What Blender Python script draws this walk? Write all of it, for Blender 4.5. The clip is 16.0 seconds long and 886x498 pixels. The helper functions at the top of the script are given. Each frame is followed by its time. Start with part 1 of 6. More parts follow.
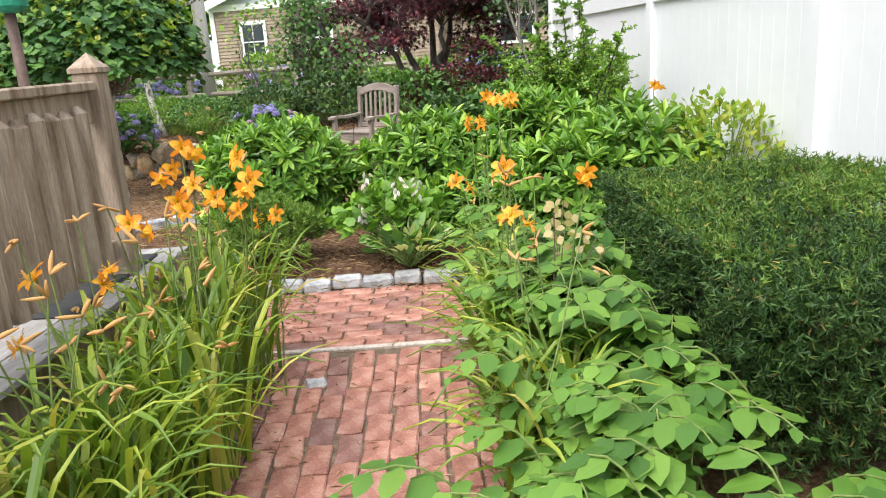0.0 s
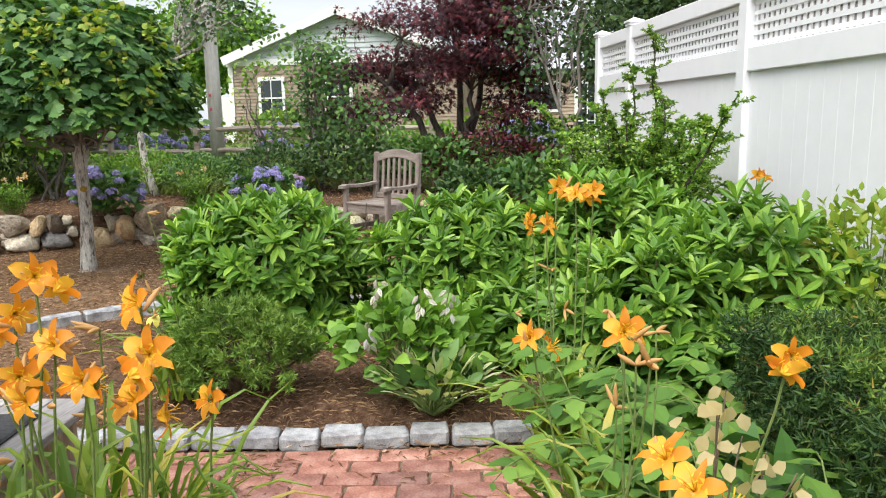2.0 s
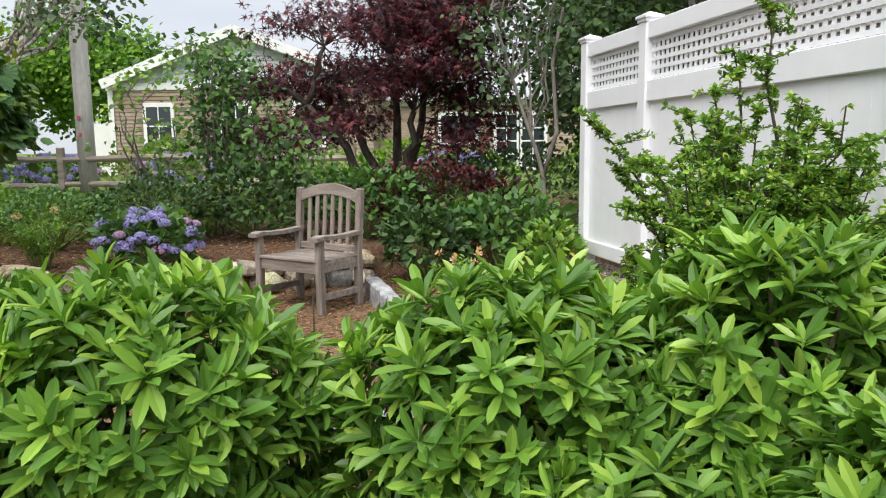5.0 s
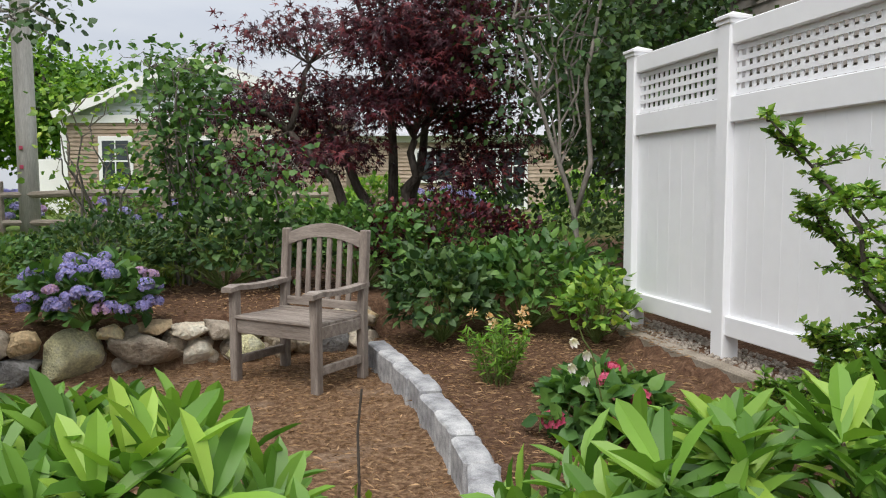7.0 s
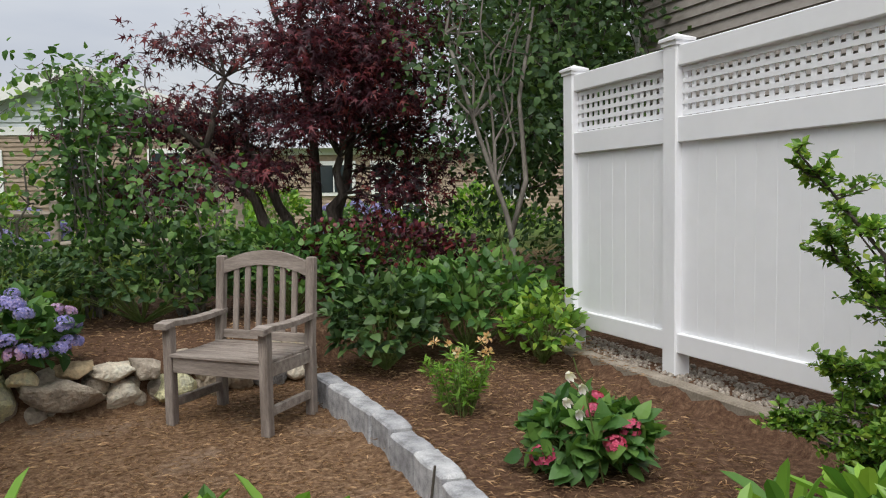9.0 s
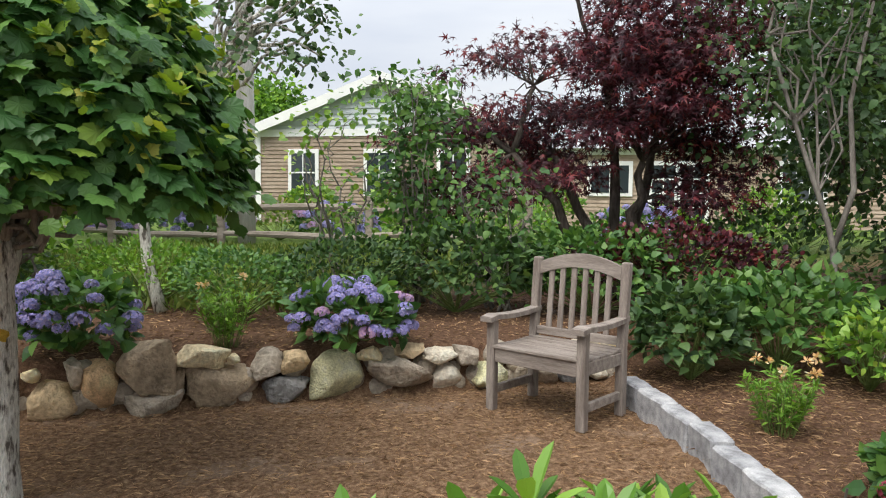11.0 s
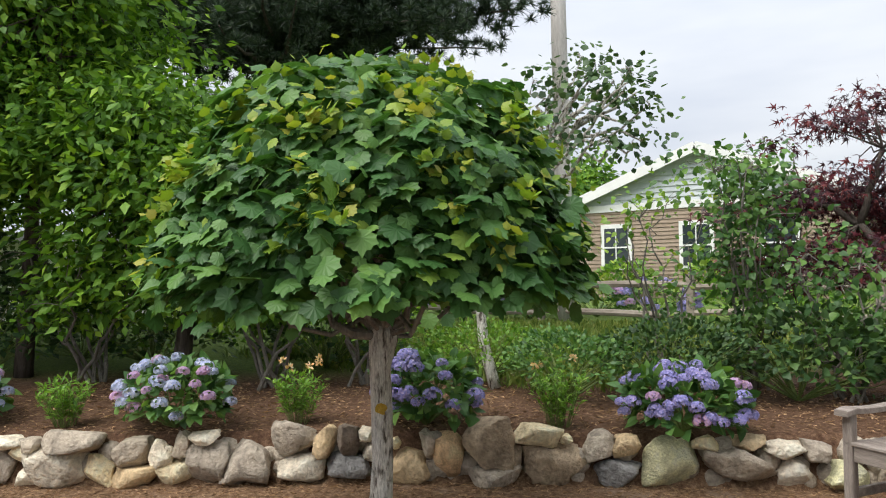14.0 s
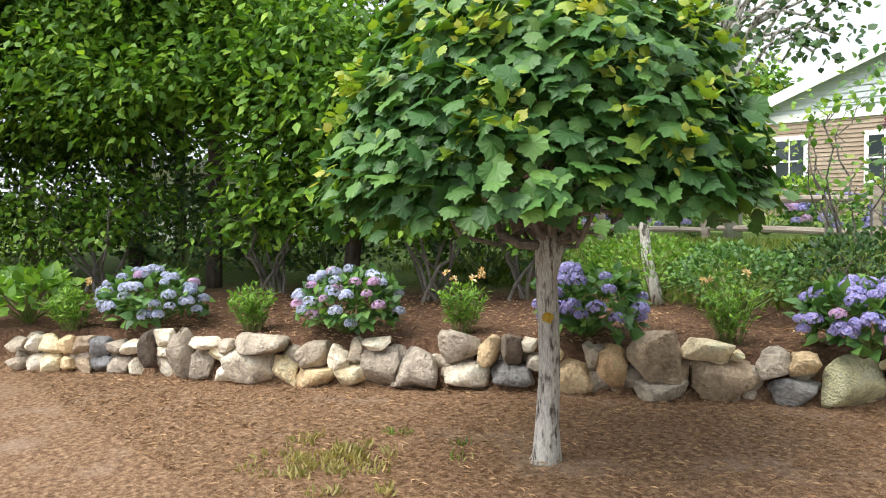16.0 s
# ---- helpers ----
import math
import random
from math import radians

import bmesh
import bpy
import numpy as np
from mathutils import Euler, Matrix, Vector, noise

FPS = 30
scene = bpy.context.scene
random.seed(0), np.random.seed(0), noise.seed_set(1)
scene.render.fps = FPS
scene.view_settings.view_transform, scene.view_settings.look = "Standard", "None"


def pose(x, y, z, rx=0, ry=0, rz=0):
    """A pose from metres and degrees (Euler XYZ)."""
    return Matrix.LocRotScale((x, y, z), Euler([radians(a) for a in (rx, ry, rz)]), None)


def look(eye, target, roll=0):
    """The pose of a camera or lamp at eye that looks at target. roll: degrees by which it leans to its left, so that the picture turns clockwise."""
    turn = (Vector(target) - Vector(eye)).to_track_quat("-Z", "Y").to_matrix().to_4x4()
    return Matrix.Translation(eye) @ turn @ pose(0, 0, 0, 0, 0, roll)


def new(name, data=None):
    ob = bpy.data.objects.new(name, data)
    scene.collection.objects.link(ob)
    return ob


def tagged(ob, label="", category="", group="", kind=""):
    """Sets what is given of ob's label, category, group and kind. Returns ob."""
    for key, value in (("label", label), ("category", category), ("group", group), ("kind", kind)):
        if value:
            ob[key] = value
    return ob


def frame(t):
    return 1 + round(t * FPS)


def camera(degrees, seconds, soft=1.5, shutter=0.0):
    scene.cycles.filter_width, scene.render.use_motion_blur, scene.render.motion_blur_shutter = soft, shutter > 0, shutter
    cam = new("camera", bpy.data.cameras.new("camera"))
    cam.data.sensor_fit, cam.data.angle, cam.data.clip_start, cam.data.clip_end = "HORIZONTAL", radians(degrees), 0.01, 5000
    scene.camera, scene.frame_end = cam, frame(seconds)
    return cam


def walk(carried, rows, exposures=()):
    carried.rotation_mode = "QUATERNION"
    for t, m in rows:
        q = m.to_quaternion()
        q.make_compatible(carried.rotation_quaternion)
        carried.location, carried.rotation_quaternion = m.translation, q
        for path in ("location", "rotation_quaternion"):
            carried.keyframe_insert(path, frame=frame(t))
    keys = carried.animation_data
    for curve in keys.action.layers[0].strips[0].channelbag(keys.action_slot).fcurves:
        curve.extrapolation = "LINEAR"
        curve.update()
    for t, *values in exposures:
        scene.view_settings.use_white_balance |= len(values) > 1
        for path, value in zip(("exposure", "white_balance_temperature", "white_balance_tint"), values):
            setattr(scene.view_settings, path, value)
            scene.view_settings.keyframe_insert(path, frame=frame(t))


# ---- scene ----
cam = camera(61.7, 16.0, soft=1.1)
PATH = [
    (0, (1.167, 1.425, 1.404), (0.791, 3.32, 0.887), -3.9),
    (0.5, (1.051, 1.72, 1.376), (0.556, 3.594, 0.88), -2.4),
    (1, (0.926, 2.074, 1.385), (0.443, 3.963, 0.938), -1.2),
    (1.5, (0.777, 2.422, 1.415), (0.354, 4.345, 1.064), -1.2),
    (2, (0.759, 2.794, 1.414), (0.359, 4.721, 1.061), -1.0),
    (2.5, (0.687, 3.125, 1.406), (0.345, 5.058, 1.021), -0.6),
    (3, (0.549, 3.45, 1.411), (0.24, 5.384, 1.004), -0.5),
    (3.5, (0.431, 3.801, 1.402), (0.155, 5.761, 1.114), -0.6),
    (4, (0.277, 4.151, 1.401), (0.04, 6.114, 1.101), -1.4),
    (4.2, (0.19, 4.288, 1.396), (-0.03, 6.252, 1.093), -1.4),
    (6.3, (-0.443, 5.856, 1.21), (-0.475, 7.849, 1.047), 0.8),
    (6.5, (-0.472, 5.968, 1.225), (-0.522, 7.961, 1.066), 0.7),
    (7, (-0.649, 6.206, 1.272), (-0.68, 8.2, 1.111), -0.2),
    (7.5, (-0.807, 6.328, 1.308), (-0.733, 8.324, 1.203), -0.6),
    (8, (-0.864, 6.422, 1.326), (-0.674, 8.409, 1.201), -0.9),
    (8.2, (-0.874, 6.46, 1.317), (-0.588, 8.434, 1.169), -1.0),
    (10.3, (-1.386, 6.275, 1.44), (-1.452, 8.271, 1.332), -0.5),
    (10.5, (-1.394, 6.248, 1.431), (-1.585, 8.235, 1.321), -0.1),
    (11, (-1.389, 6.227, 1.416), (-1.817, 8.176, 1.276), 0.5),
    (11.5, (-1.412, 6.195, 1.414), (-2.007, 8.098, 1.255), 0.1),
    (12, (-1.405, 6.165, 1.45), (-2.043, 8.057, 1.35), -1.0),
    (12.5, (-1.394, 6.128, 1.486), (-2.051, 8.017, 1.441), -1.3),
    (13, (-1.4, 6.093, 1.491), (-2.176, 7.936, 1.48), -1.3),
    (13.5, (-1.422, 6.054, 1.499), (-2.439, 7.777, 1.529), -1.1),
    (14, (-1.443, 6.036, 1.499), (-2.616, 7.654, 1.558), -0.9),
    (14.5, (-1.453, 6.011, 1.489), (-2.739, 7.543, 1.535), -0.7),
    (15, (-1.48, 6.008, 1.469), (-2.835, 7.478, 1.415), -0.9),
    (15.5, (-1.491, 6.005, 1.449), (-2.887, 7.433, 1.331), -1.1),
    (16, (-1.504, 5.987, 1.442), (-2.98, 7.33, 1.298), -1.6),
]
walk(cam, [(t, look(eye, target, roll)) for t, eye, target, roll in PATH],
     exposures=[(0, 1.1), (1, 0.97), (2, 0.88), (4, 0.7), (6.5, 0.54), (8, 0.14), (10.5, 0.52), (12, 0.75), (13.5, 0.64), (15, 0.7), (16, 1.24)])

# ---- sky and sun: bright overcast ----
world = bpy.data.worlds.new("overcast_sky")
scene.world = world
world.use_nodes = True
wn, wl = world.node_tree.nodes, world.node_tree.links
wn.clear()
sky = wn.new("ShaderNodeTexSky")
sky.sky_type, sky.sun_disc = "NISHITA", False
sky.sun_elevation, sky.sun_rotation = radians(58), radians(203)
sky.dust_density, sky.air_density = 3.0, 1.0
cloud_tex = wn.new("ShaderNodeTexNoise")
cloud_tex.inputs["Scale"].default_value, cloud_tex.inputs["Detail"].default_value = 2.2, 5
cloud_map = wn.new("ShaderNodeMapping")
cloud_map.inputs["Scale"].default_value = (1, 1, 4.5)
cloud_co = wn.new("ShaderNodeTexCoord")
wl.new(cloud_co.outputs["Generated"], cloud_map.inputs["Vector"])
wl.new(cloud_map.outputs["Vector"], cloud_tex.inputs["Vector"])
cloud_ramp = wn.new("ShaderNodeValToRGB")
cloud_ramp.color_ramp.elements[0].position, cloud_ramp.color_ramp.elements[0].color = 0.35, (7.4, 7.9, 8.9, 1)
cloud_ramp.color_ramp.elements[1].position, cloud_ramp.color_ramp.elements[1].color = 0.68, (9.6, 9.9, 10.3, 1)
wl.new(cloud_tex.outputs["Fac"], cloud_ramp.inputs["Fac"])
cloud_mix = wn.new("ShaderNodeMix")
cloud_mix.data_type = "RGBA"
cloud_mix.inputs["Factor"].default_value = 0.85
wl.new(sky.outputs["Color"], cloud_mix.inputs["A"])
wl.new(cloud_ramp.outputs["Color"], cloud_mix.inputs["B"])
split = wn.new("ShaderNodeSeparateXYZ")
wl.new(cloud_co.outputs["Generated"], split.inputs["Vector"])
lift = wn.new("ShaderNodeMapRange")
lift.inputs["From Min"].default_value, lift.inputs["From Max"].default_value = 0.1, 0.9
lift.inputs["To Min"].default_value, lift.inputs["To Max"].default_value = 0.064, 0.112
wl.new(split.outputs["Z"], lift.inputs["Value"])
wbg = wn.new("ShaderNodeBackground")
wl.new(lift.outputs["Result"], wbg.inputs["Strength"])
wl.new(cloud_mix.outputs["Result"], wbg.inputs["Color"])
wout = wn.new("ShaderNodeOutputWorld")
wl.new(wbg.outputs["Background"], wout.inputs["Surface"])
sun = new("sun", bpy.data.lights.new("sun", "SUN"))
sun.data.energy, sun.data.angle, sun.data.color = 2.5, radians(50), (1.0, 0.96, 0.9)
sun.matrix_world = look((-4.5, -5.5, 16), (-1, 4, 0))

rng = np.random.default_rng(7)


# ---- materials ----
def shader(name, rough=0.8, metal=0.0, spec=0.3):
    m = bpy.data.materials.new(name)
    m.use_nodes = True
    b = m.node_tree.nodes["Principled BSDF"]
    b.inputs["Roughness"].default_value, b.inputs["Metallic"].default_value = rough, metal
    b.inputs["Specular IOR Level"].default_value = spec
    return m, m.node_tree.nodes, m.node_tree.links, b


def ramp_node(nodes, colours):
    r = nodes.new("ShaderNodeValToRGB")
    el = r.color_ramp.elements
    while len(el) < len(colours):
        el.new(0.5)
    for e, (at, c) in zip(el, colours):
        e.position, e.color = at, (*c, 1)
    return r


def noise_node(nodes, links, scale, detail=4.0, stretch=None, space="Object", rough=0.55):
    co = nodes.new("ShaderNodeTexCoord")
    n = nodes.new("ShaderNodeTexNoise")
    n.inputs["Scale"].default_value, n.inputs["Detail"].default_value, n.inputs["Roughness"].default_value = scale, detail, rough
    mp = nodes.new("ShaderNodeMapping")
    if stretch:
        mp.inputs["Scale"].default_value = stretch
    links.new(co.outputs[space], mp.inputs["Vector"])
    links.new(mp.outputs["Vector"], n.inputs["Vector"])
    return n


def mix_node(nodes, links, kind, fac, a, b):
    x = nodes.new("ShaderNodeMix")
    x.data_type, x.blend_type = "RGBA", kind
    for key, v in (("Factor", fac), ("A", a), ("B", b)):
        if hasattr(v, "links"):
            links.new(v, x.inputs[key])
        else:
            x.inputs[key].default_value = v if key == "Factor" else (*v, 1)
    return x.outputs["Result"]


def bump_into(nodes, links, b, height, strength=0.4, distance=0.01):
    k = nodes.new("ShaderNodeBump")
    k.inputs["Strength"].default_value, k.inputs["Distance"].default_value = strength, distance
    links.new(height, k.inputs["Height"])
    links.new(k.outputs["Normal"], b.inputs["Normal"])


def surface(name, colours, scale, fine, rough=0.85, bump=0.4, dist=0.01, stretch=None, spec=0.25, vary=None, island=False, amp=0.32):
    """Two scales of noise over a colour ramp; vary: brightness range drawn for each object (or island)."""
    m, n, l, b = shader(name, rough, 0, spec)
    big = noise_node(n, l, scale, 5, stretch)
    small = noise_node(n, l, fine, 6, stretch)
    r = ramp_node(n, colours)
    l.new(big.outputs["Fac"], r.inputs["Fac"])
    r2 = ramp_node(n, [(0.25, (1 - amp,) * 3), (0.75, (1 + 0.75 * amp,) * 3)])
    l.new(small.outputs["Fac"], r2.inputs["Fac"])
    out = mix_node(n, l, "MULTIPLY", 1.0, r.outputs["Color"], r2.outputs["Color"])
    if vary:
        info = n.new("ShaderNodeNewGeometry" if island else "ShaderNodeObjectInfo")
        r3 = ramp_node(n, vary)
        l.new(info.outputs["Random Per Island" if island else "Random"], r3.inputs["Fac"])
        out = mix_node(n, l, "MULTIPLY", 1.0, out, r3.outputs["Color"])
    l.new(out, b.inputs["Base Color"])
    bump_into(n, l, b, small.outputs["Fac"], bump, dist)
    return m


def leaf_mat(name, colours, rough=0.42, through_light=0.3, spec=0.4, patch=3.0):
    """Leaf: colour drawn for each leaf, a slow drift over the plant, light passing through the blade."""
    m, n, l, b = shader(name, rough, 0, spec)
    geo = n.new("ShaderNodeNewGeometry")
    r = ramp_node(n, colours)
    l.new(geo.outputs["Random Per Island"], r.inputs["Fac"])
    drift = noise_node(n, l, patch, 2)
    r2 = ramp_node(n, [(0.3, (0.72, 0.76, 0.72)), (0.7, (1.2, 1.16, 1.1))])
    l.new(drift.outputs["Fac"], r2.inputs["Fac"])
    col = mix_node(n, l, "MULTIPLY", 1.0, r.outputs["Color"], r2.outputs["Color"])
    l.new(col, b.inputs["Base Color"])
    t = n.new("ShaderNodeBsdfTranslucent")
    tint = mix_node(n, l, "MULTIPLY", 1.0, col, (1.25, 1.3, 0.6))
    l.new(tint, t.inputs["Color"])
    x = n.new("ShaderNodeMixShader")
    x.inputs["Fac"].default_value = through_light
    l.new(b.outputs["BSDF"], x.inputs[1])
    l.new(t.outputs["BSDF"], x.inputs[2])
    l.new(x.outputs["Shader"], n["Material Output"].inputs["Surface"])
    return m


GREY = [(0.0, (0.75, 0.75, 0.75)), (1.0, (1.2, 1.2, 1.2))]
M = {}
M["weathered_wood"] = surface("weathered_wood", [(0.3, (0.16, 0.13, 0.112)), (0.55, (0.275, 0.235, 0.205)), (0.8, (0.38, 0.34, 0.305))], 2.5, 28, 0.85, 0.5, 0.004, (9, 9, 0.9))
M["weathered_wood_flat"] = surface("weathered_wood_flat", [(0.3, (0.17, 0.14, 0.12)), (0.55, (0.285, 0.245, 0.215)), (0.8, (0.39, 0.35, 0.315))], 2.5, 28, 0.85, 0.5, 0.004, (0.9, 9, 9))
M["rail_wood"] = surface("rail_wood", [(0.3, (0.17, 0.122, 0.085)), (0.5, (0.32, 0.25, 0.19)), (0.75, (0.47, 0.4, 0.32))], 2.6, 30, 0.85, 0.5, 0.004, (9, 9, 0.8))
M["deck_wood"] = surface("deck_wood", [(0.3, (0.23, 0.215, 0.205)), (0.6, (0.34, 0.325, 0.315)), (0.85, (0.44, 0.42, 0.405))], 2, 26, 0.85, 0.4, 0.004, (9, 0.8, 9), vary=GREY)
M["brick"] = surface("brick", [(0.28, (0.2, 0.088, 0.068)), (0.5, (0.34, 0.158, 0.122)), (0.72, (0.47, 0.28, 0.225))], 9, 90, 0.9, 0.7, 0.006,
                     vary=[(0.0, (0.52, 0.6, 0.68)), (0.2, (0.82, 0.84, 0.86)), (0.7, (1.05, 1.02, 0.98)), (1.0, (1.28, 1.38, 1.36))])
M["joint_sand"] = surface("joint_sand", [(0.3, (0.08, 0.056, 0.038)), (0.6, (0.17, 0.125, 0.085)), (0.85, (0.27, 0.215, 0.155))], 14, 120, 0.95, 0.7, 0.01)
M["old_board"] = surface("old_board", [(0.3, (0.33, 0.28, 0.24)), (0.7, (0.52, 0.46, 0.41))], 5, 50, 0.9, 0.5, 0.004)
M["granite"] = surface("granite", [(0.3, (0.2, 0.2, 0.205)), (0.5, (0.39, 0.395, 0.405)), (0.75, (0.57, 0.57, 0.57))], 13, 170, 0.85, 0.8, 0.008, vary=[(0, (0.8, 0.8, 0.82)), (1, (1.15, 1.15, 1.15))])
STONE_COLOURS = {"g": (0.27, 0.25, 0.225), "l": (0.44, 0.42, 0.38), "d": (0.12, 0.105, 0.095), "t": (0.38, 0.31, 0.215), "c": (0.52, 0.45, 0.325),
                 "b": (0.255, 0.215, 0.17), "s": (0.6, 0.52, 0.36), "o": (0.47, 0.34, 0.215), "u": (0.155, 0.165, 0.185)}
for key, c in STONE_COLOURS.items():
    c = tuple(min(0.75, v * w) for v, w in zip(c, (1.5, 1.4, 1.23)))
    k = 1.35 if key in "so" else 1.3
    M["stone_" + key] = surface("stone_" + key, [(0.28, tuple(v * 0.5 for v in c)), (0.5, tuple(v * 1.12 for v in c)), (0.75, tuple(min(0.8, v * k * 1.12) for v in c))], 7, 70 if key in "so" else 38, 0.92, 1.0, 0.03,
                                vary=[(0, (0.88, 0.88, 0.9)), (1, (1.1, 1.08, 1.04))])
M["vinyl"] = surface("vinyl", [(0.3, (0.77, 0.78, 0.81)), (0.7, (0.82, 0.83, 0.85))], 1.2, 8, 0.42, 0.02, 0.002, spec=0.35, amp=0.025)
M["concrete"] = surface("concrete", [(0.3, (0.2, 0.17, 0.13)), (0.7, (0.33, 0.29, 0.24))], 5, 80, 0.95, 0.6, 0.006)
M["gravel"] = surface("gravel", [(0.3, (0.2, 0.17, 0.14)), (0.7, (0.4, 0.36, 0.31))], 30, 120, 0.95, 0.5, 0.01, vary=GREY, island=True)
M["bark_grey"] = surface("bark_grey", [(0.36, (0.14, 0.12, 0.1)), (0.42, (0.44, 0.41, 0.36)), (0.48, (0.68, 0.65, 0.59)), (0.66, (0.8, 0.78, 0.72))], 15, 60, 0.95, 1.0, 0.03, (2.2, 2.2, 0.55))
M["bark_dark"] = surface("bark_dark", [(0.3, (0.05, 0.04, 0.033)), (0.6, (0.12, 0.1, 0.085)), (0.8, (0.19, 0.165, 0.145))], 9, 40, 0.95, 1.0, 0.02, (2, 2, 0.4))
M["bark_pale"] = surface("bark_pale", [(0.3, (0.13, 0.115, 0.1)), (0.7, (0.27, 0.25, 0.22))], 10, 50, 0.95, 0.6, 0.01, (2, 2, 0.5))
M["pole_wood"] = surface("pole_wood", [(0.3, (0.5, 0.47, 0.44)), (0.7, (0.64, 0.62, 0.59))], 3, 30, 0.95, 0.5, 0.01, (5, 5, 0.3))
M["lichen"] = surface("lichen", [(0.3, (0.42, 0.26, 0.03)), (0.7, (0.55, 0.38, 0.07))], 40, 120, 0.95, 0.8, 0.01)
M["stem"] = surface("stem", [(0.3, (0.1, 0.16, 0.04)), (0.7, (0.2, 0.25, 0.08))], 20, 60, 0.6, 0.1, 0.002)
M["twig"] = surface("twig", [(0.3, (0.1, 0.075, 0.05)), (0.7, (0.22, 0.17, 0.12))], 20, 60, 0.9, 0.3, 0.003)
M["litter"] = surface("litter", [(0.3, (0.27, 0.165, 0.09)), (0.7, (0.48, 0.325, 0.19))], 20, 60, 0.95, 0.3, 0.003,
                      vary=[(0, (0.45, 0.42, 0.4)), (0.55, (0.95, 0.95, 0.95)), (1, (1.6, 1.6, 1.55))], island=True)
M["shingle"] = surface("shingle", [(0.3, (0.3, 0.225, 0.165)), (0.7, (0.46, 0.37, 0.295))], 2, 14, 0.9, 0.4, 0.01, (0.4, 1, 3), vary=GREY, island=True)
M["siding_pale"] = surface("siding_pale", [(0.3, (0.5, 0.545, 0.57)), (0.7, (0.6, 0.64, 0.66))], 1, 8, 0.8, 0.1, 0.004, amp=0.06)
M["siding_grey"] = surface("siding_grey", [(0.3, (0.27, 0.245, 0.22)), (0.7, (0.36, 0.335, 0.31))], 1.5, 12, 0.85, 0.2, 0.004, amp=0.1)
M["roof"] = surface("roof", [(0.3, (0.33, 0.34, 0.36)), (0.7, (0.46, 0.47, 0.49))], 2, 20, 0.9, 0.4, 0.01)
M["white_paint"] = surface("white_paint", [(0.3, (0.74, 0.74, 0.74)), (0.7, (0.82, 0.82, 0.81))], 2, 20, 0.6, 0.05, 0.002, amp=0.04)
M["rail_old"] = surface("rail_old", [(0.3, (0.24, 0.2, 0.16)), (0.7, (0.42, 0.37, 0.31))], 3, 30, 0.95, 0.5, 0.01, (0.5, 4, 4))
M["mat_rubber"] = surface("mat_rubber", [(0.3, (0.03, 0.03, 0.032)), (0.7, (0.06, 0.06, 0.062))], 8, 90, 0.9, 0.5, 0.004)
M["green_plastic"] = surface("green_plastic", [(0.3, (0.02, 0.24, 0.15)), (0.7, (0.04, 0.32, 0.2))], 4, 30, 0.4, 0.05, 0.002)
M["brown_metal"] = surface("brown_metal", [(0.3, (0.09, 0.06, 0.05)), (0.7, (0.16, 0.11, 0.09))], 6, 60, 0.6, 0.2, 0.003)
glass, gn, gl, gb = shader("window_glass", 0.06, 0, 0.6)
gb.inputs["Base Color"].default_value = (0.035, 0.045, 0.05, 1)
M["window_glass"] = glass

M["rhododendron_leaf"] = leaf_mat("rhododendron_leaf", [(0, (0.073, 0.173, 0.028)), (0.5, (0.146, 0.299, 0.048)), (0.85, (0.249, 0.426, 0.067)), (1, (0.349, 0.505, 0.086))], 0.36, 0.28)
M["maple_leaf"] = leaf_mat("maple_leaf", [(0, (0.035, 0.102, 0.028)), (0.5, (0.067, 0.167, 0.043)), (0.85, (0.112, 0.233, 0.054)), (0.96, (0.150, 0.28, 0.05)), (1, (0.28, 0.38, 0.055))], 0.46, 0.25, 0.35)
M["maple_young_leaf"] = leaf_mat("maple_young_leaf", [(0, (0.16, 0.28, 0.03)), (0.6, (0.26, 0.36, 0.04)), (1, (0.38, 0.37, 0.06))], 0.45, 0.35)
M["red_maple_leaf"] = leaf_mat("red_maple_leaf", [(0, (0.026, 0.009, 0.016)), (0.5, (0.066, 0.015, 0.027)), (0.85, (0.15, 0.028, 0.042)), (1, (0.26, 0.055, 0.055))], 0.45, 0.25)
M["wood_leaf"] = leaf_mat("wood_leaf", [(0, (0.045, 0.12, 0.014)), (0.5, (0.105, 0.235, 0.024)), (0.88, (0.205, 0.38, 0.036)), (1, (0.33, 0.51, 0.055))], 0.5, 0.32, 0.3, patch=0.8)
M["dark_leaf"] = leaf_mat("dark_leaf", [(0, (0.026, 0.063, 0.024)), (0.5, (0.060, 0.127, 0.044)), (1, (0.118, 0.202, 0.060))], 0.5, 0.25, patch=1.2)
M["lilac_leaf"] = leaf_mat("lilac_leaf", [(0, (0.044, 0.115, 0.035)), (0.5, (0.090, 0.201, 0.053)), (1, (0.166, 0.302, 0.071))], 0.45, 0.3, patch=1.2)
M["fresh_leaf"] = leaf_mat("fresh_leaf", [(0, (0.089, 0.206, 0.027)), (0.5, (0.164, 0.326, 0.046)), (1, (0.278, 0.459, 0.074))], 0.42, 0.35)
M["seal_leaf"] = leaf_mat("seal_leaf", [(0, (0.06, 0.148, 0.027)), (0.5, (0.11, 0.235, 0.038)), (1, (0.19, 0.33, 0.058))], 0.5, 0.33, 0.3)
M["strap_leaf"] = leaf_mat("strap_leaf", [(0, (0.10, 0.19, 0.03)), (0.5, (0.205, 0.31, 0.04)), (0.85, (0.36, 0.42, 0.06)), (1, (0.56, 0.46, 0.13))], 0.42, 0.35)
M["barberry_leaf"] = leaf_mat("barberry_leaf", [(0, (0.075, 0.18, 0.028)), (0.5, (0.165, 0.32, 0.05)), (0.85, (0.29, 0.45, 0.075)), (1, (0.42, 0.51, 0.085))], 0.42, 0.3)
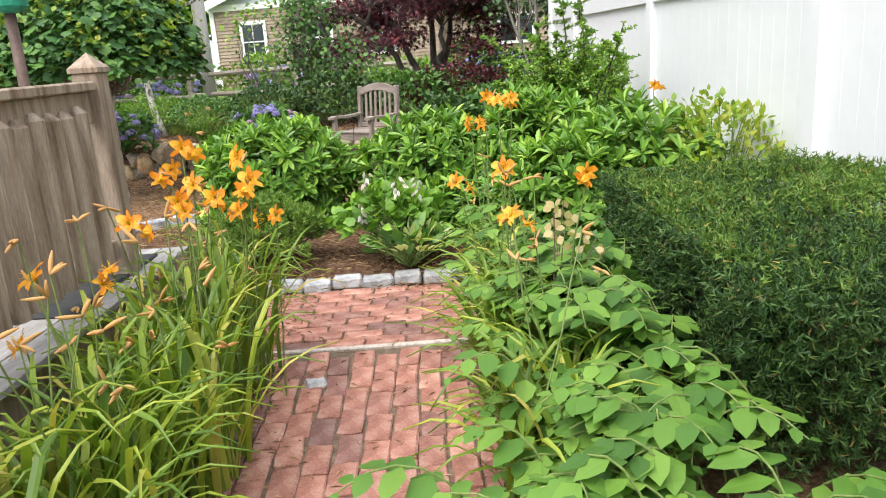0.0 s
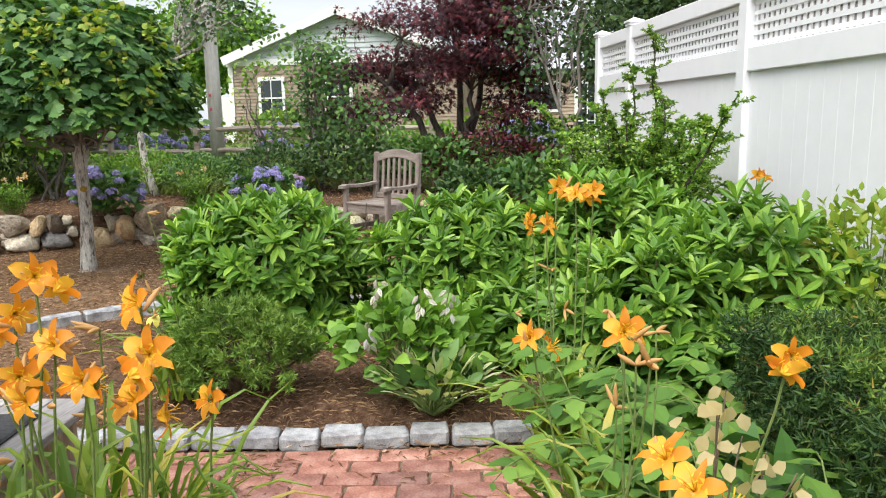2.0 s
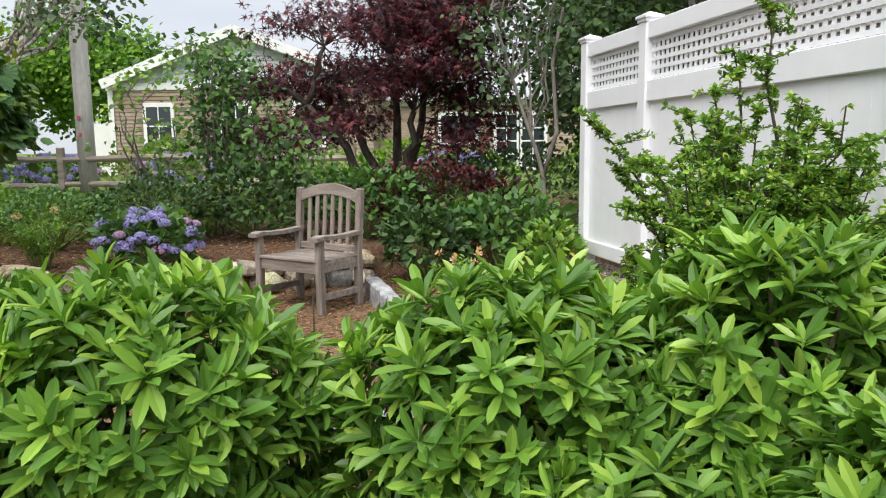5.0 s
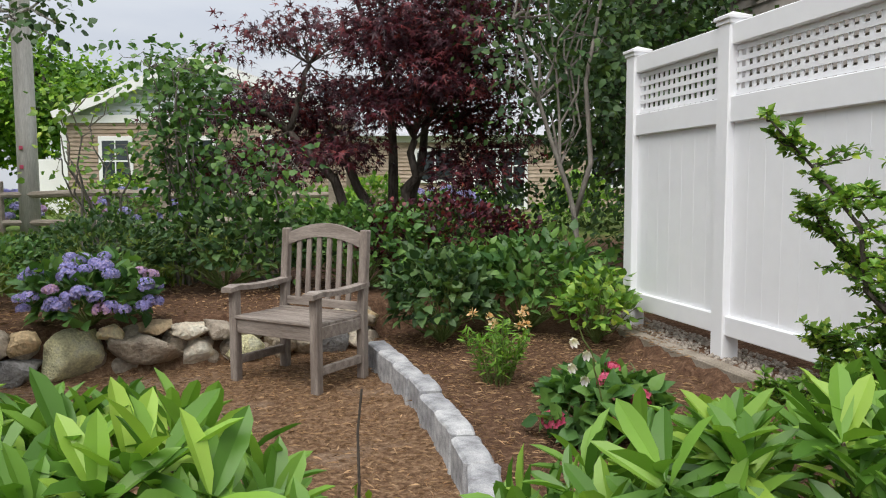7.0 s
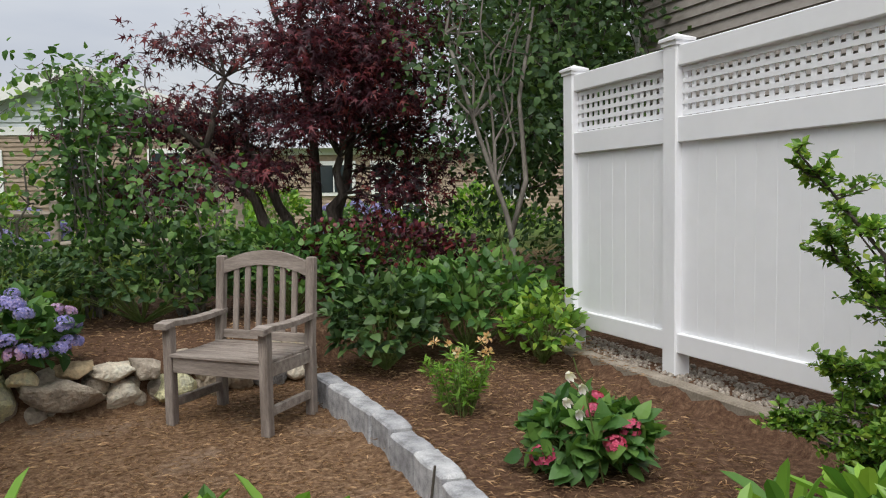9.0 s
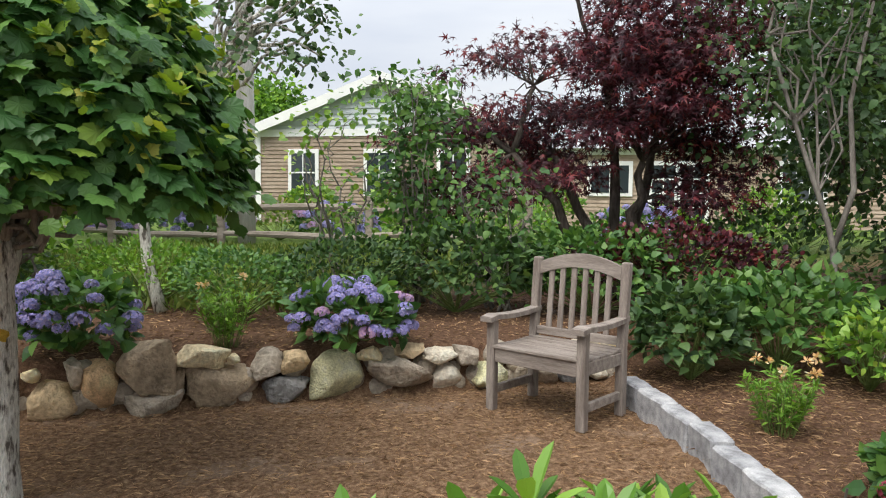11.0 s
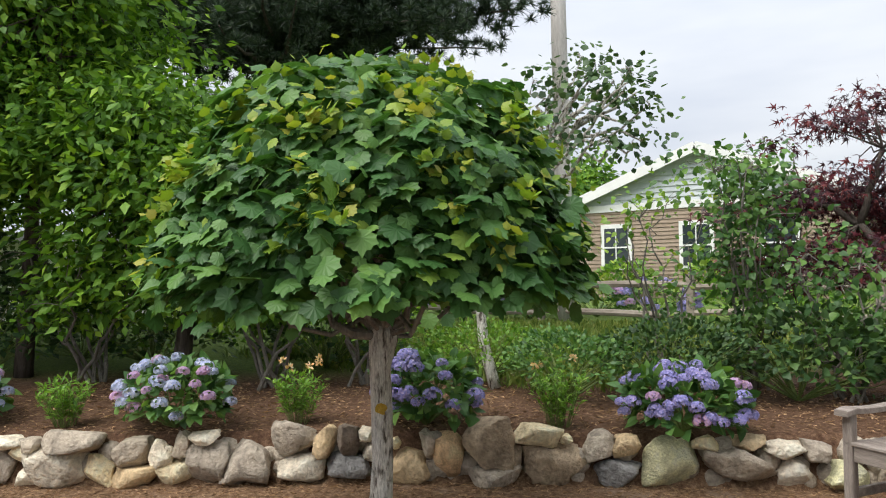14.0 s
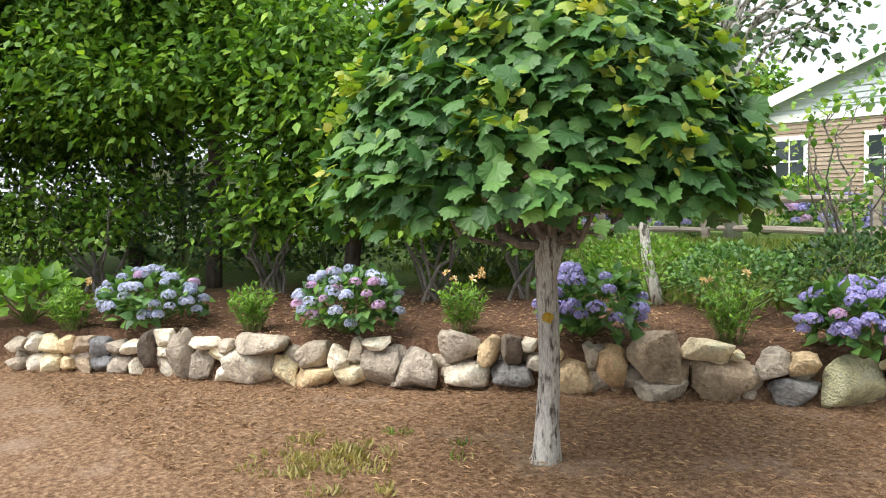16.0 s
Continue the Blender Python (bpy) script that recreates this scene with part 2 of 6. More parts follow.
# yew in two tones: darker for shaded sides, paler for new shoots on the lit top
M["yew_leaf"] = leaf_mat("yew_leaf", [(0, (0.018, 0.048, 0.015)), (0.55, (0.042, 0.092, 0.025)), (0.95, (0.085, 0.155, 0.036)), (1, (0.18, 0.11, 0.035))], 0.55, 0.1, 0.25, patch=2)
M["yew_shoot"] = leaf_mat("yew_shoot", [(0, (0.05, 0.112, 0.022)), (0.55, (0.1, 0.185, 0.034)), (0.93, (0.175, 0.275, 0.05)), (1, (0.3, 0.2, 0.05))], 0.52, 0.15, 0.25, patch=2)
M["juniper_leaf"] = leaf_mat("juniper_leaf", [(0, (0.085, 0.18, 0.035)), (0.6, (0.18, 0.3, 0.055)), (1, (0.3, 0.42, 0.085))], 0.5, 0.2)
M["pine_needle"] = leaf_mat("pine_needle", [(0, (0.012, 0.03, 0.016)), (0.6, (0.03, 0.06, 0.03)), (1, (0.06, 0.1, 0.045))], 0.5, 0.12)
M["grass"] = leaf_mat("grass", [(0, (0.1, 0.17, 0.03)), (0.5, (0.18, 0.27, 0.05)), (1, (0.32, 0.34, 0.1))], 0.5, 0.35)
M["dry_grass"] = leaf_mat("dry_grass", [(0, (0.25, 0.25, 0.08)), (0.5, (0.38, 0.34, 0.13)), (1, (0.5, 0.42, 0.2))], 0.6, 0.3)
M["lily_petal"] = leaf_mat("lily_petal", [(0, (0.788, 0.250, 0.020)), (0.5, (0.850, 0.350, 0.030)), (1, (0.850, 0.500, 0.060))], 0.5, 0.35, patch=14)
M["lily_throat"] = leaf_mat("lily_throat", [(0, (0.85, 0.5, 0.03)), (1, (0.9, 0.62, 0.06))], 0.5, 0.3)
M["lily_bud"] = leaf_mat("lily_bud", [(0, (0.55, 0.42, 0.22)), (0.4, (0.68, 0.5, 0.24)), (0.7, (0.62, 0.3, 0.1)), (1, (0.35, 0.38, 0.1))], 0.55, 0.25)
M["blue_floret"] = leaf_mat("blue_floret", [(0, (0.24, 0.24, 0.62)), (0.5, (0.36, 0.34, 0.76)), (0.85, (0.48, 0.42, 0.8)), (1, (0.6, 0.5, 0.8))], 0.6, 0.3, patch=5)
M["pale_floret"] = leaf_mat("pale_floret", [(0, (0.32, 0.38, 0.68)), (0.5, (0.46, 0.5, 0.8)), (1, (0.64, 0.64, 0.82))], 0.6, 0.3, patch=5)
M["pink_floret"] = leaf_mat("pink_floret", [(0, (0.45, 0.32, 0.68)), (0.6, (0.58, 0.38, 0.66)), (1, (0.7, 0.48, 0.62))], 0.6, 0.3, patch=5)
M["white_petal"] = leaf_mat("white_petal", [(0, (0.66, 0.58, 0.74)), (0.5, (0.78, 0.74, 0.82)), (1, (0.82, 0.82, 0.82))], 0.5, 0.35)
M["peach_petal"] = leaf_mat("peach_petal", [(0, (0.75, 0.42, 0.2)), (0.6, (0.8, 0.58, 0.36)), (1, (0.82, 0.75, 0.55))], 0.5, 0.3)
M["rose_petal"] = leaf_mat("rose_petal", [(0, (0.55, 0.06, 0.16)), (1, (0.72, 0.16, 0.28))], 0.5, 0.3)
M["yellow_petal"] = leaf_mat("yellow_petal", [(0, (0.75, 0.66, 0.08)), (1, (0.82, 0.74, 0.2))], 0.5, 0.3)
M["seed_pod"] = leaf_mat("seed_pod", [(0, (0.4, 0.38, 0.16)), (0.6, (0.54, 0.44, 0.24)), (1, (0.58, 0.4, 0.28))], 0.5, 0.4)
M["cream_edge"] = leaf_mat("cream_edge", [(0, (0.5, 0.56, 0.3)), (1, (0.66, 0.68, 0.42))], 0.45, 0.3)


# ---- mesh tools ----
def tris_mesh(name, v, f, mats, index=None, smooth=False):
    me = bpy.data.meshes.new(name)
    v, f = np.asarray(v, np.float32), np.asarray(f, np.int32)
    me.vertices.add(len(v))
    me.vertices.foreach_set("co", v.ravel())
    me.loops.add(f.size)
    me.loops.foreach_set("vertex_index", f.ravel())
    me.polygons.add(len(f))
    me.polygons.foreach_set("loop_start", np.arange(0, f.size, f.shape[1], dtype=np.int32))
    for m in mats:
        me.materials.append(M[m])
    if index is not None:
        me.polygons.foreach_set("material_index", np.asarray(index, np.int32))
    me.polygons.foreach_set("use_smooth", np.full(len(f), smooth))
    me.update(calc_edges=True)
    return me


def piece(name, v, f, mat, parent=None, label="", smooth=False, kind="", index=None):
    mats = mat if isinstance(mat, (list, tuple)) else [mat]
    ob = new(name, tris_mesh(name, v, f, mats, index, smooth))
    ob.parent = parent
    return tagged(ob, label=label, kind=kind)


def part(name, bm, mat, parent=None, label=""):
    me = bpy.data.meshes.new(name)
    bm.to_mesh(me)
    bm.free()
    me.materials.append(M[mat])
    ob = new(name, me)
    ob.parent = parent
    return tagged(ob, label=label)


def thing(name, at, label, category, group="", rz=0.0):
    ob = new(name)
    ob.empty_display_size = 0.1
    ob.matrix_world = pose(*at, 0, 0, rz)
    return tagged(ob, label, category, group)


def unit(a):
    a = np.asarray(a, float)
    return a / np.maximum(np.linalg.norm(a, axis=-1, keepdims=True), 1e-9)


def join(chunks):
    vs, fs, at = [], [], 0
    for v, f in chunks:
        vs.append(np.asarray(v))
        fs.append(np.asarray(f) + at)
        at += len(v)
    return np.concatenate(vs), np.concatenate(fs)


def blade_template(half, us, curl=-0.12, fold=0.16):
    """A leaf of three columns along u: half widths at the stations us, closed at both ends."""
    v, f = [(us[0], 0, 0)], []
    for u, h in zip(us[1:-1], half[1:-1]):
        v += [(u, -h, 0.14 * fold * h + curl * u * u), (u, 0, curl * u * u), (u, h, 0.14 * fold * h + curl * u * u)]
    v.append((us[-1], 0, curl * us[-1] ** 2))
    n = len(us) - 2
    f += [(0, 1, 2), (0, 2, 3)]
    for i in range(n - 1):
        a, b = 1 + 3 * i, 4 + 3 * i
        f += [(a, b, b + 1), (a, b + 1, a + 1), (a + 1, b + 1, b + 2), (a + 1, b + 2, a + 2)]
    a, t = 1 + 3 * (n - 1), len(v) - 1
    f += [(a, t, a + 1), (a + 1, t, a + 2)]
    return np.array(v, float), np.array(f)


def star_template(tips, notch=0.45, spread=140, base=0.25, droop=0.1):
    """A lobed leaf as a fan: one tip for each length in tips, notches between."""
    pts = [(0, 0, 0)]
    n = len(tips)
    for i, r in enumerate(tips):
        a = radians(-spread + 2 * spread * i / (n - 1))
        pts.append((base + r * math.cos(a), r * math.sin(a), -droop * r))
        if i < n - 1:
            b = radians(-spread + 2 * spread * (i + 0.5) / (n - 1))
            q = notch * min(r, tips[i + 1])
            pts.append((base + q * math.cos(b), q * math.sin(b), 0.03 - droop * q))
    pts.append((base, 0, 0.02))
    c = len(pts) - 1
    f = [(c, i, i + 1) for i in range(1, c - 1)] + [(c, 0, 1), (c, c - 1, 0)]
    return np.array(pts, float), np.array(f)


T_RHODO = blade_template([0, 0.7, 1, 0.7, 0], [0, 0.25, 0.6, 0.85, 1], -0.06, 0.5)
T_OVAL = blade_template([0, 1, 0.75, 0], [0, 0.35, 0.72, 1], -0.18, 0.2)
T_FAR = blade_template([0, 1, 0], [0, 0.42, 1], -0.15, 0.3)
T_HEART = blade_template([0, 1, 0.95, 0.45, 0], [0.0, 0.22, 0.5, 0.8, 1], -0.3, 0.25)
T_TINY = (np.array([(0, 0, 0), (0.5, -1, 0.08), (1, 0, -0.08), (0.5, 1, 0.08)], float), np.array([(0, 1, 2), (0, 2, 3)]))
T_MAPLE = star_template([0.5, 0.62, 0.72, 0.62, 0.86, 0.62, 0.72, 0.62, 0.5], 0.93, 135, 0.4, 0.1)
T_JAPAN = star_template([0.45, 0.72, 0.9, 0.72, 0.45], 0.3, 105, 0.12, 0.2)
T_NEEDLE = (np.array([(0, -0.5, 0), (0, 0.5, 0), (1, 0, -0.05)], float), np.array([(0, 1, 2)]))


def leaves(p, d, up, length, width, template):
    """Leaves at the points p along d, faces towards up; one island each."""
    tv, tf = template
    p, n = np.asarray(p, float), len(p)
    d = unit(np.broadcast_to(d, (n, 3)))
    side = unit(np.cross(d, np.broadcast_to(up, (n, 3)) + 1e-4))
    nor = np.cross(side, d)
    length = np.broadcast_to(np.asarray(length, float), (n,))[:, None, None]
    width = np.broadcast_to(np.asarray(width, float), (n,))[:, None, None]
    v = p[:, None] + d[:, None] * tv[None, :, :1] * length + side[:, None] * tv[None, :, 1:2] * width + nor[:, None] * tv[None, :, 2:] * length
    f = tf[None] + (np.arange(n) * len(tv))[:, None, None]
    return v.reshape(-1, 3), f.reshape(-1, tf.shape[1])


def tube(points, radii, n=7):
    pts = np.asarray(points, float)
    radii = np.broadcast_to(radii, (len(pts),))
    t = unit(np.gradient(pts, axis=0))
    ref = np.where(np.abs(t[:, 2:]) > 0.9, np.array([[1.0, 0, 0]]), np.array([[0, 0, 1.0]]))
    a = unit(np.cross(t, ref))
    b = np.cross(t, a)
    ang = np.linspace(0, 2 * np.pi, n, endpoint=False)
    ring = pts[:, None] + radii[:, None, None] * (a[:, None] * np.cos(ang)[None, :, None] + b[:, None] * np.sin(ang)[None, :, None])
    v = np.concatenate([ring.reshape(-1, 3), pts[:1], pts[-1:]])
    f = []
    for i in range(len(pts) - 1):
        for j in range(n):
            q, r, s, u = i * n + j, i * n + (j + 1) % n, (i + 1) * n + j, (i + 1) * n + (j + 1) % n
            f += [(q, r, u), (q, u, s)]
    m, e = len(pts) * n, (len(pts) - 1) * n
    for j in range(n):
        f += [(m, (j + 1) % n, j), (m + 1, e + j, e + (j + 1) % n)]
    return v, np.array(f)


def bend(a, b, sag=0.0, steps=6, wob=0.0):
    """Points from a to b, lifted by sag in the middle, with a little wander."""
    k = np.linspace(0, 1, steps)[:, None]
    p = np.asarray(a, float) * (1 - k) + np.asarray(b, float) * k
    p[:, 2] += sag * 4 * (k * (1 - k))[:, 0]
    if wob:
        p[1:-1] += rng.normal(0, wob, (steps - 2, 3))
    return p


def box(bm, x0, x1, y0, y1, z0, z1, m=None):
    vs = [bm.verts.new(Vector(c) if m is None else m @ Vector(c)) for c in
          ((x0, y0, z0), (x1, y0, z0), (x1, y1, z0), (x0, y1, z0), (x0, y0, z1), (x1, y0, z1), (x1, y1, z1), (x0, y1, z1))]
    for q in ((3, 2, 1, 0), (4, 5, 6, 7), (0, 1, 5, 4), (1, 2, 6, 5), (2, 3, 7, 6), (3, 0, 4, 7)):
        bm.faces.new([vs[i] for i in q])


def slab(x0, x1, y0, y1, z0, z1, bevel=0.0, m=None, seg=1):
    bm = bmesh.new()
    box(bm, x0, x1, y0, y1, z0, z1, m)
    if bevel:
        bmesh.ops.bevel(bm, geom=list(bm.edges), offset=bevel, segments=seg, affect="EDGES", clamp_overlap=True)
    return bm


def along(a, b, z=0.0):
    """The pose at a with x pointing to b."""
    return pose(a[0], a[1], z, 0, 0, math.degrees(math.atan2(b[1] - a[1], b[0] - a[0])))


def ball_points(n, centre, radii, shell=0.5, low=-1.0):
    """Points in an ellipsoid, denser near its skin, above the height low (of its radius)."""
    d = unit(rng.normal(size=(n * 3, 3)))
    d = d[d[:, 2] > low][:n]
    r = (shell + (1 - shell) * rng.random(len(d))) ** 0.5
    return np.asarray(centre) + d * r[:, None] * np.asarray(radii), d


# ---- the lie of the land ----
WALL_LINE = [(-8.84, 7.45), (-7.98, 8.06), (-6.88, 8.55), (-6.13, 9.1), (-5.43, 9.61), (-4.73, 10.1), (-4.08, 10.45), (-3.41, 10.83), (-2.95, 11.07), (-2.41, 11.36), (-2.04, 11.61), (-1.3, 12.0)]
wall_pts = np.array(WALL_LINE)
wall_seg = np.linalg.norm(np.diff(wall_pts, axis=0), axis=1)
wall_len = np.concatenate([[0], np.cumsum(wall_seg)])


def wall_at(s):
    """Place and heading (degrees) on the stone wall's foot, s metres from its west end."""
    i = int(np.clip(np.searchsorted(wall_len, s) - 1, 0, len(wall_seg) - 1))
    k = (s - wall_len[i]) / wall_seg[i]
    p = wall_pts[i] * (1 - k) + wall_pts[i + 1] * k
    d = wall_pts[i + 1] - wall_pts[i]
    return p, math.degrees(math.atan2(d[1], d[0]))


LAND = np.concatenate([[(-40.0, -14.0)], wall_pts, [(-0.9, 12.6), (0.5, 14.0), (40.0, 52.0)]])


def behind_wall(x, y):
    """Signed distance past the wall line, + on the raised side."""
    x, y = np.asarray(x, float), np.asarray(y, float)
    best, sign = np.full(x.shape, 1e9), np.zeros(x.shape)
    for (ax, ay), (bx, by) in zip(LAND, LAND[1:]):
        dx, dy = bx - ax, by - ay
        k = np.clip(((x - ax) * dx + (y - ay) * dy) / (dx * dx + dy * dy), 0, 1)
        ex, ey = x - ax - k * dx, y - ay - k * dy
        d = np.hypot(ex, ey)
        side = np.where(dx * (y - ay) - dy * (x - ax) > 0, 1.0, -1.0)
        sign = np.where(d < best, side, sign)
        best = np.minimum(best, d)
    return best * sign


def ground_z(x, y):
    d = behind_wall(x, y)
    rise = np.clip((d - 0.12) / 0.12, 0, 1)
    z = rise * (0.33 + 0.17 * np.clip(d / 5, 0, 1))
    x, y = np.asarray(x, float), np.asarray(y, float)
    # strip along the vinyl fence lies a little higher
    fx = 0.8 + (12.19 - y) * 0.278
    z = np.maximum(z, np.where(y > 5.6, np.clip((x - (fx - 0.32)) / 0.05, 0, 1) * 0.17, 0))
    # planted beds, mounded a little behind the front kerb
    bed = np.clip((y - 5.8) / 0.2, 0, 1) * np.clip((7.5 - y) / 0.3, 0, 1) * np.clip((x + 2.6) / 0.3, 0, 1)
    z = np.maximum(z, bed * 0.05)
    z = np.maximum(z, np.clip((x - (-0.52 - (y - 9.04) * 0.29)) / 0.05, 0, 1) * np.clip((y - 8.0) / 0.3, 0, 1) * 0.07)
    return z


def gz(x, y):
    return float(ground_z(np.array([x]), np.array([y]))[0])


gm, gnn, gll, gbb = shader("ground", 0.95, 0, 0.15)
att = gnn.new("ShaderNodeAttribute")
att.attribute_name = "cover"
g1, g2, g3 = noise_node(gnn, gll, 1.6, 6), noise_node(gnn, gll, 26, 8, rough=0.7), noise_node(gnn, gll, 110, 4)
mulch = ramp_node(gnn, [(0.34, (0.09, 0.05, 0.028)), (0.5, (0.22, 0.132, 0.076)), (0.68, (0.44, 0.3, 0.185))])
gll.new(g2.outputs["Fac"], mulch.inputs["Fac"])
bare = ramp_node(gnn, [(0.3, (0.22, 0.145, 0.098)), (0.7, (0.36, 0.265, 0.19))])
gll.new(g2.outputs["Fac"], bare.inputs["Fac"])
patch_fac = ramp_node(gnn, [(0.56, (0, 0, 0)), (0.66, (0.85, 0.85, 0.85))])
gll.new(g1.outputs["Fac"], patch_fac.inputs["Fac"])
soil = mix_node(gnn, gll, "MIX", patch_fac.outputs["Color"], mulch.outputs["Color"], bare.outputs["Color"])
lawn = ramp_node(gnn, [(0.3, (0.07, 0.12, 0.03)), (0.6, (0.16, 0.23, 0.05)), (0.85, (0.3, 0.3, 0.11))])
gll.new(g2.outputs["Fac"], lawn.inputs["Fac"])
cover = mix_node(gnn, gll, "MIX", att.outputs["Fac"], soil, lawn.outputs["Color"])
bark_att = gnn.new("ShaderNodeAttribute")
bark_att.attribute_name = "bark"
bark_mulch = ramp_node(gnn, [(0.32, (0.06, 0.03, 0.018)), (0.52, (0.145, 0.082, 0.05)), (0.72, (0.28, 0.18, 0.115))])
gll.new(g2.outputs["Fac"], bark_mulch.inputs["Fac"])
cover = mix_node(gnn, gll, "MIX", bark_att.outputs["Fac"], cover, bark_mulch.outputs["Color"])
shade = ramp_node(gnn, [(0.25, (0.7, 0.7, 0.7)), (0.75, (1.25, 1.25, 1.25))])
gll.new(g3.outputs["Fac"], shade.inputs["Fac"])
gll.new(mix_node(gnn, gll, "MULTIPLY", 1.0, cover, shade.outputs["Color"]), gbb.inputs["Base Color"])
bump_into(gnn, gll, gbb, g2.outputs["Fac"], 1.0, 0.035)
M["ground"] = gm


def make_ground():
    xs = np.concatenate([[-900, -300, -100, -50, -30, -20, -15], np.arange(-12, 5.01, 0.09), [7, 10, 15, 25, 50, 100, 300, 900]])
    ys = np.concatenate([[-900, -300, -100, -40, -15, -6, -2], np.arange(0, 18.01, 0.09), [20, 23, 27, 32, 40, 60, 100, 300, 900]])
    gx, gy = np.meshgrid(xs, ys)
    z = ground_z(gx, gy)
    near = (np.abs(gx + 4) < 9) & (gy > -1) & (gy < 18.5)
    bumps = np.array([[noise.noise((x * 2.3, y * 2.3, 0)) + 0.5 * noise.noise((x * 7, y * 7, 3)) for x in xs] for y in ys])
    z = z + np.where(near, 0.012 * bumps, 0)
    under = (gy > 1.0) & (gy < 6.0) & (gx > -4.5) & (gx < 1.4)
    z = np.where(under & (z < 0.05), -0.03, z)
    v = np.stack([gx.ravel(), gy.ravel(), z.ravel()], 1)
    n, m = len(ys), len(xs)
    i, j = np.meshgrid(np.arange(n - 1), np.arange(m - 1), indexing="ij")
    a = (i * m + j).ravel()
    f = np.stack([a, a + 1, a + m + 1, a + m], 1)
    ob = piece("ground", v, f, "ground", smooth=True, kind="structure", label="brown bark mulch and bare soil running into lawn")
    d = behind_wall(gx, gy).ravel()
    grass = np.clip((d - 2.3) / 0.8, 0, 1)
    grass = np.maximum(grass, np.clip((gy.ravel() - 19) / 3, 0, 1))
    a = ob.data.attributes.new("cover", "FLOAT", "POINT")
    a.data.foreach_set("value", grass.astype(np.float32))
    x, y = gx.ravel(), gy.ravel()
    bark = (d > 0.15) * np.clip((2.6 - d) / 0.6, 0, 1)
    bark = np.maximum(bark, np.clip((x - (-0.52 - (y - 9.04) * 0.29)) / 0.1, 0, 1) * (y > 8.3) * (y < 13.5))
    bark = np.maximum(bark, (y > 5.65) * (y < 7.55) * (x > -2.6))
    a = ob.data.attributes.new("bark", "FLOAT", "POINT")
    a.data.foreach_set("value", bark.astype(np.float32))
    tagged(ob, category="ground")


make_ground()

# ---- dry stone wall ----
STONES_WEST = [(1.41, 10, 4, 32, 'd'), (1.56, 19, 25, 14, 'l'), (1.56, 20, 16, 9, 'l'), (1.56, 21, 2, 14, 'l'), (1.75, 18, 0, 40, 'g'), (1.97, 26, 28, 7, 'l'), (1.94, 19, 0, 23, 'g'), (2.07, 11, 16, 13, 'c'), (2.16, 14, 13, 10, 'l'), (2.14, 17, 0, 14, 'l'), (2.19, 16, 26, 10, 'g'), (2.48, 48, 24, 16, 'g'), (2.42, 41, 0, 26, 'l'), (2.69, 24, -1, 25, 'c'), (2.94, 26, 13, 20, 'g'), (2.97, 34, 0, 15, 't'), (3.14, 17, 10, 21, 'l')]
STONES_MIDDLE = [(3.26, 25, 0, 19, 'c'), (3.29, 13, 19, 18, 'g'), (3.48, 29, 1, 29, 'g'), (3.46, 21, 30, 7, 'l'), (3.78, 39, 0, 30, 'g'), (4.09, 31, 21, 22, 'g'), (4.15, 34, 0, 22, 'l'), (4.32, 18, 18, 21, 't'), (4.49, 16, 19, 21, 'd'), (4.5, 32, 1, 18, 'u'), (4.61, 11, 27, 10, 'l'), (4.65, 14, 13, 13, 'l'), (4.92, 27, -2, 26, 't'), (4.81, 10, 25, 7, 'c'), (5.05, 12, 14, 20, 'g'), (5.19, 25, 2, 31, 'o'), (5.48, 35, 12, 36, 'b')]
STONES_EAST = [(5.51, 37, 0, 13, 'g'), (5.82, 33, 28, 16, 'c'), (5.66, 10, 10, 17, 'b'), (5.93, 46, 0, 28, 'b'), (6.02, 8, 28, 6, 'c'), (6.25, 22, 16, 16, 'g'), (6.43, 19, 20, 15, 't'), (6.36, 31, -1, 19, 'u'), (6.71, 37, 1, 32, 's'), (7.15, 51, 4, 22, 'g'), (6.95, 18, 26, 9, 'c'), (7.23, 23, 26, 8, 't'), (7.45, 25, 21, 11, 'l'), (7.51, 24, 3, 18, 'l'), (7.87, 30, 0, 21, 's'), (7.68, 20, 19, 15, 'g'), (8.18, 24, -1, 21, 'g')]


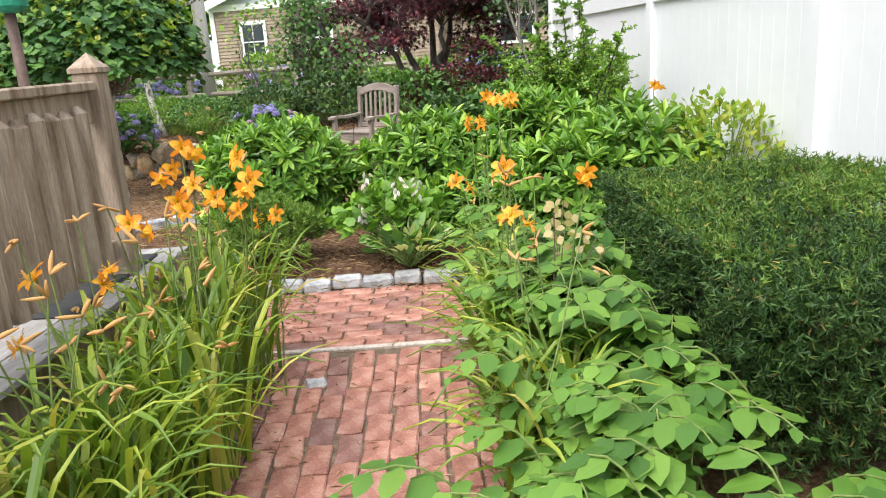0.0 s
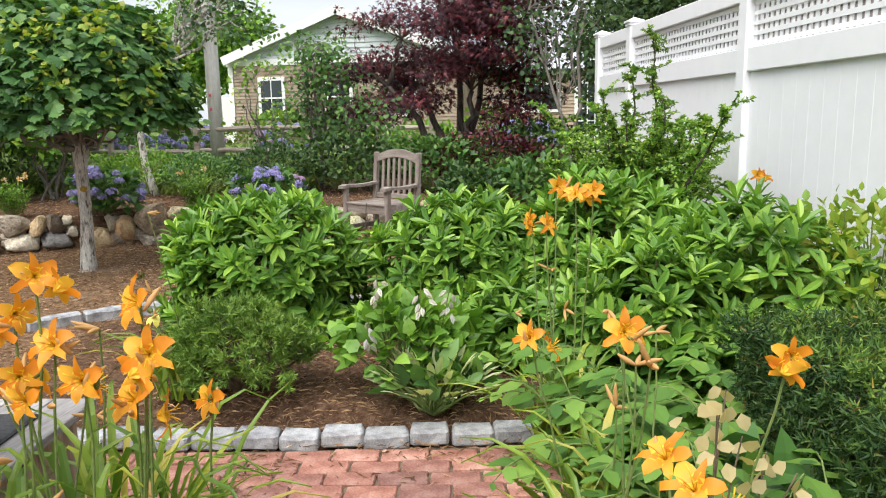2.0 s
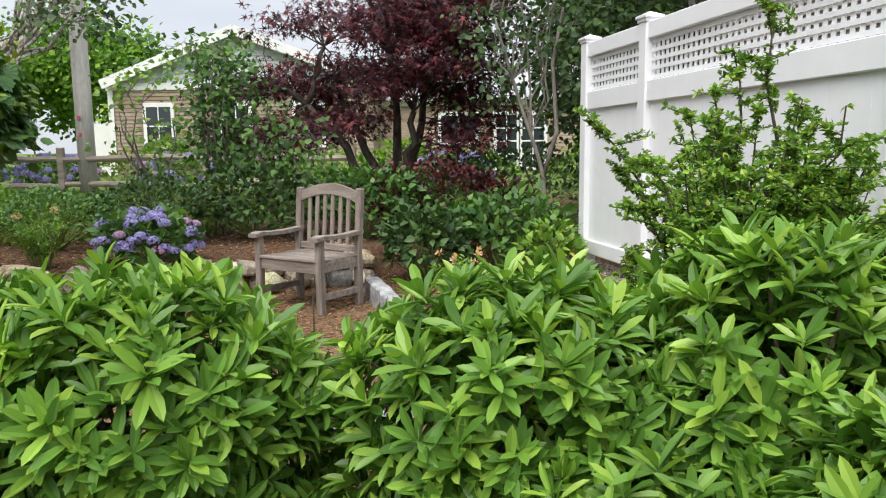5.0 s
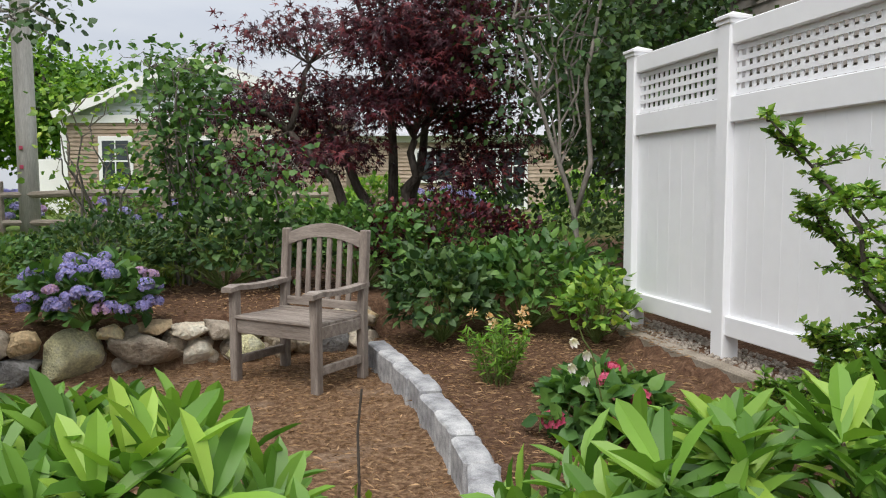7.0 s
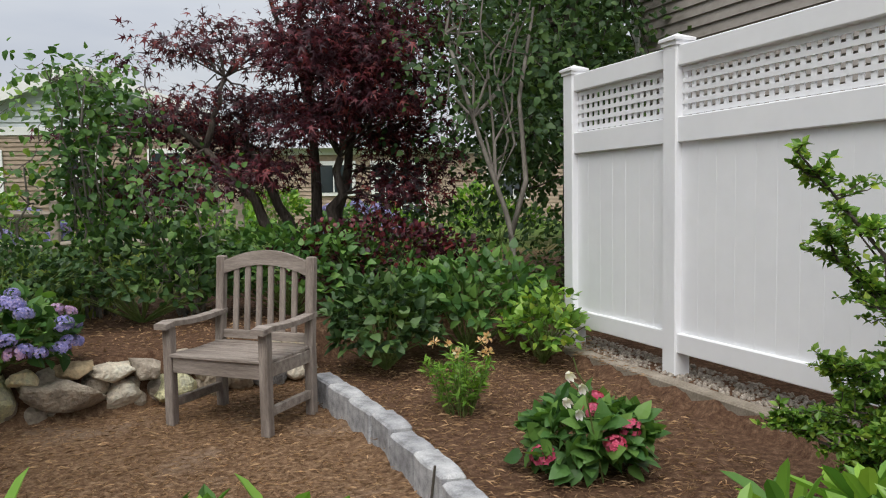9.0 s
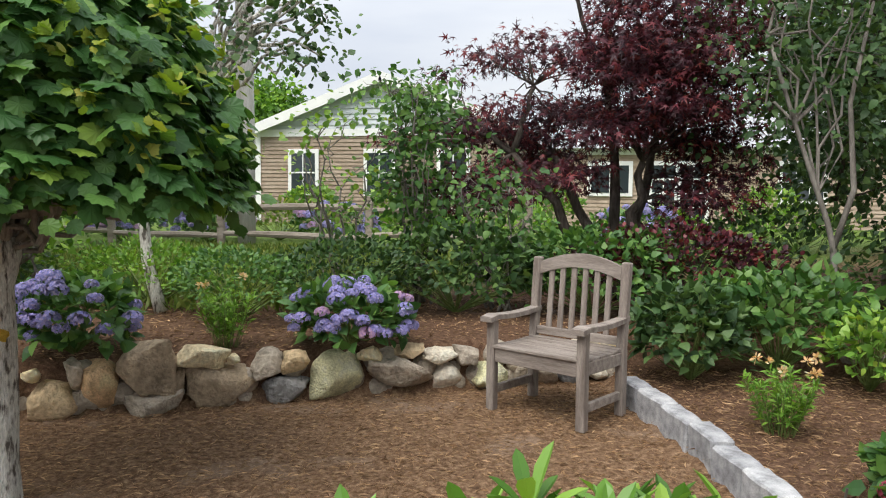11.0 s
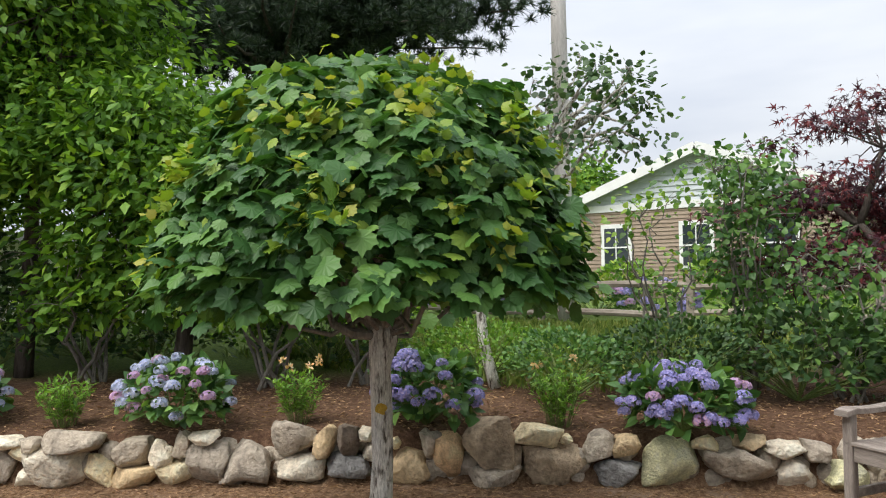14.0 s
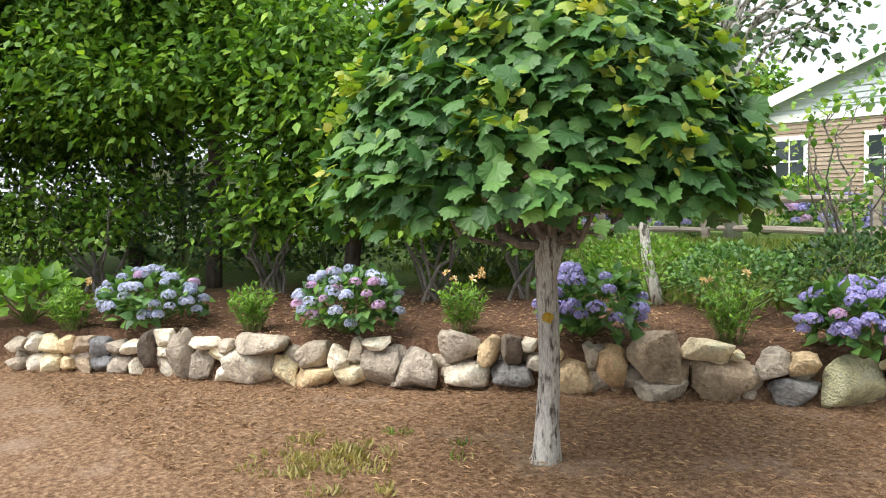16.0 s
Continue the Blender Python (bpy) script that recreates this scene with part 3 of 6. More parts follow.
def stone_mesh(w, h, depth, seed, mat, square=0.5):
    """A fieldstone: a box blown part-way to an ellipsoid, then knocked about."""
    n = 8
    k = np.linspace(-1, 1, n + 1)
    verts, faces, index = [], [], {}

    def vid(p):
        key = tuple(np.round(p, 4))
        if key not in index:
            index[key] = len(verts)
            verts.append(p)
        return index[key]

    for axis in range(3):
        for s in (-1, 1):
            for i in range(n):
                for j in range(n):
                    q = []
                    for a, b in ((k[i], k[j]), (k[i + 1], k[j]), (k[i + 1], k[j + 1]), (k[i], k[j + 1])):
                        p = [0, 0, 0]
                        p[axis], p[(axis + 1) % 3], p[(axis + 2) % 3] = s, a, b
                        q.append(vid(p))
                    faces.append(q if s > 0 else q[::-1])
    v = np.array(verts, float)
    r = np.linalg.norm(v, axis=1, keepdims=True)
    v = v * (square + (1 - square) * 1.12 / r)
    o = Vector((seed * 3.7, seed * 1.3, 0))
    for i, p in enumerate(v):
        c = Vector(p)
        v[i] = p * (1 + 0.3 * noise.noise(c * 1.1 + o) + 0.12 * noise.noise(c * 2.4 + o) + 0.04 * noise.noise(c * 5.5 + o))
    chip = np.random.default_rng(seed + 400)
    for d in unit(chip.normal(size=(9, 3)) + np.array([0, -0.35, 0])):
        over = v @ d - chip.uniform(0.68, 0.95)
        v -= np.maximum(over, 0)[:, None] * d * 0.92
    for i, p in enumerate(v):
        v[i] = p + p * 0.025 * noise.noise(Vector(p) * 7 + o)
    v[:, 0] += 0.14 * v[:, 2] * math.sin(seed * 2.1)
    v[:, 0] *= 1 - 0.13 * v[:, 2] * math.cos(seed * 1.7)
    v *= np.array([w / 2, depth / 2, h / 2]) / np.maximum(np.abs(v).max(0), 0.2)
    return tris_mesh("stone", v, faces, [mat], smooth=True)


wall = thing("stone_wall", (0, 0, 0), "low dry-laid wall of mixed rounded fieldstones holding a bed", "stone wall")
square_of = {"b": 0.84, "g": 0.6, "c": 0.76, "l": 0.45, "d": 0.6, "t": 0.5, "s": 0.55, "o": 0.4, "u": 0.45}
seed = 0
for row in (STONES_WEST, STONES_MIDDLE, STONES_EAST):
    for s, w, z0, h, tone in row:
        seed += 1
        p, heading = wall_at(s)
        w, z0, h = w * 0.0112, z0 * 0.01 - 0.014, h * 0.0111 + 0.014
        depth = min(0.34, max(0.16, 0.8 * max(w, h)))
        ob = new("stone", stone_mesh(w, h, depth, seed, "stone_" + tone, square_of[tone]))
        ob.parent = wall
        inward = 0.13 + 0.02 * math.sin(seed * 5.0)
        ob.matrix_basis = pose(p[0], p[1], z0 + h / 2, 4 * math.sin(seed), 5 * math.sin(seed * 2.3), heading) @ pose(0, inward, 0)
# the west end and the stretch behind the chair, and small stones chinking the back
chunks = []
for k in range(150):
    s = rng.uniform(-0.0, 9.5)
    p, heading = wall_at(min(s, wall_len[-1] - 0.01))
    me_v = unit(rng.normal(size=(12, 3)))
    size = rng.uniform(0.05, 0.11)
    m = pose(p[0], p[1], rng.uniform(0.02, 0.27), rng.uniform(0, 90), rng.uniform(0, 90), heading) @ pose(0, 0, 0)
    inward = Vector((-math.sin(radians(heading)), math.cos(radians(heading)), 0)) * rng.uniform(0.17, 0.27)
    bm = bmesh.new()
    bmesh.ops.create_icosphere(bm, subdivisions=2, radius=size)
    c = np.array([m @ v.co + inward for v in bm.verts])
    chunks.append((c, np.array([[v.index for v in f.verts] for f in bm.faces])))
    bm.free()
v, f = join(chunks)
piece("chinking_stones", v, f, "stone_g", wall, "small grey filling stones", True, "stuff")
for k in range(16):
    seed += 1
    tone = "glctbugl"[k % 8]
    s = 0.05 + 0.165 * (k % 8)
    p, heading = wall_at(s)
    w, h = rng.uniform(0.17, 0.26), rng.uniform(0.13, 0.2)
    ob = new("stone", stone_mesh(w, h, 0.2, seed, "stone_" + tone, square_of[tone]))
    ob.parent = wall
    ob.matrix_basis = pose(p[0], p[1], 0.07 + 0.165 * (k // 8), 0, 4 * math.sin(seed), heading) @ pose(0, 0.12, 0)
for k in range(8):
    seed += 1
    tone = "gulgdlgt"[k]
    s = min(8.32 + 0.22 * (k % 4), wall_len[-1] - 0.02)
    p, heading = wall_at(s)
    ob = new("stone", stone_mesh(0.26, 0.19, 0.22, seed, "stone_" + tone, 0.5))
    ob.parent = wall
    ob.matrix_basis = pose(p[0], p[1], 0.08 + 0.17 * (k // 4), 0, 4 * math.sin(seed), heading) @ pose(0, 0.12, 0)


# ---- granite kerbs ----
def kerb_block(name, length, depth, height):
    me_v = []
    bm = slab(-length / 2, length / 2, -depth / 2, depth / 2, 0, height, 0.012)
    bmesh.ops.subdivide_edges(bm, edges=[e for e in bm.edges if e.calc_length() > length * 0.5], cuts=3)
    for v in bm.verts:
        v.co += Vector((noise.noise(v.co * 21), noise.noise(v.co * 21 + Vector((9, 0, 0))), noise.noise(v.co * 23 + Vector((0, 7, 0))))) * 0.009
    me = bpy.data.meshes.new(name)
    bm.to_mesh(me)
    bm.free()
    me.materials.append(M["granite"])
    return me


def kerb(name, line, length, depth, height, label):
    top = thing(name, (0, 0, 0), label, "kerb")
    pts = np.array(line, float)
    seg = np.linalg.norm(np.diff(pts, axis=0), axis=1)
    cum = np.concatenate([[0], np.cumsum(seg)])
    shapes = [kerb_block("kerb_block", length * k, depth, height) for k in (0.9, 0.97, 1.04)]
    s, i = length / 2, 0
    while s < cum[-1] - length * 0.3:
        x, y = np.interp(s, cum, pts[:, 0]), np.interp(s, cum, pts[:, 1])
        xa, ya = np.interp(s + 0.12, cum, pts[:, 0]), np.interp(s + 0.12, cum, pts[:, 1])
        xb, yb = np.interp(s - 0.12, cum, pts[:, 0]), np.interp(s - 0.12, cum, pts[:, 1])
        ob = new("kerb_block", shapes[i % 3])
        ob.parent = top
        ob.matrix_basis = pose(x, y, -0.02 + 0.008 * math.sin(i * 2.7), 1.5 * math.sin(i * 3.1), 1.2 * math.sin(i), math.degrees(math.atan2(ya - yb, xa - xb)) + 2 * math.sin(i * 1.9))
        s += length * 0.995
        i += 1
    return top


kerb("granite_kerb", [(-2.3, 5.46), (-1.43, 5.53), (-0.54, 5.68), (0.07, 5.82), (0.6, 5.96)], 0.192, 0.11, 0.075, "row of pale rough granite blocks edging brick paving")
kerb("granite_kerb", [(-1.22, 11.5), (-0.82, 10.33), (-0.66, 9.66), (-0.53, 9.04), (-0.55, 8.4)],
     0.36, 0.13, 0.205, "line of light grey granite kerb blocks between mulch and bed")
kerb("granite_kerb", [(-0.6, 8.3), (-0.85, 8.05), (-1.5, 7.82), (-2.3, 7.66), (-2.64, 7.52), (-3.1, 7.0), (-3.3, 6.2)],
     0.36, 0.11, 0.1, "low line of light grey granite blocks edging the mulch")

# concrete strip and pebbles under the fence
bm = slab(0, 7.5, -0.055, 0.055, -0.02, 0.185, 0.012, along((0.49, 12.65), (2.5, 5.3)))
tagged(part("concrete_edging", bm, "concrete"), "long brown-stained concrete edging strip along fence", "edging", kind="structure")
n = 2600
s, w = rng.uniform(0, 6.5, n), rng.uniform(0.06, 0.42, n)
base, dirn, nrm = np.array([0.49, 12.65]), np.array([0.267, -0.9637]), np.array([0.9637, 0.267])
p2 = base + s[:, None] * dirn + w[:, None] * nrm
pz = ground_z(p2[:, 0], p2[:, 1])
bm = bmesh.new()
bmesh.ops.create_icosphere(bm, subdivisions=1, radius=1)
tv = np.array([v.co[:] for v in bm.verts])
tf = np.array([[v.index for v in q.verts] for q in bm.faces])
bm.free()
sz = rng.uniform(0.008, 0.02, (n, 1, 1)) * rng.uniform(0.7, 1.3, (n, 1, 3))
v = (np.concatenate([p2, pz[:, None]], 1)[:, None] + tv[None] * sz).reshape(-1, 3)
f = (tf[None] + (np.arange(n) * len(tv))[:, None, None]).reshape(-1, 3)
tagged(piece("pebbles", v, f, "gravel", smooth=True, kind="stuff", label="brown and grey pebbles lying along the fence foot"), category="gravel")

# ---- white vinyl fence with lattice top ----
fence = thing("vinyl_fence", (0, 0, 0), "tall white vinyl privacy fence with square lattice top", "fence")
posts = [(0.80, 12.19), (1.12, 11.04), (1.81, 8.55), (2.50, 6.06), (3.19, 3.57), (3.88, 1.08), (4.57, -1.41)]


post_me = bpy.data.meshes.new("post")
bm = slab(-0.063, 0.063, -0.063, 0.063, -0.1, 2.33, 0.006)
bm.to_mesh(post_me)
bm.free()
post_me.materials.append(M["vinyl"])
cap_me = bpy.data.meshes.new("cap")
bm = slab(-0.085, 0.085, -0.085, 0.085, 2.33, 2.355, 0.004)
box(bm, -0.072, 0.072, -0.072, 0.072, 2.305, 2.33)
q = [bm.verts.new((x, y, 2.355)) for x, y in ((-0.08, -0.08), (0.08, -0.08), (0.08, 0.08), (-0.08, 0.08))]
tip = bm.verts.new((0, 0, 2.39))
for a, b in zip(q, q[1:] + q[:1]):
    bm.faces.new((a, b, tip))
bm.to_mesh(cap_me)
bm.free()
cap_me.materials.append(M["vinyl"])
for a in posts:
    ob = new("post", post_me)
    ob.parent = fence
    ob.matrix_basis = along(a, (a[0] + 0.267, a[1] - 0.9637))
    cp = new("cap", cap_me)
    cp.parent = ob
for a, b in zip(posts, posts[1:]):
    L = math.hypot(b[0] - a[0], b[1] - a[1])
    m = along(a, b)
    for nm, z0, z1, d in (("bottom_rail", 0.32, 0.45, 0.045), ("middle_rail", 1.685, 1.85, 0.045), ("top_rail", 2.17, 2.3, 0.045)):
        part(nm, slab(0.05, L - 0.05, -d, d, z0, z1, 0.006, m), "vinyl", fence)
    count = round((L - 0.12) / 0.152)
    w = (L - 0.12) / count
    for i in range(count):
        part("board", slab(0.06 + i * w, 0.06 + (i + 1) * w, -0.012, 0.012, 0.43, 1.70, 0.0015, m), "vinyl", fence)
    bm = bmesh.new()
    pitch = 0.068
    for i in range(int((L - 0.13) / pitch) + 1):
        x = 0.07 + i * pitch
        box(bm, x, min(x + 0.034, L - 0.05), 0.0, 0.007, 1.84, 2.18, m)
    for i in range(5):
        z = 1.86 + i * pitch
        box(bm, 0.06, L - 0.06, -0.008, -0.001, z, z + 0.03, m)
    part("lattice", bm, "vinyl", fence)

# ---- grey-sided house behind the fence ----
nh = thing("neighbour_house", (0, 0, 0), "grey clapboard house with white corner trim beyond fence", "house")
m = along((2.42, 15.0), (5.75, 3.0))
part("wall", slab(0, 14, 0.05, 4.0, 0, 5.6, 0, m), "siding_grey", nh)
for i in range(46):
    bm = bmesh.new()
    vs = [bm.verts.new(m @ Vector(c)) for c in ((0.1, 0.05, 0.12 * i), (14, 0.05, 0.12 * i), (14, 0.02, 0.12 * i), (0.1, 0.02, 0.12 * i), (0.1, 0.045, 0.12 * i + 0.12), (14, 0.045, 0.12 * i + 0.12))]
    for q in ((0, 1, 2, 3), (3, 2, 5, 4), (0, 3, 4), (1, 5, 2)):
        bm.faces.new([vs[k] for k in q])
    part("clapboard", bm, "siding_grey", nh)
part("corner_trim", slab(-0.03, 0.11, 0.0, 0.06, 0, 5.6, 0.004, m), "white_paint", nh, "white corner board")
part("eave", slab(-0.35, 14.3, -0.4, 4.4, 5.6, 5.75, 0, m), "white_paint", nh)

# ---- shingled house across the lawn ----
far = thing("shingled_house", (0, 0, 0), "low tan shingled house with pale gable and white trim", "house")
HY = 30.0
part("wall", slab(-13.2, -4.1, HY, HY + 9, 0.0, 3.6), "shingle", far)
bm = bmesh.new()
a, b, c = (-13.2, HY, 3.6), (-4.1, HY, 3.6), (-8.67, HY, 5.3)
v0 = [bm.verts.new(q) for q in (a, b, c)] + [bm.verts.new((q[0], HY + 9, q[2])) for q in (a, b, c)]
for q in ((0, 1, 2), (5, 4, 3), (0, 2, 5, 3), (1, 4, 5, 2)):
    bm.faces.new([v0[i] for i in q])
part("gable", bm, "siding_pale", far, "pale blue-grey clapboard gable")
for i in range(9):
    z = 3.62 + i * 0.18
    k = (5.3 - z) / 1.7
    bm = bmesh.new()
    x0, x1 = -8.67 - 4.5 * k, -8.67 + 4.5 * k
    vs = [bm.verts.new(q) for q in ((x0, HY - 0.05, z), (x1, HY - 0.05, z), (x1 - 0.3, HY - 0.005, z + 0.18), (x0 + 0.3, HY - 0.005, z + 0.18))]
    bm.faces.new(vs)
    vs = [bm.verts.new(q) for q in ((x0, HY, z), (x1, HY, z), (x1, HY - 0.05, z), (x0, HY - 0.05, z))]
    bm.faces.new(vs)
    part("clapboard", bm, "siding_pale", far)
for i in range(27):
    z = 0.1 + i * 0.13
    bm = bmesh.new()
    for x0, x1 in ((-13.2, -4.1), (-4.1, 9.0)):
        y = HY if x1 < 0 else HY + 1.5
        top = z + 0.13
        if x1 > 0 and z > 2.95:
            continue
        vs = [bm.verts.new(q) for q in ((x0, y - 0.035, z), (x1, y - 0.035, z), (x1, y - 0.004, top), (x0, y - 0.004, top))]
        bm.faces.new(vs)
        vs = [bm.verts.new(q) for q in ((x0, y, z), (x1, y, z), (x1, y - 0.035, z), (x0, y - 0.035, z))]
        bm.faces.new(vs)
    part("shingle_course", bm, "shingle", far)
for sgn in (-1, 1):
    roof = slab(0, 4.95, -0.35, 9.3, 0, 0.09, 0, Matrix.Translation((-8.67, HY, 5.36)) @ Matrix.Scale(sgn, 4, (1, 0, 0)) @ pose(0, 0, 0, 0, 20.4, 0))
    bmesh.ops.recalc_face_normals(roof, faces=roof.faces)
    part("roof", roof, "roof", far)
    fascia = slab(0, 4.95, -0.4, -0.36, -0.2, 0.12, 0, Matrix.Translation((-8.67, HY, 5.36)) @ Matrix.Scale(sgn, 4, (1, 0, 0)) @ pose(0, 0, 0, 0, 20.4, 0))
    bmesh.ops.recalc_face_normals(fascia, faces=fascia.faces)
    part("fascia", fascia, "white_paint", far, "white rake board")
part("frieze", slab(-13.3, -4.0, HY - 0.07, HY - 0.05, 3.42, 3.66), "white_paint", far, "white trim band")
part("corner_trim", slab(-13.24, -13.05, HY - 0.06, HY - 0.04, 0, 3.42), "white_paint", far)
part("wing_wall", slab(-4.1, 9.0, HY + 1.5, HY + 8, 0.0, 3.0), "shingle", far)
part("wing_frieze", slab(-4.1, 9.1, HY + 1.42, HY + 1.46, 2.85, 3.1), "white_paint", far)
bm = bmesh.new()
vs = [bm.verts.new(q) for q in ((-4.1, HY + 1.1, 3.05), (9.3, HY + 1.1, 3.05), (9.3, HY + 5, 4.6), (-4.1, HY + 5, 4.6), (9.3, HY + 9, 3.05), (-4.1, HY + 9, 3.05))]
for q in ((0, 1, 2, 3), (3, 2, 4, 5), (0, 3, 5), (1, 4, 2)):
    bm.faces.new([vs[i] for i in q])
part("wing_roof", bm, "roof", far)


def house_window(x0, x1, z0, z1, y, bars=2, rows=2):
    w = part("window", slab(x0 - 0.13, x1 + 0.13, y - 0.09, y - 0.045, z0 - 0.12, z1 + 0.14, 0.01), "white_paint", far)
    part("pane", slab(x0, x1, y - 0.1, y - 0.092, z0, z1), "window_glass", w)
    for i in range(1, bars):
        x = x0 + (x1 - x0) * i / bars
        part("muntin", slab(x - 0.018, x + 0.018, y - 0.115, y - 0.101, z0, z1), "white_paint", w)
    for i in range(1, rows):
        z = z0 + (z1 - z0) * i / rows
        part("muntin", slab(x0, x1, y - 0.118, y - 0.102, z - 0.025, z + 0.025), "white_paint", w)


for x in (-11.9, -9.2, -6.7):
    house_window(x, x + 0.85, 1.55, 2.85, HY)
house_window(-1.9, -0.7, 1.6, 2.5, HY + 1.5, 2, 1)
house_window(0.05, 0.75, 0.7, 2.5, HY + 1.5, 2, 4)
house_window(0.95, 1.7, 0.7, 2.5, HY + 1.5, 2, 4)
house_window(4.0, 5.2, 1.4, 2.5, HY + 1.5, 3, 2)

garage = thing("white_outbuilding", (0, 0, 0), "white-painted outbuilding half hidden beyond the trees", "outbuilding")
part("wall", slab(0, 9, 0.0, 4.5, 0, 2.3, 0, along((-20.6, 12.6), (-15.6, 20.2))), "white_paint", garage)
part("roof", slab(-0.4, 9.4, -0.4, 4.9, 2.3, 2.5, 0, along((-20.6, 12.6), (-15.6, 20.2))), "roof", garage)
shed = thing("white_door_porch", (0, 0, 0), "small white porch beside the shingled house", "porch")
part("wall", slab(-14.6, -13.3, 30.6, 32, 0.0, 2.3), "white_paint", shed)

# ---- weathered garden chair ----
def garden_chair(at, rz):
    c = thing("garden_chair", at, "weathered grey teak garden armchair with slatted arched back on mulch", "chair", rz=rz)
    W, D = 0.346, 0.238
    V, F = "weathered_wood", "weathered_wood_flat"
    for sx in (-1, 1):
        part("front_leg", slab(sx * W - 0.03, sx * W + 0.03, -D - 0.03, -D + 0.03, 0, 0.62, 0.006), V, c)
        m = Matrix(((1, 0, 0, 0), (0, 1, 0.085, 0), (0, 0, 1, 0), (0, 0, 0, 1)))
        part("back_leg", slab(sx * W - 0.03, sx * W + 0.03, D - 0.03, D + 0.03, 0, 0.44, 0.006), V, c)
        up = Matrix.Translation((0, D, 0.43)) @ m
        part("back_post", slab(sx * W - 0.03, sx * W + 0.03, -0.028, 0.028, 0, 0.57, 0.008, up), V, c)
        part("side_rail", slab(sx * W - 0.016, sx * W + 0.016, -D + 0.03, D - 0.03, 0.34, 0.42, 0.004), F, c)
        part("stretcher", slab(sx * W - 0.016, sx * W + 0.016, -D + 0.03, D - 0.03, 0.11, 0.165, 0.004), F, c)
        # arm: rises a little to the front, rolled at its end
        bm = bmesh.new()
        rows = []
        for i in range(9):
            k = i / 8
            y = -D - 0.075 + (2 * D + 0.12) * k
            w = 0.045 - 0.012 * k + (0.006 if i == 1 else 0)
            z = 0.655 - 0.018 * math.sin(k * math.pi) + 0.0 * k - (0.02 if i == 0 else 0)
            rows.append([bm.verts.new((sx * W + dx * w, y, z + dz)) for dx, dz in ((-1, -0.035), (1, -0.035), (1, -0.004), (0.75, 0), (-0.75, 0), (-1, -0.004))])
        for r0, r1 in zip(rows, rows[1:]):
            for i in range(6):
                bm.faces.new((r0[i], r0[(i + 1) % 6], r1[(i + 1) % 6], r1[i]))
        bm.faces.new(rows[0][::-1])
        bm.faces.new(rows[-1])
        bmesh.ops.recalc_face_normals(bm, faces=bm.faces)
        part("armrest", bm, "weathered_wood_flat", c)
    part("front_rail", slab(-W + 0.03, W - 0.03, -D - 0.014, -D + 0.014, 0.33, 0.425, 0.004), F, c)
    part("back_rail", slab(-W + 0.03, W - 0.03, D - 0.016, D + 0.016, 0.35, 0.43, 0.004), F, c)
    for i in range(7):
        y = -D - 0.03 + i * 0.0755
        part("seat_slat", slab(-W - 0.01 if i else -W - 0.02, W + 0.01 if i else W + 0.02, y, y + 0.067, 0.425 - 0.01 * math.sin(i / 6 * math.pi), 0.446 - 0.01 * math.sin(i / 6 * math.pi), 0.004), F, c)
    up = Matrix.Translation((0, D, 0.43)) @ m
    part("lower_back_rail", slab(-W + 0.03, W - 0.03, -0.014, 0.014, 0.03, 0.085, 0.003, up), F, c)
    # arched crest
    bm = bmesh.new()
    rows = []
    for i in range(15):
        x = -W + 0.03 + (2 * W - 0.06) * i / 14
        rise = 0.075 * math.cos(x / W * math.pi / 2) ** 0.9 if abs(x) < W else 0
        lo, hi = 0.44 + rise, 0.525 + rise * 1.12
        rows.append([bm.verts.new(up @ Vector((x, y, z))) for y, z in ((-0.017, lo), (0.017, lo), (0.017, hi), (-0.017, hi))])
    for r0, r1 in zip(rows, rows[1:]):
        for i in range(4):
            bm.faces.new((r0[i], r0[(i + 1) % 4], r1[(i + 1) % 4], r1[i]))
    bm.faces.new(rows[0][::-1])
    bm.faces.new(rows[-1])
    bmesh.ops.recalc_face_normals(bm, faces=bm.faces)
    part("crest_rail", bm, F, c)
    for i in range(6):
        x = -0.225 + i * 0.09
        part("back_slat", slab(x - 0.02, x + 0.02, -0.009, 0.009, 0.08, 0.455 + 0.07 * math.cos(x / W * math.pi / 2), 0.003, up), V, c)
    return c


garden_chair((-1.69, 11.10, 0.0), -29.5)

# ---- deck with rail ----
deck = thing("deck", (0, 0, 0), "grey weathered board deck standing low above the planting", "deck")
md = along((-0.46, 2.0), (-1.05, 5.25))
DZ = 0.14
part("skirt", slab(-2.5, 2.85, -0.06, -0.02, -0.02, 0.33 + DZ, 0, md), "rail_wood", deck)
part("frame", slab(-2.5, 2.8, 0.0, 3.5, 0.2, 0.33 + DZ, 0, md), "rail_wood", deck)
for i in range(24):
    y = -0.11 + i * 0.145
    part("deck_board", slab(-2.5, 2.9, y, y + 0.138, 0.334 + DZ, 0.362 + DZ, 0.003, md), "deck_wood", deck)
rail = thing("deck_railing", (0, 0, 0), "weathered wooden deck railing with pointed post and close balusters", "railing")


def rail_post(s, y, top):
    bm = slab(s - 0.055, s + 0.055, y - 0.055, y + 0.055, 0.362 + DZ, top, 0.006, md)
    q = [bm.verts.new(md @ Vector((s + a * 0.064, y + b * 0.064, z))) for z in (top, top + 0.02) for a, b in ((-1, -1), (1, -1), (1, 1), (-1, 1))]
    tip = bm.verts.new(md @ Vector((s, y, top + 0.085)))
    bm.faces.new(q[3::-1])
    for i in range(4):
        j = (i + 1) % 4
        bm.faces.new((q[i], q[j], q[4 + j], q[4 + i]))
        bm.faces.new((q[4 + i], q[4 + j], tip))
    part("post", bm, "rail_wood", rail)


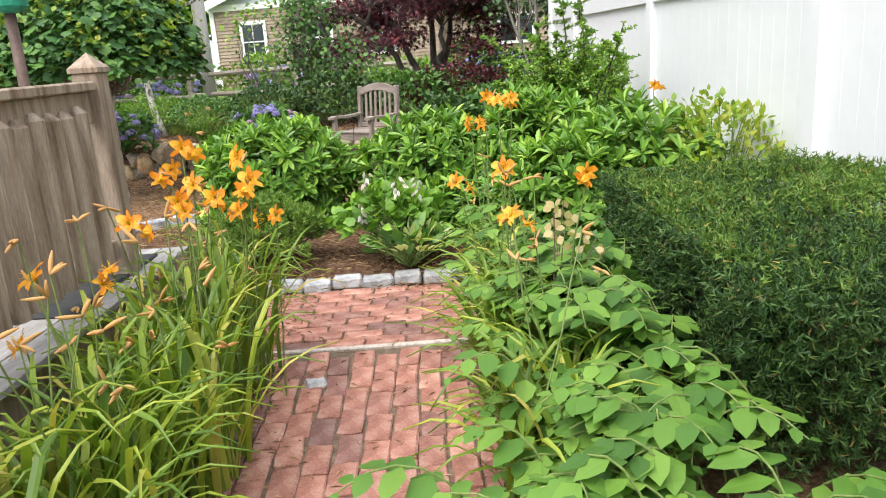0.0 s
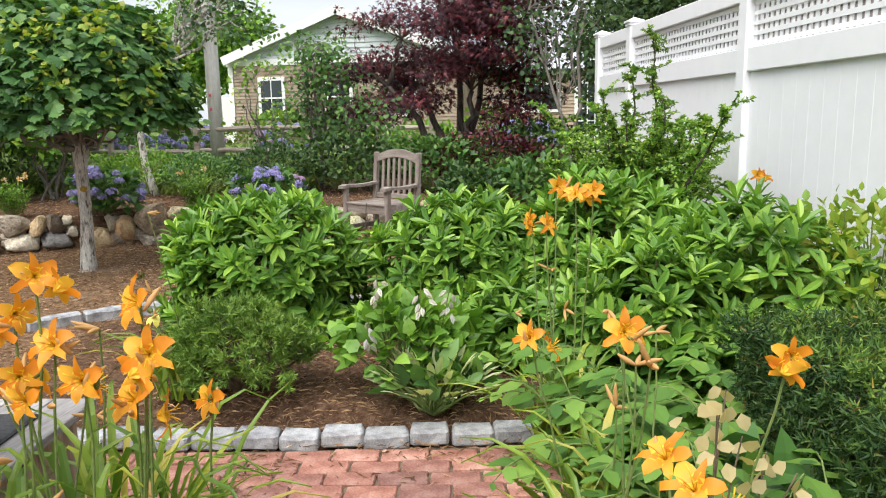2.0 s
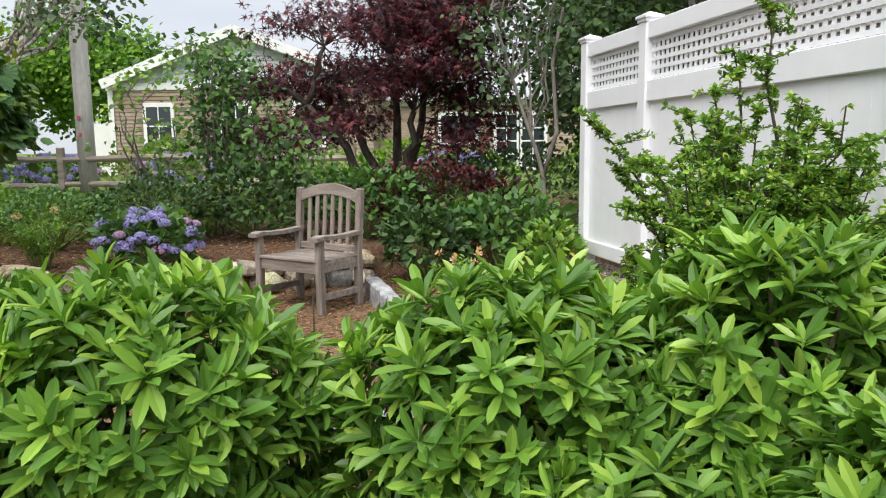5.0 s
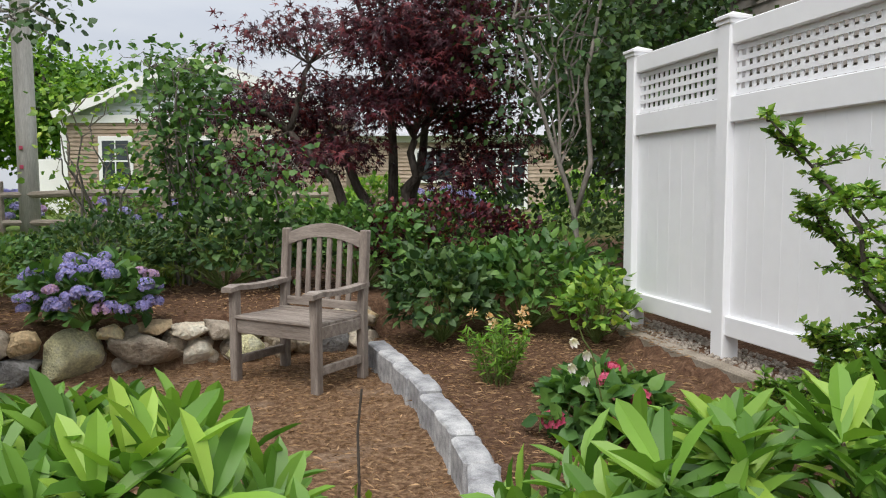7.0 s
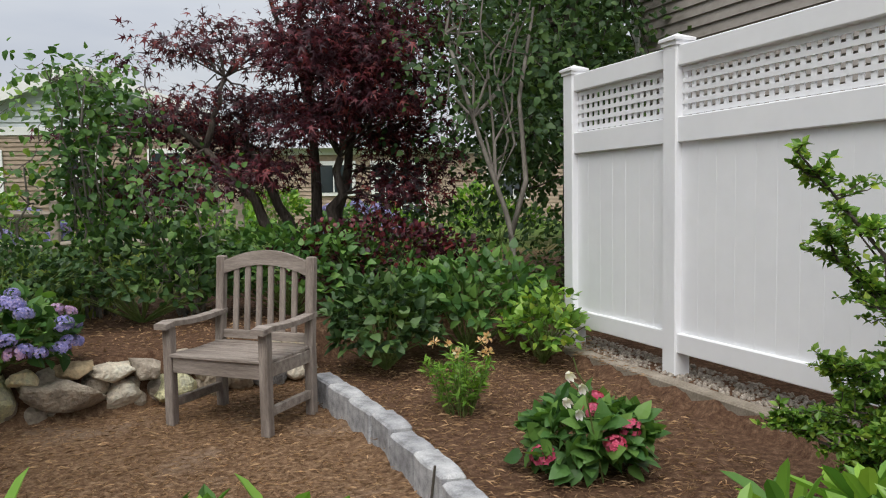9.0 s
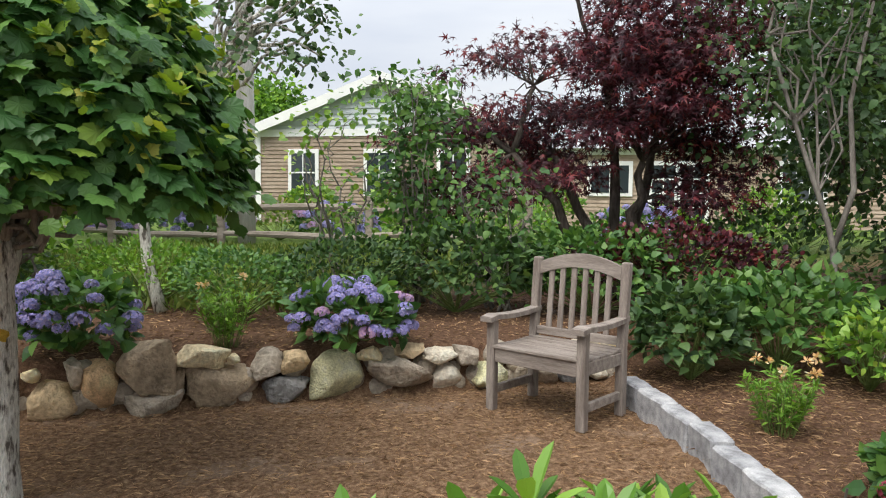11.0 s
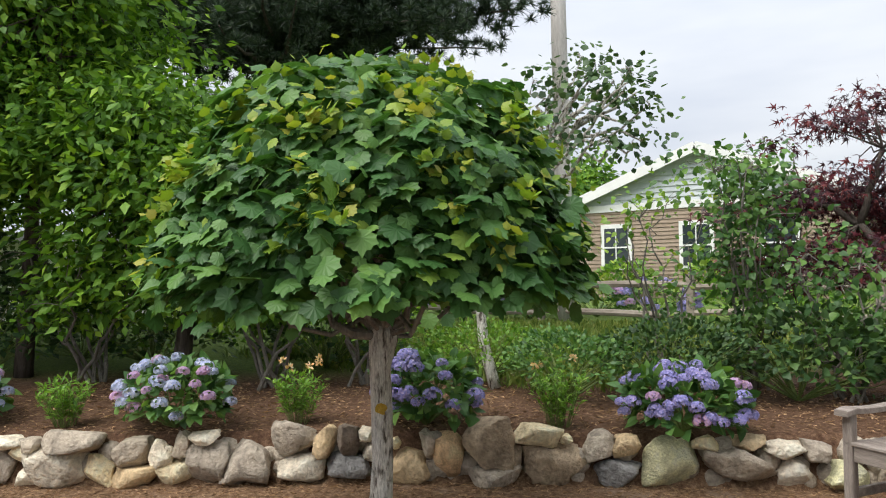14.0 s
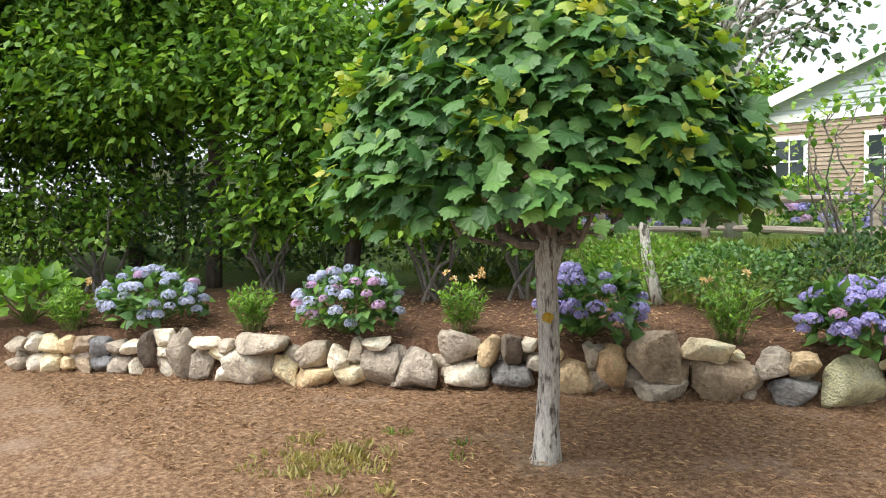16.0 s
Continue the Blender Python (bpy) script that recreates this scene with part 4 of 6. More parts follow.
RY = 0.03
rail_post(2.44, RY, 1.41)
rail_post(0.6, RY, 1.33)
rail_post(-1.4, RY, 1.33)
part("cap_rail", slab(-2.4, 2.37, RY - 0.05, RY + 0.05, 1.335, 1.375, 0.006, md), "rail_wood", rail)
part("top_rail", slab(-2.4, 2.37, RY - 0.018, RY + 0.018, 1.2, 1.333, 0.004, md), "rail_wood", rail)
part("bottom_rail", slab(-2.4, 2.37, RY - 0.02, RY + 0.02, 0.6, 0.68, 0.004, md), "rail_wood", rail)
for i in range(40):
    s = -2.2 + i * 0.113
    top = 1.275 + 0.008 * math.sin(i * 2.3)
    bm = bmesh.new()
    rows = []
    # rounded front, top cut to a point that leans back
    for z, k in ((0.605, 1.0), (0.9, 1.0), (top - 0.03, 1.0), (top, 0.45)):
        rows.append([bm.verts.new(md @ Vector((s + dx * k + 0.002 * math.sin(i * 3 + z * 4), RY - 0.02 - dy * (1.0 if k == 1.0 else 0.3), z)))
                     for dx, dy in ((-0.042, 0), (-0.042, 0.018), (-0.03, 0.037), (-0.011, 0.046), (0.011, 0.046), (0.03, 0.037), (0.042, 0.018), (0.042, 0))])
    for r0, r1 in zip(rows, rows[1:]):
        for j in range(8):
            bm.faces.new((r0[j], r0[(j + 1) % 8], r1[(j + 1) % 8], r1[j]))
    bm.faces.new(rows[0][::-1])
    bm.faces.new(rows[-1])
    bmesh.ops.recalc_face_normals(bm, faces=bm.faces)
    part("baluster", bm, "rail_wood", rail)
mt = thing("door_mat", (-1.15, 4.2, 0.362 + DZ), "dark grey rubber mat lying on the deck boards", "mat", rz=101)
part("mat", slab(-0.45, 0.45, -0.3, 0.3, 0, 0.014, 0.006), "mat_rubber", mt)
fd = thing("feeder_pole", (-1.46, 4.65, 0.362 + DZ), "brown metal pole carrying a green hanging container", "pole")
v, f = tube([(0, 0, 0), (0, 0, 0.6), (0.0, 0, 1.24)], 0.026, 10)
piece("pole", v, f, "brown_metal", fd, smooth=True)
v, f = tube([(0, 0, 1.2), (0, 0, 1.21), (0, 0, 1.23), (0, 0, 1.42), (0, 0, 1.44)], [0.03, 0.06, 0.085, 0.1, 0.06], 14)
piece("container", v, f, "green_plastic", fd, "green plastic container")

# ---- utility pole and split-rail fence on the lawn ----
up_ = thing("utility_pole", (-7.42, 17.95, 0.46), "tall grey weathered wooden utility pole on the lawn", "utility pole")
v, f = tube([(0, 0, -0.1), (0.0, 0, 2), (-0.02, 0, 5), (-0.08, 0, 11)], [0.155, 0.15, 0.14, 0.12], 16)
piece("shaft", v, f, "pole_wood", up_, smooth=True)
for z in (1.15, 1.45):
    part("tag", slab(-0.03, 0.03, -0.18, -0.168, z, z + 0.06, 0.004), "rose_petal", up_, "small red reflector")
sf = thing("split_rail_fence", (0, 0, 0), "weathered split-rail fence of rough posts and two rails", "fence")
fp = [(-18.0, 18.6), (-15.3, 18.4), (-12.6, 18.2), (-10.1, 18.0), (-7.85, 17.85), (-5.2, 17.9), (-2.6, 18.1)]
for x, y in fp:
    part("post", slab(x - 0.06, x + 0.06, y - 0.05, y + 0.05, 0.4, 1.42, 0.012), "rail_old", sf)
for (ax, ay), (bx, by) in zip(fp, fp[1:]):
    for z in (0.75, 1.2):
        v, f = tube(bend((ax, ay, z + rng.normal(0, 0.02)), (bx, by, z + rng.normal(0, 0.02)), 0.01, 5, 0.012), [0.045, 0.055, 0.06, 0.055, 0.045], 7)
        piece("rail", v, f, "rail_old", sf)


# ---- planting: makers ----
def up_bias(d, k):
    return unit(d + np.array([0, 0, k]))


def tangle(base, ends, r0, r1, n=6, sag=0.05, wob=0.02, sides=6):
    return join([tube(bend(base if np.ndim(base) == 1 else base[i % len(base)], e, sag, n, wob), np.linspace(r0, r1, n), sides) for i, e in enumerate(ends)])


def uneven(p, d, amount, grain=2.2):
    """Push points in and out about their middle, so that the outline is irregular."""
    c = p.mean(0)
    o = rng.uniform(-50, 50, 3)
    k = np.array([1 + amount * noise.noise(Vector(q * grain + o)) for q in d])
    return c + (p - c) * k[:, None]


def rhododendron(at, radii, rosettes, label, leaf=0.122):
    """Branches, whorls of long leaves over a full-bodied dome, and older leaves inside it."""
    z = gz(*at)
    t = thing("rhododendron", (at[0], at[1], z), label, "shrub", "rhododendrons in the bed")
    rx, ry, h = radii
    p, d = ball_points(rosettes, (0, 0, h * 0.42), (rx, ry, h * 0.5), 0.72, -0.9)
    p = uneven(p, d, 0.22, 2.8)
    # the lower half keeps its breadth nearly to the ground
    lower = d[:, 2] < 0
    p[lower, :2] *= np.minimum(1.0 / np.sqrt(np.maximum(1 - d[lower, 2:] ** 2, 0.2)), 1.7) * 0.96
    p[:, 2] = np.maximum(p[:, 2], 0.09)
    for e in p[:: 7]:
        piece("branch", *tube(bend(np.array([0, 0, 0.0]), e, 0.03, 5, 0.02), np.linspace(0.013, 0.005, 5), 5), "twig", t)
    inner = p[:: 2] * np.array([0.72, 0.72, 0.8])
    p, d = np.concatenate([p, inner]), np.concatenate([d, d[:: 2]])
    chunks = []
    axis = up_bias(d + rng.normal(0, 0.16, d.shape), 0.85)
    ref = unit(np.cross(axis, np.array([0.3, 0.2, 1.0])))
    ref2 = np.cross(axis, ref)
    a = rng.uniform(0, 2 * np.pi, len(p))
    vigour = rng.uniform(0.78, 1.18, len(p))
    for k in range(11):
        a = a + 2.4 + rng.normal(0, 0.15, len(p))
        out = ref * np.cos(a)[:, None] + ref2 * np.sin(a)[:, None]
        lift = rng.uniform(0.55, 1.7, len(p))[:, None] if k < 6 else rng.uniform(-0.2, 0.4, len(p))[:, None]
        dd = unit(out + axis * lift)
        size = leaf * vigour * rng.uniform(0.8, 1.12, len(p))
        chunks.append(leaves(p - axis * 0.012 * (k % 4), dd, axis, size, size * 0.135, T_RHODO))
    v, f = join(chunks)
    piece("foliage", v, f, "rhododendron_leaf", t, "whorls of long glossy green leaves")
    return t


def mound(name, at, radii, count, leaf, mat, template, label, category, width=0.5, group="", stem=True, low=-0.3, bias=0.5, zc=0.5, shell=0.45):
    """A leafy clump: stems from the base and leaves through its volume."""
    z = gz(*at)
    t = thing(name, (at[0], at[1], z), label, category, group)
    rx, ry, h = radii
    p, d = ball_points(count, (0, 0, h * zc), (rx, ry, h * (1 - zc)), shell, low)
    p = uneven(p, d, 0.42)
    p[:, 2] = np.maximum(p[:, 2], 0.02)
    if stem:
        v, f = tangle(np.array([0, 0, 0.0]), p[:: max(1, count // 40)], 0.008, 0.003, 5, 0.02, 0.01, 4)
        piece("stem_growth", v, f, "stem", t, kind="stuff")
    dd = unit(up_bias(d, bias) + rng.normal(0, 0.45, d.shape))
    size = leaf * rng.uniform(0.65, 1.25, len(p))
    v, f = leaves(p, dd, up_bias(d, 1.2) + rng.normal(0, 0.3, d.shape), size, size * width, template)
    piece("foliage", v, f, mat, t)
    return t


def flower_head(t, c, r, mat, florets=70, name="flower_head"):
    d = unit(rng.normal(size=(florets * 2, 3)))
    d = d[d[:, 2] > -0.35][:florets]
    p = np.asarray(c) + d * r * np.array([1, 1, 0.75]) * rng.uniform(0.9, 1.05, (len(d), 1))
    ref = unit(np.cross(d, rng.normal(size=d.shape)))
    ref2 = np.cross(d, ref)
    s = r * 0.3
    chunks = [leaves(p, q + d * 0.25, d, s, s * 0.42, T_TINY) for q in (ref, ref2, -ref, -ref2)]
    v, f = join(chunks)
    return piece(name, v, f, mat, t)


def hydrangea(at, radii, heads, label, pink=0.2, head=0.062, mats=("blue_floret", "pink_floret")):
    t = mound("hydrangea", at, radii, 560, 0.095, "lilac_leaf", T_HEART, label, "hydrangea", 0.36, "hydrangeas along the wall", low=-0.6)
    rx, ry, h = radii
    p, d = ball_points(heads * 4, (0, 0, h * 0.5), (rx * 1.05, ry * 1.05, h * 0.55), 0.97, -0.35)
    front = np.array([0.55, -0.8])
    keep = [q for q, e in zip(p, d) if e[:2] @ front > -0.1][:heads]
    for q in keep:
        flower_head(t, q, head * rng.uniform(0.7, 1.15), mats[1] if rng.random() < pink else mats[0])
    return t


def petal_strip(width, length, recurve, seg=6, cup=0.25):
    v, f = [], []
    for i in range(seg + 1):
        k = i / seg
        w = width * math.sin(math.pi * (0.12 + 0.8 * k)) ** 0.8 * (1 if k < 0.98 else 0.1)
        a = 0.35 + recurve * k ** 1.6
        x = length * k * math.sin(min(a, 2.0)) * 0.95
        z = length * (0.75 * k - 0.45 * recurve * k * k * k)
        v += [(x + cup * w, -w, z), (x, 0, z - 0.002), (x + cup * w, w, z)]
    for i in range(seg):
        a, b = 3 * i, 3 * i + 3
        f += [(a, b, b + 1), (a, b + 1, a + 1), (a + 1, b + 1, b + 2), (a + 1, b + 2, a + 2)]
    return np.array(v), np.array(f)


def lily_shape(size=0.075, mat="lily_petal"):
    chunks, idx = [], []
    for k in range(6):
        w = 0.21 if k % 2 else 0.31
        v, f = petal_strip(size * w, size * (1.15 if k % 2 else 1.1), 0.85 + 0.32 * (k % 3))
        a = k * math.pi / 3
        v = v @ np.array([[math.cos(a), math.sin(a), 0], [-math.sin(a), math.cos(a), 0], [0, 0, 1]])
        chunks.append((v, f))
        idx += [1 if i < 9 else 0 for i in range(len(f))]
    for k in range(5):
        a = k * 1.26
        v, f = tube([(0, 0, 0), (0.012 * math.cos(a), 0.012 * math.sin(a), size * 0.6), (0.022 * math.cos(a), 0.022 * math.sin(a), size * 0.85)], 0.0012, 4)
        chunks.append((v, f))
        idx += [1] * len(f)
    v, f = join(chunks)
    o = Vector((size * 900, 3.0, 1.0))
    ruffle = np.array([noise.noise_vector(Vector(q) * 34 + o)[:] for q in v])
    v = v + ruffle * size * 0.2 * np.clip(np.linalg.norm(v, axis=1, keepdims=True) / size, 0, 1)
    return tris_mesh("flower", v, f, [mat, "lily_throat"], idx, True)


LILY = [lily_shape(s) for s in (0.05, 0.056, 0.045, 0.053, 0.047)]
LILY_YELLOW = tris_mesh("flower", *join([petal_strip(0.017, 0.07, 0.9)]), ["yellow_petal"])


def bud_shape(length, mat):
    n = 7
    k = np.linspace(0, 1, n)
    pts = np.stack([0.1 * length * k ** 2, 0 * k, length * k], 1)
    return tris_mesh("bud", *tube(pts, 0.0055 * np.sin(np.pi * (0.1 + 0.85 * k)) + 0.001, 7), [mat], smooth=True)


BUDS = [bud_shape(0.05, "lily_bud"), bud_shape(0.068, "lily_bud"), bud_shape(0.04, "stem")]


def strap_leaves(n, spread, length, at_fn, width=0.011, mat_seg=7):
    """Arching ribbons that rise from the base and bend over."""
    chunks = []
    for i in range(n):
        b = at_fn()
        a = rng.uniform(0, 2 * math.pi)
        L = length * rng.uniform(0.6, 1.15)
        reach = spread * rng.uniform(0.4, 1.2)
        k = np.linspace(0, 1, mat_seg)
        bow = rng.uniform(0.75, 1.1)
        x = reach * k ** 1.5
        z = L * (np.sin(k * math.pi * 0.62 * bow)) * 0.85
        side = np.array([-math.sin(a), math.cos(a), 0])
        mid = np.stack([b[0] + x * math.cos(a), b[1] + x * math.sin(a), b[2] + z], 1)
        w = width * rng.uniform(0.7, 1.2) * np.minimum(1, (1 - k) * 3 + 0.03)[:, None]
        v = np.concatenate([mid - side * w + [0, 0, 0.004], mid, mid + side * w + [0, 0, 0.004]])
        m = mat_seg
        f = []
        for j in range(m - 1):
            f += [(j, j + 1, m + j + 1), (j, m + j + 1, m + j), (m + j, m + j + 1, 2 * m + j + 1), (m + j, 2 * m + j + 1, 2 * m + j)]
        chunks.append((v, np.array(f)))
    return join(chunks)


def daylily(base, reach, n, blooms, label, spent=6, yellow=False, length=0.62, spread=0.38):
    """A clump of strap leaves over an oblong footprint, with scapes that carry blooms at the given places."""
    z = gz(*base)
    t = thing("daylily_clump", (base[0], base[1], z), label, "daylily", "orange daylilies")
    fn = lambda: (rng.uniform(-reach[0], reach[0]), rng.uniform(-reach[1], reach[1]), 0.0)
    v, f = strap_leaves(n, spread, length, fn)
    piece("foliage", v, f, "strap_leaf", t, "long arching yellow-green strap leaves")
    for i, (x, y, h) in enumerate(blooms):
        x, y, h = x - base[0], y - base[1], h - z
        foot = np.array([x * 0.6 + rng.normal(0, 0.05), y * 0.75 + rng.normal(0, 0.05), 0.0])
        v, f = tube(bend(foot, (x, y, h), 0.03, 7, 0.004), np.linspace(0.0045, 0.0028, 7), 5)
        piece("scape", v, f, "stem", t)
        ob = new("flower", LILY_YELLOW if yellow else LILY[i % 5])
        ob.parent = t
        face = rng.uniform(-150, -30)
        ob.matrix_basis = pose(x, y, h, 0, 0, face) @ pose(0, 0, 0, 0, rng.uniform(25, 95), 0)
        if i % 2 == 0 and not yellow:
            mate = new("flower", LILY[(i + 2) % 5])
            mate.parent = t
            mate.matrix_basis = pose(x + 0.045 * math.cos(i * 2.1), y + 0.045 * math.sin(i * 2.1), h - 0.03, 0, 0, face + 140) @ pose(0, 0, 0, 0, rng.uniform(45, 95), 0)
        for k in range(2):
            b = new("bud", BUDS[(i + k) % 3])
            b.parent = t
            b.matrix_basis = pose(x + rng.normal(0, 0.015), y + rng.normal(0, 0.015), h - 0.02, rng.uniform(-70, 70), rng.uniform(-70, 70), 0)
    for i in range(spent):
        q = fn()
        e = np.array([q[0] + rng.normal(0, 0.1), q[1] + rng.normal(0, 0.1), rng.uniform(0.45, 0.95)])
        v, f = tube(bend((q[0], q[1], 0), e, 0.03, 6, 0.004), np.linspace(0.004, 0.0025, 6), 5)
        piece("scape", v, f, "stem", t)
        for k in range(3):
            b = new("bud", BUDS[(i + k) % 2])
            b.parent = t
            b.matrix_basis = pose(*e, rng.uniform(-120, 120), rng.uniform(-120, 120), 0)
    return t


def limbs(base, crown, n, r0, r1, sag=0.0, wob=0.05, sides=7, steps=7):
    return join([tube(bend(base, c, sag, steps, wob), np.linspace(r0, r1, steps), sides) for c in crown[:n]])


def leafy_cloud(clumps, per, leaf, template, width, spread=0.32, bias=0.15, flat=0.7):
    """Leaves hung in clumps round the given points."""
    c = np.repeat(np.asarray(clumps), per, axis=0)
    p = c + np.clip(rng.normal(0, 1, c.shape), -1.5, 1.5) * spread * np.array([1, 1, flat])
    d = unit((p - c) + rng.normal(0, spread * 0.7, c.shape) + np.array([0, 0, -bias * spread]))
    size = leaf * rng.uniform(0.6, 1.25, len(p))
    return leaves(p, d, np.array([0.25, -0.45, 0.8]) + rng.normal(0, 0.5, p.shape), size, size * width, template)


def twiggy(clumps, hubs, r=0.012):
    """Thin branches from the nearest hub to each clump."""
    hubs = np.asarray(hubs, float)
    out = []
    for c in np.asarray(clumps):
        h = hubs[np.argmin(np.linalg.norm(hubs - c, axis=1))]
        out.append(tube(bend(h, c, 0.03, 5, 0.03), np.linspace(r, r * 0.3, 5), 5))
    return join(out)


# ---- planting: the bed in front ----
rhododendron((-1.36, 7.26), (0.66, 0.48, 0.98), 440, "rounded rhododendron with light green whorled leaves")
rhododendron((0.0, 7.35), (0.66, 0.5, 0.96), 390, "spreading rhododendron with glossy green leaf whorls")
rhododendron((0.85, 7.3), (0.62, 0.5, 1.1), 340, "tall rhododendron beside the white fence shrub")
rhododendron((1.55, 6.75), (0.6, 0.55, 1.0), 300, "rhododendron with long stiff leaves near white fence")
rhododendron((1.02, 6.5), (0.48, 0.4, 0.8), 220, "young rhododendron between path plants and fence")
rhododendron((0.35, 6.85), (0.42, 0.3, 0.5), 110, "low rhododendron in deep shade of taller ones")
# plain hosta with white bells, variegated hosta, juniper
hos = mound("hosta", (-0.14, 6.25), (0.34, 0.3, 0.47), 480, 0.088, "fresh_leaf", T_HEART, "bright green hosta with hanging white bell flowers", "hosta", 0.36, low=-0.2)
for x, y, h in ((-0.08, -0.26, 0.66), (0.12, -0.22, 0.62), (0.25, -0.18, 0.6), (-0.12, -0.3, 0.46)):
    v, f = tube(bend((x * 0.4, y * 0.4, 0), (x, y, h), 0.0, 7, 0.004), np.linspace(0.004, 0.002, 7), 5)
    piece("scape", v, f, "stem", hos)
    for k in range(7):
        e = rng.normal(0, 1, 3)
        at = np.array([x, y, h - 0.03 - 0.018 * k]) + e * [0.012, 0.012, 0]
        dd = unit(np.array([[e[0], e[1], -1.5]]))
        n = 5
        a = np.linspace(0, 2 * np.pi, n, endpoint=False)
        v, f = leaves(np.repeat(at[None], n, 0), dd + 0.18 * np.stack([np.cos(a), np.sin(a), 0 * a], 1), np.stack([np.cos(a), np.sin(a), 0 * a], 1), 0.05, 0.011, T_OVAL)
        piece("bell", v, f, "white_petal", hos)
var = mound("variegated_hosta", (0.04, 5.98), (0.24, 0.17, 0.22), 60, 0.14, "lilac_leaf", T_OVAL, "low variegated hosta with cream-edged narrow leaves", "hosta", 0.24, low=0.0)
p, d = ball_points(60, (0, 0, 0.11), (0.23, 0.17, 0.11), 0.6, 0)
v, f = leaves(p + [0, 0, 0.006], unit(d + [0, 0, 0.5]), d + [0, 0, 1.2], 0.13, 0.02, T_OVAL)
piece("leaf_margin", v, f, "cream_edge", var, "pale cream leaf margins")


def needle_bush(name, at, radii, count, size, mat, label, category, needles=14, low=-0.2, shell=0.6, zc=0.45):
    z = gz(*at)
    t = thing(name, (at[0], at[1], z), label, category)
    p, d = ball_points(count, (0, 0, radii[2] * zc), (radii[0], radii[1], radii[2] * (1 - zc)), shell, low)
    p = uneven(p, d, 0.5, 2.6)
    p[:, 2] = np.maximum(p[:, 2], 0.02)
    v, f = tangle(np.array([0, 0, 0.0]), p[:: max(1, count // 50)], 0.012, 0.004, 5, 0.03, 0.02, 5)
    piece("branch_growth", v, f, "twig", t, kind="stuff")
    axis = up_bias(d + rng.normal(0, 0.35, d.shape), 0.5)
    q = np.repeat(p, needles, 0) + np.repeat(axis, needles, 0) * (rng.random((len(p) * needles, 1)) * size)
    e = unit(np.repeat(axis, needles, 0) * 0.8 + rng.normal(0, 0.6, q.shape))
    v, f = leaves(q, e, rng.normal(0, 1, q.shape), size * 0.75, size * 0.16, T_NEEDLE)
    piece("foliage", v, f, mat, t)
    return t


needle_bush("juniper", (-0.98, 6.08), (0.34, 0.27, 0.43), 800, 0.055, "juniper_leaf", "feathery low green juniper beside granite kerb", "juniper", 30)

# ---- planting: daylilies and the right-hand bed ----
daylily((-0.4, 4.05), (0.17, 0.42), 230, [(-0.38, 4.1, 1.1), (-0.14, 4.1, 1.05), (-0.44, 4.1, 1.02), (-0.35, 4.1, 0.95), (-0.4, 4.05, 0.9), (-0.14, 4.1, 0.91), (-0.17, 4.1, 0.84),
        (-0.08, 4.25, 0.79), (-0.06, 4.0, 0.98), (-0.34, 4.0, 0.87), (-0.21, 4.0, 0.92)], "clump of orange daylilies beside brick path and deck", 12, length=0.72, spread=0.36)
daylily((-0.2, 3.3), (0.16, 0.42), 240, [(-0.42, 3.75, 0.88), (-0.5, 3.35, 0.8), (-0.38, 3.55, 0.76), (-0.55, 3.3, 0.6)], "orange daylilies with spent cream blooms beside path", 20, length=0.66, spread=0.36)
daylily((-0.12, 2.6), (0.2, 0.38), 190, [], "daylily leaves spilling over the brick path edge", 3)
daylily((-1.25, 6.0), (0.12, 0.1), 50, [(-1.3, 5.9, 0.5), (-1.38, 6.0, 0.46)], "small yellow daylily clump near granite kerb", 2, True, 0.4)
daylily((0.86, 4.6), (0.13, 0.4), 230, [(0.593, 4.76, 0.81), (0.83, 4.55, 0.9), (1.18, 4.46, 0.89)], "daylilies leaning over brick path with orange blooms", 6, length=0.52, spread=0.38)
daylily((1.02, 3.75), (0.12, 0.42), 220, [(0.92, 3.92, 0.83), (0.9, 4.15, 0.77)], "daylily leaves arching over the path edge", 5, length=0.48, spread=0.36)
daylily((0.62, 5.8), (0.1, 0.12), 50, [(0.6, 5.885, 1.12), (0.68, 5.8, 1.09), (0.5, 5.89, 0.98), (0.56, 5.86, 0.96), (0.75, 5.9, 1.1)], "tall orange daylilies rising among rhododendrons", 4, length=0.45)
daylily((1.66, 7.5), (0.06, 0.06), 24, [(1.72, 7.61, 1.03)], "single orange daylily bloom before the white fence", 0, length=0.4)


